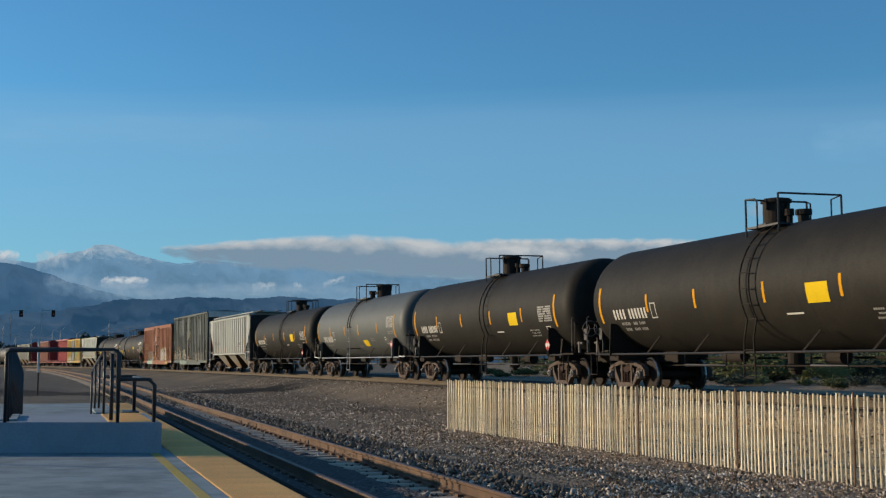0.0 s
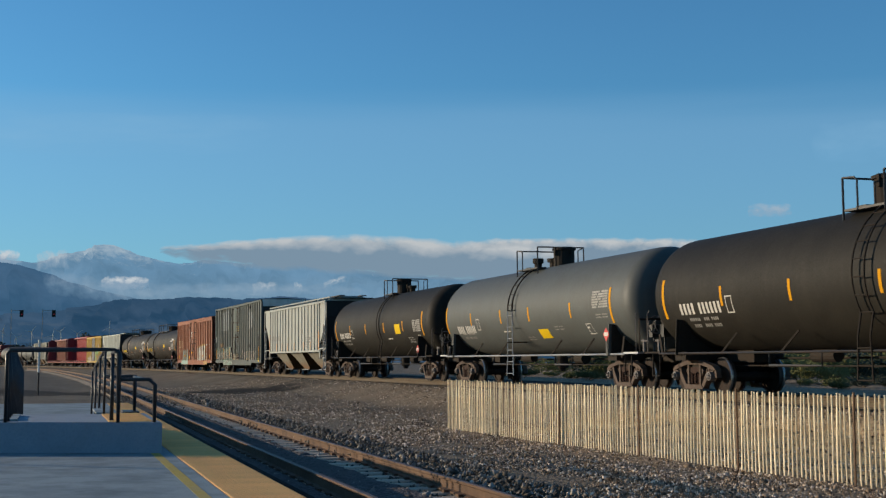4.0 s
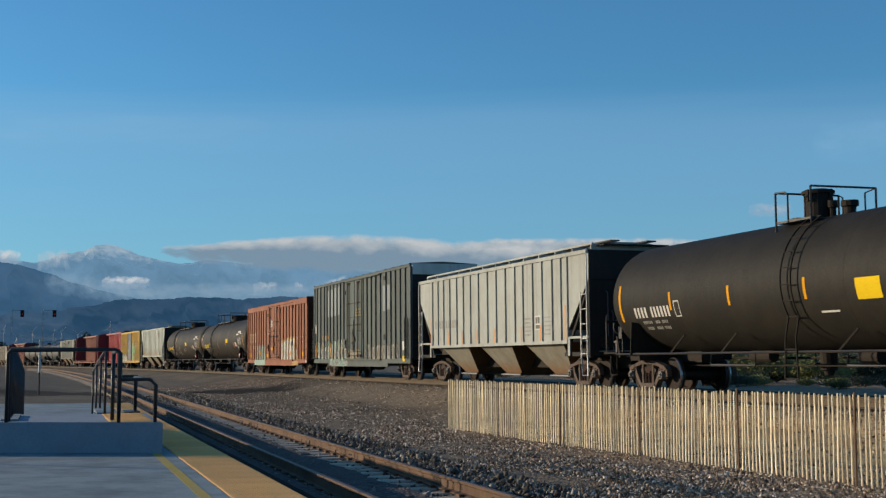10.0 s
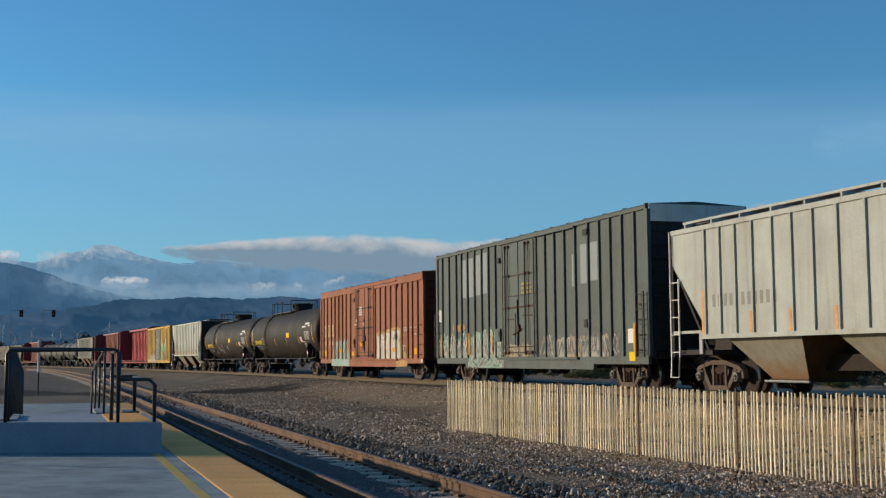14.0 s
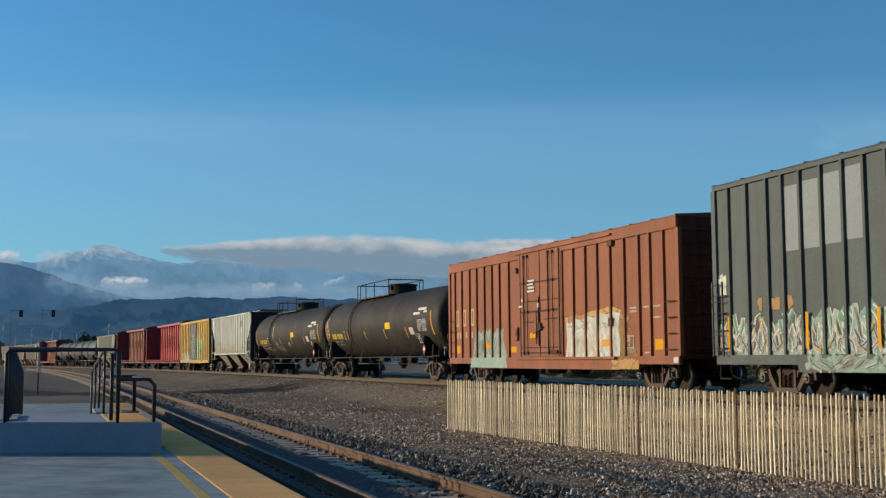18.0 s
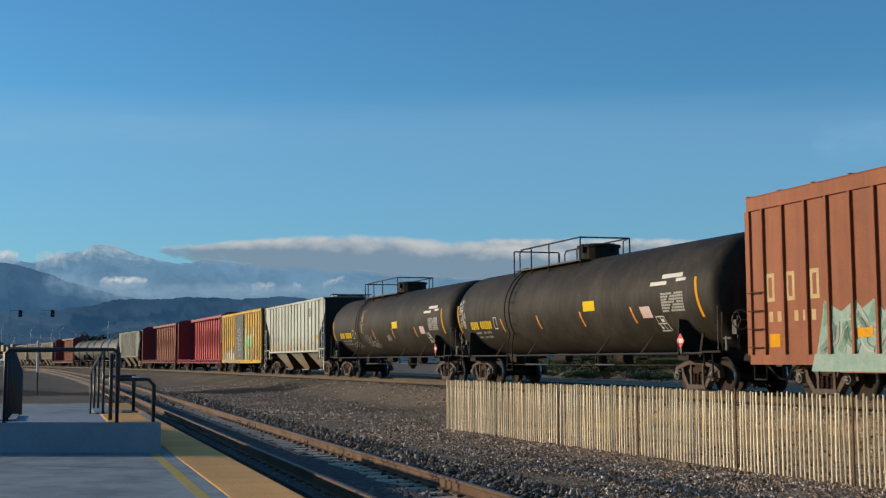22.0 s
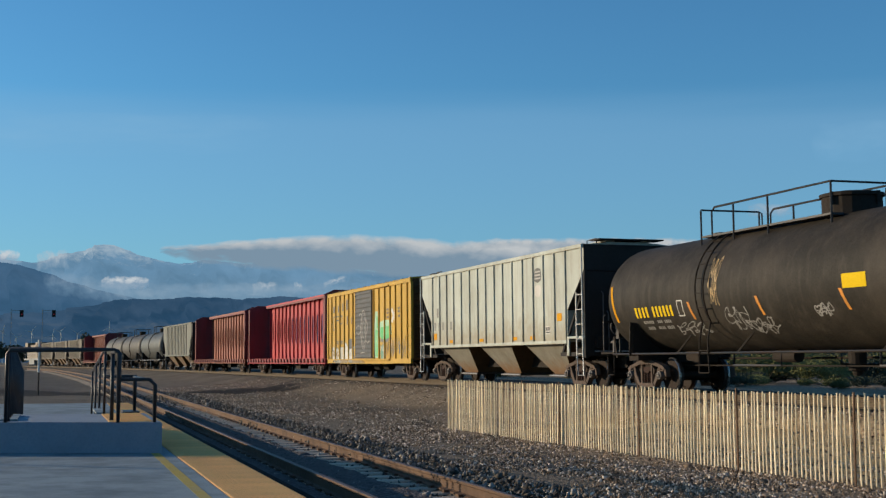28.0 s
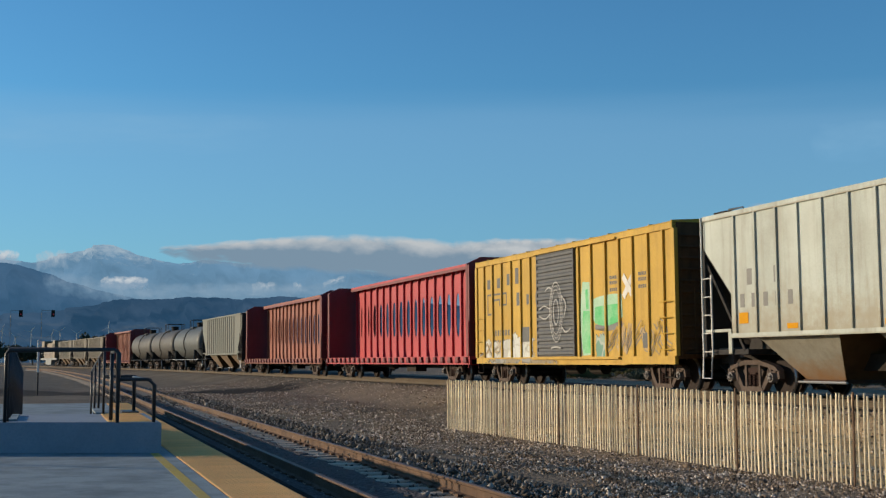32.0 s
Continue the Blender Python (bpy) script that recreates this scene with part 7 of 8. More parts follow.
    train.append((hopper_car("hopper_car", "pale grey covered hopper with three rusty bays", 8.4, 4.21, M["hopper_grey"], M["bay_grey"], ribs, 6.95, True, h5_marks, knee=(1.5, 1.84, 3.33)), -10.5, 6.95))
    # tall green boxcar
    ribs = [-8.45, -7.63, -6.77, -6.14, -5.44, -4.66, -3.9, -3.18, -2.47, 2.06, 2.82, 3.6, 4.42, 5.36, 6.12, 6.85, 7.61, 8.39]
    b6_marks = [("patch", "patch_pale", lambda bm: [side_sheet(bm, x0, x1, z0, z1, SIDE) for x0, x1, z0, z1 in ((-6.07, -5.51, 3.27, 4.72), (-5.37, -4.73, 3.27, 4.75), (-4.59, -3.97, 3.30, 4.80), (-3.83, -3.25, 3.33, 4.84), (4.12, 4.38, 3.15, 4.15), (4.75, 5.27, 3.2, 4.4), (5.45, 6.02, 3.25, 4.4))], "pale grey painted-out patches"),
                ("graffiti", "graffiti_dense", sheet(-9.1, -1.9, 0.98, 2.0), "teal, white and ochre spray-painted graffiti"),
                *piece(21, -9.0, -6.1, 1.0, 2.05, 8, "spray_white", ("spray_teal", "spray_dark", "spray_tan", "spray_jade"), 0.14, SIDE - 0.012),
                ("graffiti", "spray_jade", lambda bm: outline_sheet(bm, [(-5.6, 0.985), (-2.0, 0.985), (-2.1, 1.5), (-2.3, 1.95), (-2.7, 1.75), (-3.1, 2.1), (-3.5, 1.8), (-3.9, 2.0), (-4.4, 1.75), (-4.8, 1.95), (-5.2, 1.6), (-5.45, 1.8)], SIDE - 0.008), "jade green ground of spray paint"),
                *piece(22, -6.2, -2.05, 0.99, 2.12, 13, "spray_white", ("spray_jade", "spray_teal", "spray_jade", "spray_dark"), 0.14, SIDE - 0.012),
                *piece(23, -5.3, -1.7, 0.65, 1.0, 9, "decal_pale", ("spray_teal", "decal_mid", "spray_jade"), 0.13, SIDE - 0.060),
                *piece(25, -1.75, 1.2, 1.02, 1.5, 8, "decal_mid", ("spray_tan", "decal_grey"), 0.02, -1.588),
                *piece(26, 1.6, 7.3, 1.0, 1.75, 24, "decal_mid", ("spray_white", "spray_tan", "box_green", "decal_grey"), 0.035, SIDE - 0.012),
                *piece(27, -9.0, -2.1, 1.0, 1.7, 22, "decal_pale", ("spray_white", "spray_ochre", "box_green"), 0.04, SIDE - 0.024),
                ("patch", "graffiti_tan", lambda bm: [side_sheet(bm, a, b, 2.0, 2.36, SIDE - 0.005) for a, b in ((-7.5, -7.1), (-6.72, -6.36), (-6.05, -5.68))], "small worn tan squares"),
                ("graffiti", "graffiti_grey", sheet(1.5, 7.2, 0.98, 1.85), "pale spray-painted graffiti"),
                ("graffiti", "graffiti_white", sheet(-9.2, -8.6, 2.4, 3.1), "white scrawl"),
                ("graffiti", "graffiti_dense", sheet(-5.35, -1.5, 0.61, 1.03, SIDE - 0.056), "spray paint on the sill"),
                ("graffiti", "graffiti_grey", sheet(-1.75, 1.25, 1.0, 1.55, -1.586), "pale spray paint on the door"),
                ("reflector", "reflect_orange", lambda bm: [side_sheet(bm, x - 0.05, x + 0.05, 1.1, 1.9, -1.60) for x in (-8.5, -5.25, -2.8, 8.35)], "orange reflective stripes"),
                ("sign", "decal_yellow", lambda bm: side_sheet(bm, 8.0, 8.35, 0.85, 1.1, SIDE - 0.052), "yellow label"),
                ("label", "decal_white", lambda bm: side_sheet(bm, 7.85, 8.3, 1.35, 1.75, SIDE - 0.006), "white square label"),
                ("stencil", "decal_dim", lambda bm: [glyph_row(bm, lambda b, p, q, r, s: side_sheet(b, p, q, r, s, -1.585), 0.05, 0.95, 3.12 + 0.15 * k, 3.21 + 0.15 * k, 9, k, 0.3) for k in range(3)], "small yellow stencilled bars on the door"),
                ("end_band", "white_paint", lambda bm: block(bm, 9.125, 9.20, -1.5, 1.5, 4.66, 5.14), "white band across the end's top")]
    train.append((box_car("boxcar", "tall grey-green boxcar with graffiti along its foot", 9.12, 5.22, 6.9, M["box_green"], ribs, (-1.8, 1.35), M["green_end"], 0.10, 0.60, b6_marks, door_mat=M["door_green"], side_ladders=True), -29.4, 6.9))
    # brown boxcar
    ribs = [-8.55, -7.75, -6.87, -6.08, -5.26, -4.47, -3.71, -2.81, 2.63, 3.5, 4.33, 5.21, 6.1, 6.99, 7.64, 8.41]
    b7_marks = [("graffiti", "graffiti_tan", sheet(1.7, 6.7, 0.98, 2.55), "tan spray paint"),
                ("graffiti", "graffiti_wash", sheet(1.95, 5.7, 0.98, 2.2, SIDE - 0.0135), "white spray-painted graffiti"),
                
                ("graffiti", "spray_teal", lambda bm: outline_sheet(bm, [(-6.62, 0.985), (-3.1, 0.985), (-3.3, 1.35), (-3.45, 1.6), (-3.4, 2.02), (-3.75, 1.92), (-4.05, 2.05), (-4.3, 1.82), (-4.62, 2.08), (-5.0, 1.9), (-5.25, 2.1), (-5.7, 1.86), (-6.3, 2.12), (-6.42, 1.6)], SIDE - 0.002), "solid teal ground of spray paint"),
                ("graffiti", "spray_jade", lambda bm: [outline_sheet(bm, q, SIDE - 0.009) for q in ([(-6.36, 1.55), (-5.95, 1.75), (-6.28, 2.10)], [(-5.5, 1.6), (-5.0, 1.62), (-5.25, 2.06)], [(-4.9, 1.55), (-4.35, 1.7), (-4.64, 2.05)], [(-4.2, 1.45), (-3.8, 1.55), (-4.05, 2.02)], [(-3.7, 1.5), (-3.48, 1.55), (-3.42, 1.98)])], "dark green tips of the graffiti"),
                ("graffiti", "spray_teal", lambda bm: outline_sheet(bm, [(-6.75, 0.62), (-2.95, 0.62), (-3.12, 0.985), (-6.62, 0.985)], SIDE - 0.054), "teal paint over the sill"),
                *piece(31, -6.35, -3.4, 1.0, 1.95, 5, "decal_pale", ("spray_jade", "spray_teal", "spray_teal"), 0.24, SIDE - 0.014),
                ("graffiti", "spray_ochre", lambda bm: ribbon(bm, flow([(1.95, 2.12), (2.6, 2.17), (3.2, 2.16), (3.9, 2.25), (4.6, 2.29), (5.2, 2.34), (5.85, 2.22)]), 0.17, SIDE - 0.0095), "ochre rim above the white paint"),
                ("graffiti", "spray_chalk", lambda bm: outline_sheet(bm, [(1.95, 0.985), (5.7, 0.985), (5.75, 1.4), (5.6, 1.75), (5.75, 2.2), (5.3, 2.28), (4.9, 2.2), (4.4, 2.26), (4.0, 2.14), (3.6, 2.2), (3.1, 2.08), (2.7, 2.15), (2.3, 2.0), (2.0, 2.08), (2.08, 1.5)], SIDE - 0.011), "solid pale ground of spray paint"),
                ("graffiti", "spray_tan", lambda bm: outline_sheet(bm, [(5.7, 0.985), (6.75, 0.985), (6.6, 1.3), (6.35, 1.2), (6.1, 1.9), (5.75, 2.1)], SIDE - 0.010), "tan overspray beside the white paint"),
                ("graffiti", "graffiti_tan", lambda bm: outline_sheet(bm, [(5.0, 0.62), (7.2, 0.62), (7.0, 0.98), (5.2, 0.98)], SIDE - 0.055), "tan overspray on the sill"),
                *piece(32, 2.3, 5.4, 1.0, 2.0, 8, "decal_pale", ("spray_white", "spray_chalk", "spray_chalk"), 0.17, SIDE - 0.020, line="spray_tan"),
                
                ("stencil", "spray_tan", lambda bm: [side_sheet(bm, x + a, x + b, 2.18 + c, 2.18 + d, SIDE) for x in (-8.50, -7.70, -6.78) for a, b, c, d in ((0, 0.09, 0, 0.64), (0.24, 0.33, 0, 0.64), (0.09, 0.24, 0, 0.09), (0.09, 0.24, 0.55, 0.64))], "three tall faded hollow bars in place of letters"),
                ("stencil", "spray_tan", flat_row(-8.5, -6.5, 1.72, 1.95, 6, 3, 0.55, skip=(2,)), "faded small bars"),
                ("sign", "reflect_orange", lambda bm: [side_sheet(bm, x, x + w, 1.15, 1.15 + h, SIDE - 0.006) for x, w, h in ((-8.4, 0.42, 0.3), (-2.66, 0.5, 0.2), (7.83, 0.44, 0.28))] + [side_sheet(bm, x, x + 0.5, z, z + 0.19, y) for x, z, y in ((-5.15, 1.32, SIDE - 0.02), (4.6, 1.28, SIDE - 0.024), (-0.75, 1.6, -1.63))], "orange reflective sheets"),
                ("sign", "decal_white", lambda bm: [*[side_sheet(bm, -0.95 + 0.06 * (k % 2), -0.36 - 0.08 * (k == 2), 3.14 + 0.115 * k, 3.2 + 0.115 * k, -1.625) for k in range(4)], side_sheet(bm, -1.5, -1.36, 2.84, 2.95, -1.625), side_sheet(bm, -1.72, -1.38, 2.66, 2.72, -1.625), side_sheet(bm, -0.1, 0.06, 2.6, 2.75, -1.625), side_sheet(bm, 8.9, 9.14, 0.8, 0.94, SIDE - 0.054)], "white labels"),
                ("stencil", "decal_pale", lambda bm: [side_sheet(bm, 6.1 + a, 6.1 + b, 1.2 + c, 1.2 + d, SIDE - 0.014) for a, b, c, d in ((0, 0.5, 0, 0.03), (0, 0.5, 0.33, 0.36), (0, 0.03, 0, 0.36), (0.47, 0.5, 0, 0.36), (0.235, 0.265, 0, 0.36), (0.07, 0.2, 0.2, 0.24))] + [glyph_row(bm, lambda b, p, q, r, s: side_sheet(b, p, q, r, s, SIDE), x, x + 0.4, z, z + 0.05, 6, int(z * 10), 0.35) for x, z in ((6.35, 2.3), (6.35, 2.2), (7.15, 2.3), (7.75, 2.3), (7.75, 2.0), (7.2, 1.05))], "small white stencilled bars")]
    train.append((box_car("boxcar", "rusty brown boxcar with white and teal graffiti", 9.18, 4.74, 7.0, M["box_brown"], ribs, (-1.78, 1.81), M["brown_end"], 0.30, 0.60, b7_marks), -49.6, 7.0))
    # two long black tank cars
    lb = [-9.5, -4.92, -1.61, 1.79, 5.18, 8.8]
    long = dict(plat=(-5.1, 0.56), dome=(0.1, 0.66, 0.46), second=(), ladder_x=-3.92, ladder_foot=0.55, knuckle=3.6)
    for c, seed in ((-70.2, 90), (-90.42, 120)):
        extra = [("sign", "decal_white", [(7.0, 8.1, 3.03, 3.14), (6.4, 7.3, 2.86, 2.96), (7.8, 8.3, 2.92, 3.0)], "white pasted labels"),
                 ("sign", "sheet_pink", [(5.72, 6.3, 2.02, 2.33, 0.007, 0.3)], "pinkish white sheet")]
        if c < -80:
            items = []
            for k, (xa, xb, za, zb) in enumerate(((-6.0, -4.1, 1.50, 1.85), (-3.2, -1.9, 1.58, 2.15), (-2.3, -1.0, 1.48, 1.85), (0.55, 1.25, 1.80, 2.08))):
                items += [(x - 0.014, x + 0.014, z - 0.012, z + 0.012, 0.007) for x, z in curls(200 + k, xa, xb, za, zb)]
            extra.append(("graffiti", "decal_grey", items, "pale graffiti lines"))
            extra.append(("graffiti", "spray_tan", [(x - 0.013, x + 0.013, z - 0.012, z + 0.012) for x, z in curls(403, -3.75, -3.2, 2.2, 3.4, 420)], "rusty tan scrawl"))
        else:
            items = []
            for k, (xa, xb, za, zb) in enumerate(((-9.4, -8.8, 2.6, 3.2), (-9.2, -8.5, 2.1, 2.7))):
                items += [(x - 0.011, x + 0.011, z - 0.011, z + 0.011, 0.007) for x, z in curls(300 + k, xa, xb, za, zb, 220)]
            extra.append(("graffiti", "decal_white", items, "white graffiti lines"))
        if c < -80:
            lb = [-9.22, -4.78, -1.58, 1.65, 5.0, 8.7]
        train.append((tank_car("tank_car", "long black tank car with a railed top walkway", 9.85, 8.0, M["tank_black_old"], marks=tank_marks("decal_yellow", lb, seed, 2.49 if c > -80 else 2.15, (7.0, 8.2), (-8.11, -5.9) if c > -80 else (-7.85, -5.62), slant=0.35, plac_z=(2.34, 2.64), short_z=(1.9, 2.35), fx=6.50, worn=True) + extra, **long), c, 8.0))
    # cream hopper
    ribs = [-6.62, -5.70, -4.82, -3.97, -3.06, -2.12, -1.22, -0.38, 0.5, 1.34, 2.25, 3.2, 4.13, 5.0, 5.89, 6.76]
    h10_marks = [("stencil", "decal_mid", lambda bm: (flat_row(-6.3, -4.6, 2.62, 3.0, 3, 1, 0.62, skip=(1,))(bm), flat_row(-6.6, -4.1, 2.1, 2.42, 5, 2, 0.62)(bm)), "faded grey bars for the car's mark and number"),
                 ("sign", "reflect_orange", lambda bm: [side_sheet(bm, x, x + 0.42, 1.56, 1.68, SIDE - 0.006) for x in (-4.5, -1.1, 2.2, 3.8)] + [side_sheet(bm, -6.5, -6.1, 1.72, 1.98, SIDE - 0.006), side_sheet(bm, 6.05, 6.42, 2.12, 2.36, SIDE - 0.006)], "orange reflective sheets"),
                 ("sign", "decal_dark", lambda bm: outline_sheet(bm, [(4.24, 3.50), (4.50, 3.42), (4.76, 3.50), (4.80, 3.70), (4.74, 3.88), (4.50, 3.93), (4.26, 3.88), (4.20, 3.70)], SIDE - 0.004), "dark shield-shaped plain mark"),
                 ("sign", "decal_pale", lambda bm: [side_sheet(bm, 4.27, 4.73, 3.55 + 0.11 * k, 3.60 + 0.11 * k, SIDE - 0.006) for k in range(3)], "pale bands on the shield"),
                 ("label", "decal_white", lambda bm: side_sheet(bm, 5.12, 5.48, 1.72, 1.98, SIDE - 0.002), "white test-date panel"),
                 ("stencil", "decal_dark", lambda bm: [side_sheet(bm, 5.12 + a, 5.12 + b, 1.72 + c, 1.72 + d, SIDE - 0.006) for a, b, c, d in ((0.03, 0.16, 0.11, 0.23), (0.2, 0.33, 0.11, 0.23), (0.03, 0.33, 0.03, 0.08))], "dark cells of the test-date panel"),
                 ("patch", "decal_white", lambda bm: blob(bm, 4.28, 4.78, 2.95, 3.36, SIDE, 4, rough=0.15), "white painted patch")]
    train.append((hopper_car("hopper_car", "cream covered hopper with streaked sides", 8.1, 4.40, M["hopper_cream"], M["bay_grey"], ribs, 6.75, False, h10_marks, knee=(1.25, 2.45, 3.62)), -109.6, 6.7))
    # yellow boxcar
    ribs = [-6.87, -6.0, -5.1, -4.18, -3.29, -2.44, 1.44, 2.33, 3.3, 4.18, 5.03, 5.94, 6.81]
    y11_marks = [("graffiti", "decal_mid", lambda bm: [ribbon(bm, flow([(1.5, 1.0), (1.55, 2.3)]), 0.16, SIDE - 0.006), ribbon(bm, flow([(2.5, 1.85), (3.4, 1.82), (4.3, 1.9)]), 0.2, SIDE - 0.006)], "grey shadow of the green graffiti"),
                 ("graffiti", "spray_mint", lambda bm: ribbon(bm, flow([(1.93, 1.02), (1.9, 2.2), (1.97, 3.22)]), 0.80, SIDE - 0.010), "pale green tall graffiti"),
                 ("graffiti", "spray_mint", lambda bm: [ribbon(bm, flow([(2.42, 2.36), (3.3, 2.34), (4.3, 2.42)]), 0.86, SIDE - 0.010)], "pale green ground of the graffiti"),
                 ("graffiti", "spray_green", lambda bm: [ribbon(bm, flow([(1.93, 1.08), (1.92, 1.6), (1.95, 2.35)]), 0.64, SIDE - 0.013), ribbon(bm, flow([(2.5, 2.20), (3.3, 2.17), (4.2, 2.24)]), 0.60, SIDE - 0.013), ribbon(bm, flow([(2.0, 2.4), (1.96, 3.0)]), 0.2, SIDE - 0.013)], "green fading into white spray paint"),
                 ("graffiti", "graffiti_teal", sheet(2.45, 3.4, 0.98, 1.8), "pale teal graffiti"),
                 *piece(41, 3.4, 7.0, 1.05, 2.0, 7, "decal_mid", ("spray_tan", "box_yellow", "box_yellow"), 0.22, SIDE - 0.010, line="decal_dark"),
                 *piece(42, -7.3, -5.0, 1.02, 1.6, 4, "spray_tan", ("decal_mid", "decal_pale"), 0.06, SIDE - 0.012),
                 ("graffiti", "graffiti_white", sheet(-7.5, -1.8, 0.98, 1.75), "white painted patches"),
                 ("graffiti", "graffiti_white", sheet(-4.15, -3.3, 0.98, 2.0, SIDE - 0.012), "white painted patch"),
                 ("graffiti", "graffiti_grey", sheet(-7.6, 1.0, 0.77, 0.99, SIDE - 0.056), "pale smears on the sill"),
                 ("graffiti", "decal_pale", lambda bm: [ribbon(bm, [(-0.15 + rx * math.cos(q * 0.2618 + 0.2), 2.4 + rz * math.sin(q * 0.2618 + 0.2)) for q in range(25)], w, -1.640) for rx, rz, w in ((0.50, 0.95, 0.04), (0.36, 0.70, 0.03), (0.2, 0.40, 0.05), (0.43, 0.83, 0.025))] + [ribbon(bm, flow(c), 0.05, -1.642) for c in ([(-1.55, 2.5), (-1.1, 2.62), (-0.6, 2.5)], [(-1.5, 2.3), (-1.0, 2.2), (-0.6, 2.35)], [(0.3, 2.9), (0.62, 2.6), (0.45, 2.2)], [(0.3, 1.9), (0.6, 1.75), (0.95, 1.85)], [(-1.0, 3.1), (-0.7, 3.2), (-0.5, 3.15)], [(-0.6, 1.25), (-0.2, 1.3), (0.2, 1.25)])], "pale oval graffiti on the door"),
                 ("stencil", "decal_dark", lambda bm: [side_sheet(bm, x, x + 0.30, z, z + h, SIDE) for x, z, h in ((-6.6, 3.45, 0.35), (-5.6, 3.45, 0.35), (-4.65, 3.5, 0.4), (-3.85, 3.5, 0.55), (-3.75, 2.75, 0.45), (-2.85, 2.75, 0.35), (-2.05, 2.75, 0.35))], "dark bars in place of the lettering"),
                 ("emblem", "decal_dark", lambda bm: [side_sheet(bm, a, b, c, d, SIDE - 0.001) for a, b, c, d in ((-6.5, -4.7, 3.2, 3.27), (-6.6, -6.53, 2.5, 3.27), (-6.6, -6.0, 2.5, 2.57), (-6.0, -5.93, 2.5, 3.05), (-5.95, -5.4, 3.0, 3.07), (-5.4, -5.33, 2.8, 3.07), (-5.4, -4.7, 2.8, 2.87), (-4.75, -4.68, 2.8, 3.27))], "angular outline emblem"),
                 ("stencil", "decal_dark", lambda bm: (flat_row(-5.9, -4.4, 1.75, 1.95, 6, 5, 0.4)(bm), flat_row(-6.0, -4.3, 1.4, 1.6, 6, 6, 0.4)(bm), side_sheet(bm, -3.3, -2.6, 1.5, 2.0, SIDE - 0.008), [flat_row(x, x + 0.6, z, z + 0.1, 5, 7, 0.3)(bm) for x in (3.5, 5.3) for z in (2.85, 3.05, 3.2)]), "dark stencilled bars"),
                 ("emblem", "white_paint", lambda bm: [strut(bm, (4.4, 2.65), (5.0, 3.25), 0.2, SIDE - 0.012, SIDE - 0.006), strut(bm, (4.4, 3.25), (5.0, 2.65), 0.2, SIDE - 0.018, SIDE - 0.012)], "white crossed-bars emblem"),
                 ("label", "decal_dark", lambda bm: side_sheet(bm, 5.55, 6.0, 1.2, 1.6, SIDE - 0.02), "dark label")]
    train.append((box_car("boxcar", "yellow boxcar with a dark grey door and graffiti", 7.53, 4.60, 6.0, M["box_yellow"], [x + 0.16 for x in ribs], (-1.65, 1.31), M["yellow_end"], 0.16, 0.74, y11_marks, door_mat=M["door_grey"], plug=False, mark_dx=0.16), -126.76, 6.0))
    train.append((beam_car("centre_beam_flatcar", "empty bright red centre-beam flatcar", M["red"], M["dark_red"], 11.4), -146.7, 8.2))
    train.append((beam_car("centre_beam_flatcar", "empty orange-red centre-beam flatcar, sooty", M["orange_red"], M["dark_red"], 11.4), -170.8, 8.2))
    ribs = [-6.0 + 0.9 * i for i in range(14)]
    train.append((hopper_car("hopper_car", "off-white covered hopper with rusty bays", 8.7, 4.45, M["hopper_white"], M["hopper_bay"], ribs, 7.0, False, (), simple=True), -192.2, 7.0))
    for c, mat in ((-210.6, "tank_grey"), (-225.7, "tank_silver"), (-240.8, "tank_silver")):
        train.append((tank_car("tank_car", "small dusty grey tank car", 7.1, 5.3, M[mat], plat=(-0.9, 0.8), dome=(0, 0.36, 0.42), second=(), ladder_x=0.3, ladder_foot=1.0, marks=(), spin=False, simple=True), c, 5.3))
    train.append((beam_car("centre_beam_flatcar", "empty brown-orange centre-beam flatcar", M["orange_red"], M["dark_red"], spin=False), -260.0, 8.2))
    for c in (-281.1, -298.3, -315.5):
        train.append((hopper_car("hopper_car", "tan covered hopper, dusty", 8.1, 4.35, M["hopper_tan"], M["hopper_bay"], [-5.8 + 0.9 * i for i in range(13)], 6.5, False, (), spin=False, simple=True), c, 6.5))
    train.append((locomotive(), -336.6, 7.0))
    return train


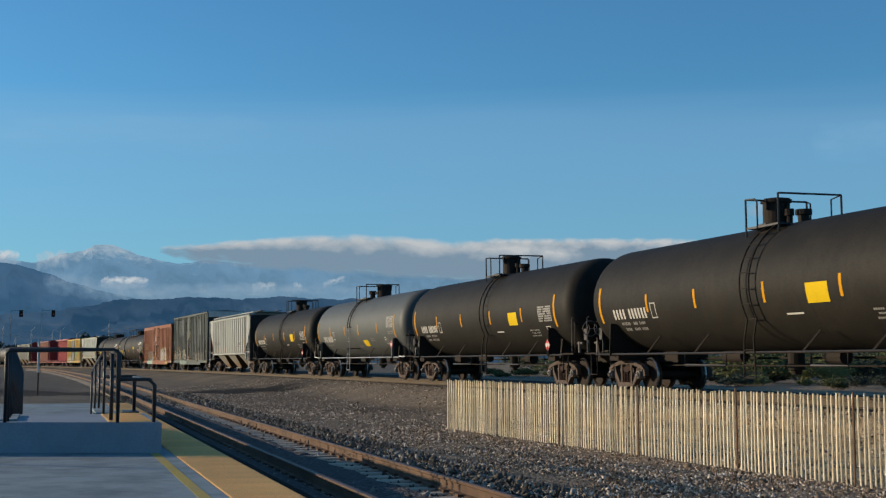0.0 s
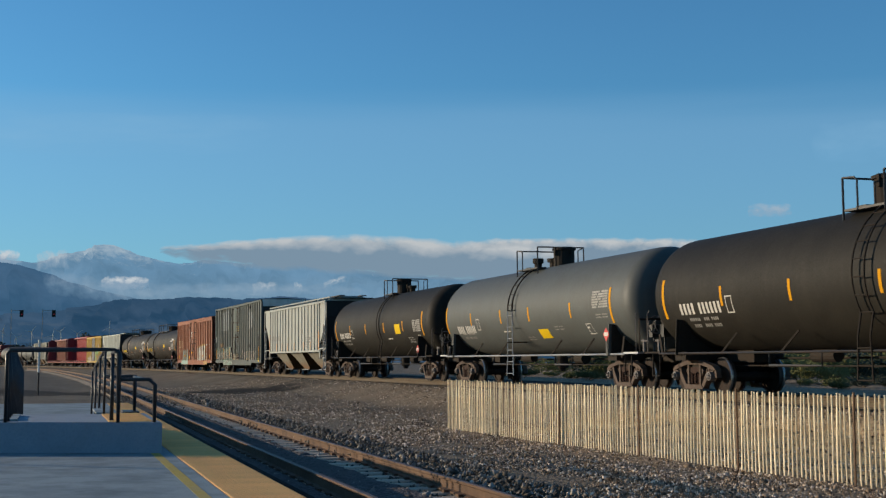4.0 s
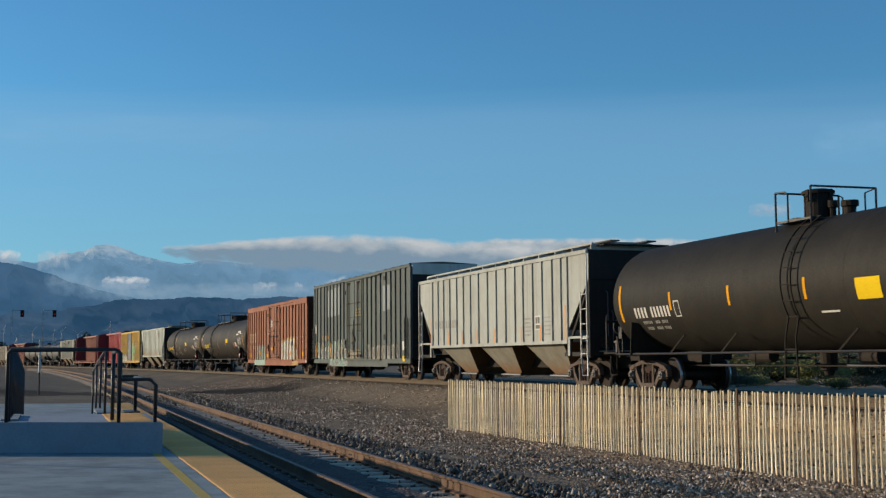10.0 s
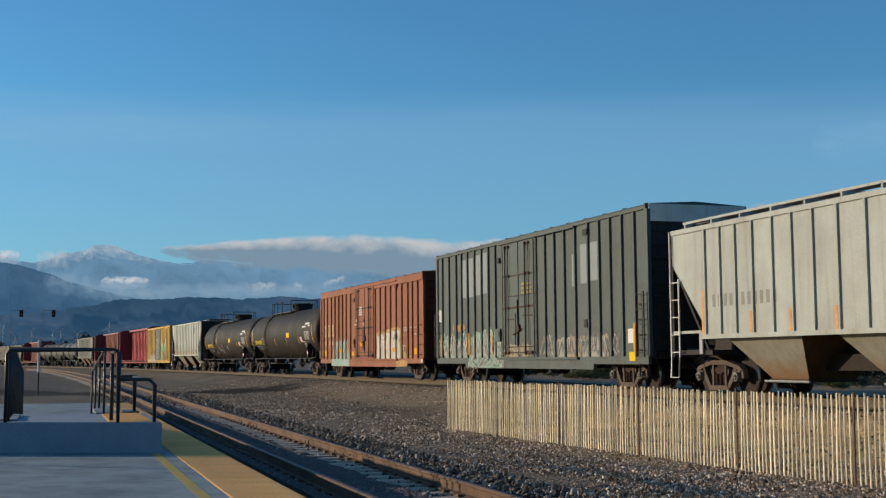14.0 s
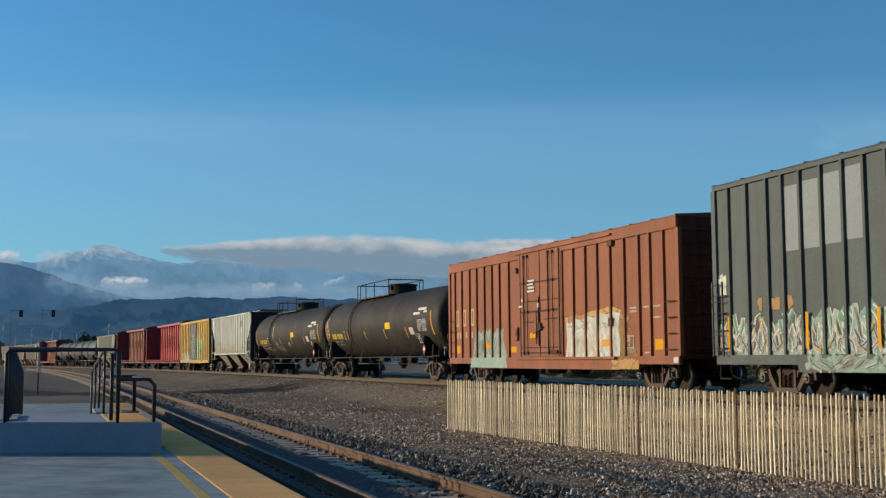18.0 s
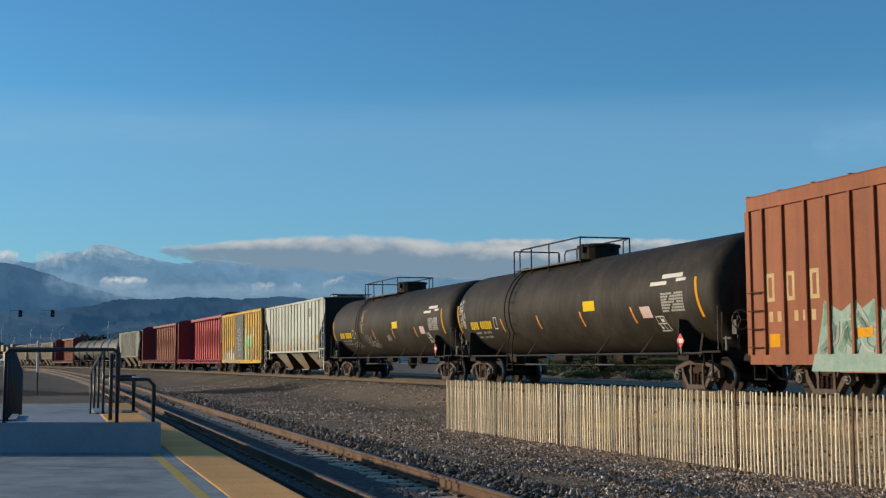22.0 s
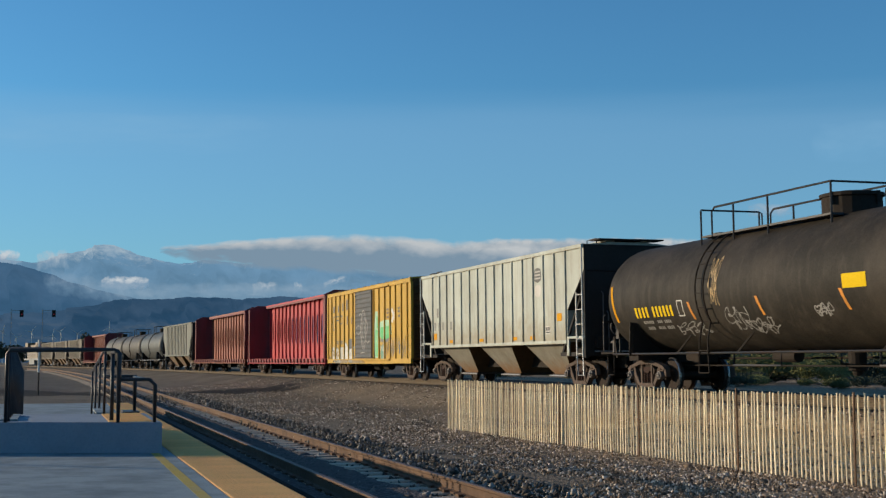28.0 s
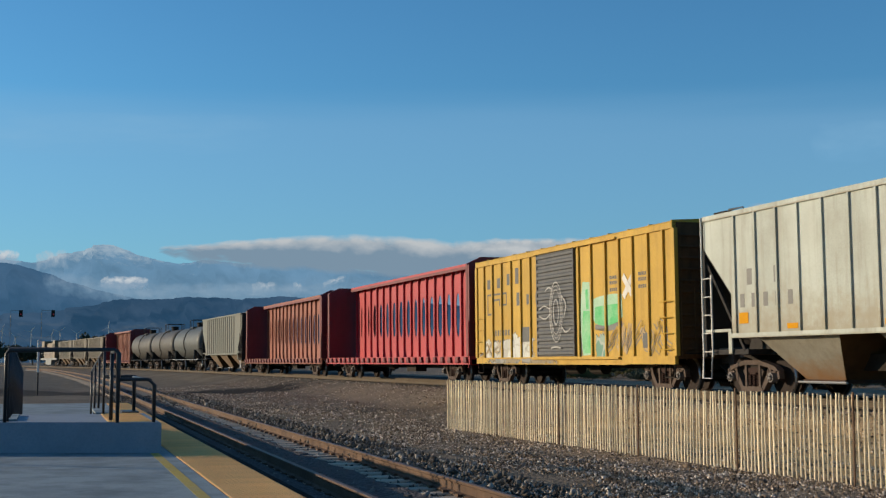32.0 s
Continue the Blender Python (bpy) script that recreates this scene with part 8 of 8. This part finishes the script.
# ---- scrub, poles and signals ----
def bush(name, x, y, z, w, h, n, mat, label, seed):
    rng = random.Random(seed)
    b = tagged(new(name), label, "bush")
    b.matrix_world = pose(x, y, z)

    def stems(bm):
        for k in range(9):
            a = rng.uniform(0, 6.28)
            rod(bm, (0.06 * math.cos(a), 0.06 * math.sin(a), -0.05), (w * 0.4 * math.cos(a), w * 0.4 * math.sin(a), h * rng.uniform(0.35, 0.6)), 0.012 * h + 0.006, 5, 0.004)
    part("stem", made(stems), M["twig"], b)

    def leaves(bm):
        lobes = [(rng.uniform(-0.3, 0.3) * w, rng.uniform(-0.3, 0.3) * w, h * rng.uniform(0.35, 0.75), rng.uniform(0.2, 0.38)) for _ in range(9)]
        for k in range(n):
            lx, ly, lz, lr = rng.choice(lobes)
            d = Vector((rng.gauss(0, 1), rng.gauss(0, 1), rng.gauss(0, 1))).normalized() * lr * rng.uniform(0.55, 1.05)
            c = Vector((lx + d.x * w, ly + d.y * w, max(0.03, lz + d.z * h)))
            s = 0.030 * (w + h) / 2 * rng.uniform(0.5, 1.4) + 0.02
            t = Vector((rng.gauss(0, 1), rng.gauss(0, 1), rng.gauss(0, 0.7))).normalized()
            u = t.orthogonal().normalized() * s * 0.5
            t = t * s
            bm.faces.new([bm.verts.new(c + q) for q in (-t, u, t, -u)])
    part("leaves", made(leaves), mat, b)
    return b


def make_scrub():
    rng = random.Random(8)
    for k in range(240):
        s = -110 + 160 * (k / 240) + rng.uniform(-2, 2)
        w = -rng.uniform(26, 66) if k % 3 else -rng.uniform(21, 30)
        x, y = on_line(s, w)
        hgt = rng.uniform(1.3, 2.7) if k % 3 else rng.uniform(0.4, 0.8)
        wid = hgt * (rng.uniform(1.5, 2.6) if k % 3 else rng.uniform(2.5, 4))
        z, _ = ground_height(np.array([x]), np.array([y]))
        bush("scrub_bush", x, y, float(z[0]), wid, hgt, 1700, M["leaf_scrub"] if rng.random() < 0.82 else M["leaf_dark"], "low olive-green desert scrub bush", 100 + k)
    for k in range(110):
        x, y = on_line(-215 + 255 * k / 110 + rng.uniform(-3, 3), -rng.uniform(72, 150))
        hgt = rng.uniform(2.2, 4.0)
        bush("scrub_bush", x, y, 0.35, hgt * rng.uniform(2.2, 3.6), hgt, 700, M["leaf_scrub"] if rng.random() < 0.6 else M["leaf_dark"], "tall olive-green scrub on the far plain", 700 + k)
    # trees far behind the end of the train
    for px, d, w, h in ((160, 420, 8, 10.6), (176, 430, 7, 10.4), (30, 430, 15, 7), (-30, 400, 14, 8), (60, 460, 12, 6.5)):
        x = (px - 784) / FOCAL * d
        tree("tree", x, d, 0.5, w, h, px)


def make_road():
    """An added asphalt strip beside the main track, darkened for the train's shade behind it."""
    ss = np.arange(-200.0, 70.0, 4.0)
    ws = (-7.2, -10.0, -13.0, -16.5)
    pts = [on_line(q, w) for q in ss for w in ws]
    z, _ = ground_height(np.array([a for a, _ in pts]), np.array([b for _, b in pts]))
    verts = [(a, b, float(c) + 0.05) for (a, b), c in zip(pts, z)]
    n = len(ws)
    faces = [(i * n + k, i * n + k + 1, (i + 1) * n + k + 1, (i + 1) * n + k) for i in range(len(ss) - 1) for k in range(n - 1)]
    me = bpy.data.meshes.new("road")
    me.from_pydata(verts, [], faces)
    me.materials.append(M["asphalt"])
    tagged(new("road", me), "asphalt road behind the railway, darkened for the train's shade", "road", kind="structure")


def tree(name, x, y, z, w, h, seed):
    rng = random.Random(seed + 1000)
    t = tagged(new(name), "distant dark bushy tree", "tree")
    t.matrix_world = pose(x, y, z)

    def trunk(bm):
        rod(bm, (0, 0, -0.3), (0.1, 0, h * 0.45), 0.3, 8, 0.16)
        for k in range(6):
            a = rng.uniform(0, 6.28)
            rod(bm, (0.05, 0, h * rng.uniform(0.25, 0.45)), (w * 0.3 * math.cos(a), w * 0.3 * math.sin(a), h * rng.uniform(0.6, 0.85)), 0.12, 6, 0.04)
    part("trunk", made(trunk), M["twig"], t)

    def crown(bm):
        lobes = [(rng.uniform(-0.35, 0.35) * w, rng.uniform(-0.3, 0.3) * w, h * rng.uniform(0.35, 0.8), rng.uniform(0.14, 0.26)) for _ in range(14)]
        for k in range(2600):
            lx, ly, lz, lr = rng.choice(lobes)
            d = Vector((rng.gauss(0, 1), rng.gauss(0, 1), rng.gauss(0, 1))).normalized() * lr * rng.uniform(0.4, 1.05)
            c = Vector((lx + d.x * w, ly + d.y * w, lz + d.z * h))
            s = 0.5 * rng.uniform(0.5, 1.3)
            q = Vector((rng.gauss(0, 1), rng.gauss(0, 1), rng.gauss(0, 1))).normalized()
            u = q.orthogonal().normalized() * s * 0.6
            q = q * s
            bm.faces.new([bm.verts.new(c + p) for p in (-q, u, q, -u)])
    part("crown", made(crown), M["leaf_dark"], t)


def make_poles():
    # white and dark marker post beside the yard track
    p = tagged(new("marker_post"), "thin post with a white upper half", "post")
    d = 62.0
    x = (70 - 784) / FOCAL * d
    z, _ = ground_height(np.array([x]), np.array([d]))
    z = float(z[0])
    p.matrix_world = pose(x, d, z)
    part("lower_post", made(lambda bm: rod(bm, (0, 0, -0.2), (0, 0, 1.15), 0.045, 8)), M["iron_black"], p)
    part("upper_post", made(lambda bm: rod(bm, (0, 0, 1.15), (0, 0, 1.6 - z + (HORIZON - 602) / FOCAL * d), 0.058, 6)), M["white_paint"], p, "white painted post")
    # wind turbines on the plain, and signals far along the yard
    d = 1500.0
    for px, py, turn in ((5, 588, 20), (29, 599, 75), (56, 589, 40), (93, 596, 15), (107, 589, 47), (137, 592, 62), (193, 582, 5)):
        mill = tagged(new("wind_turbine"), "slender white wind turbine, far off and still", "wind turbine", "turbines on the plain")
        x, h = (px - 784) / FOCAL * d, 1.2 + (HORIZON + 1 - py) / FOCAL * d
        mill.matrix_world = pose(x, d, 0.4)
        part("tower", made(lambda bm: rod(bm, (0, 0, -1.0), (0, 0, h), 0.55, 8, 0.35)), M["white_paint"], mill)
        part("nacelle", made(lambda bm: block(bm, -0.6, 0.6, -1.0, 1.4, h - 0.3, h + 0.9)), M["white_paint"], mill)
        for k in range(3):
            a = radians(turn + 120 * k)
            part("blade", made(lambda bm: rod(bm, (0.3 * math.sin(a), -1.2, h + 0.3 + 0.3 * math.cos(a)), (8.5 * math.sin(a), -1.2, h + 0.3 + 8.5 * math.cos(a)), 0.42, 6, 0.12)), M["white_paint"], mill)
    d = 150.0
    k = d / FOCAL
    for px, mx in ((37, 19), (94, 74)):
        sig = tagged(new("signal_mast"), "slender railway signal mast with a hooded head", "railway signal", "signals along the yard")
        sig.matrix_world = pose((mx - 784) / FOCAL * d, d, 0.4)
        zt = 1.2 + (HORIZON + 1 - 549) * k
        xx = (px - mx) * k
        part("mast", made(lambda bm: rod(bm, (0, 0, -0.3), (0, 0, zt), 0.022, 6)), M["wire"], sig)
        part("bracket", made(lambda bm: rod(bm, (0, 0, zt - 0.15), (xx, 0, zt - 0.15), 0.02, 6)), M["wire"], sig)
        h = part("signal_head", made(lambda bm: block(bm, xx - 0.19, xx + 0.19, -0.12, 0.12, zt - 0.92, zt - 0.10)), M["tank_black"], sig, "black signal head")
        part("signal_lamp", made(lambda bm: rod(bm, (xx + 0.05, -0.14, zt - 0.6), (xx + 0.05, -0.16, zt - 0.6), 0.07, 12)), M["signal_red"], h, "lit red lamp")
    # lamp post beside the platform whose shadow crosses the slabs
    post = tagged(new("platform_lamp_post"), "slim dark lamp post on the platform", "lamp post")
    post.matrix_world = pose(-9.0, 16.95, 0.34)
    part("pole", made(lambda bm: rod(bm, (0, 0, 0), (0, 0, 4.2), 0.035, 8)), M["railing"], post)


# ---- build ----
M["signal_red"] = glowing("signal_red", (0.5, 0.04, 0.06), 0.12)
make_ground()
make_distance()
side, main = make_tracks()
make_platform()
make_landing()
TRAIN = build_train()
make_road()
make_scrub()
make_poles()
make_fence()
make_ties(side, main)


def bank_stones(rng, n):
    u = 5.0 + rng.uniform(0, 1, n) ** 1.15 * 13.0
    v = 5.5 + 80 * rng.uniform(0, 1, n) ** 1.6
    x, y = u * CU - v * SU, u * SU + v * CU
    z, q = ground_height(x, y)
    clump = np.array([noise.noise((a * 0.5, b * 0.5, 1.7)) for a, b in zip(x, y)])
    dark_patch = np.hypot((x + 13.2) / 8.0, (y - 69.0) / 6.0)
    behind = (x - 0.1) * 0.937 + (y - 31.35) * 0.349 > 0.1
    keep = (q > 1.2) & (~behind | (rng.uniform(0, 1, n) < 0.4)) & (dark_patch + rng.uniform(-0.35, 0.35, n) > 0.85) & (clump + rng.uniform(-0.35, 0.35, n) > -0.26)
    return np.stack([x, y, z + 0.004], 1)[keep]


def make_bed():
    """Fine ballast, darkened for the platform's shade; it covers all but the ties' far ends."""
    rng = np.random.RandomState(12)
    for name, u0, u1 in (("fine_ballast", -0.70, 0.34), ("fine_ballast", -1.33, -0.80)):
        us, vs = np.linspace(u0, u1, 9), np.arange(-6, 84, 0.22)
        verts, faces = [], []
        for v in vs:
            uc, z = side_track(float(v))
            for k, du in enumerate(us):
                rag = rng.uniform(-0.10, 0.06) if u1 > 0 and k > 6 else 0
                if u1 > 0 and k > 4 and v < 17:
                    rag += 0.055 * (k - 4) * min(1.0, (17 - v) / 3)
                verts.append(st(uc + du + rag, float(v), z - 0.176 + 0.012 + rng.uniform(-0.008, 0.012) - (0.05 if k in (0, 8) else 0)))
        n = len(us)
        for i in range(len(vs) - 1):
            for k in range(n - 1):
                faces.append((i * n + k, i * n + k + 1, (i + 1) * n + k + 1, (i + 1) * n + k))
        me = bpy.data.meshes.new(name)
        me.from_pydata([tuple(p) for p in verts], [], faces)
        me.materials.append(M["bed_dark"])
        ob = part(name, me, None, side, "fine ballast, darkened for the platform's shade")
    verts, faces = [], []
    vs = np.arange(62, 216, 2.0)
    for i, v in enumerate(vs):
        uc, z = side_track(float(v))
        for du in (-1.6, -1.1, 0.0, 1.1, 1.6):
            verts.append(tuple(st(uc + du + rng.uniform(-0.12, 0.12), float(v), z - (0.165 if abs(du) < 1.5 else 0.40))))
        if i:
            for k in range(4):
                a = (i - 1) * 5 + k
                faces.append((a, a + 1, a + 6, a + 5))
    me = bpy.data.meshes.new("pale_ballast")
    me.from_pydata(verts, [], faces)
    me.materials.append(M["ballast_pale"])
    part("pale_ballast", me, None, side, "pale dusty ballast along the curve")


make_bed()


def bed_stones(rng, n):
    u = 4.165 + rng.uniform(-1.8, 1.9, n)
    v = 6 + 55 * rng.uniform(0, 1, n) ** 1.6
    x, y = u * CU - v * SU, u * SU + v * CU
    z, q = ground_height(x, y)
    return np.stack([x, y, z + rng.uniform(0.02, 0.075, n)], 1)


scatter_stones("ballast", 235000, bank_stones, 0.0185, "loose grey-brown broken ballast on the bank", 4, M["stone"])
scatter_stones("track_bed", 16000, bed_stones, 0.03, "dark ballast between the concrete ties", 6, M["stone_dark"])


def motions():
    for car, place, half in TRAIN:
        rows = []
        for k in range(33):
            s = place + run(k)
            a, b = Vector((*on_line(s - half), RAIL_Z)), Vector((*on_line(s + half), RAIL_Z))
            d = b - a
            rows.append((float(k), Matrix.Translation((a + b) / 2) @ Matrix.Rotation(math.atan2(d.y, d.x), 4, "Z") @ pose(0, 0, 0, CANT)))
        walk(car, rows)
    for wheel, ax in SPINNING:
        walk(wheel, [(k / 10, pose(ax, 0, WHEEL_R, 0, math.degrees(run(k / 10) / WHEEL_R) % 360, 0)) for k in range(321)])


motions()
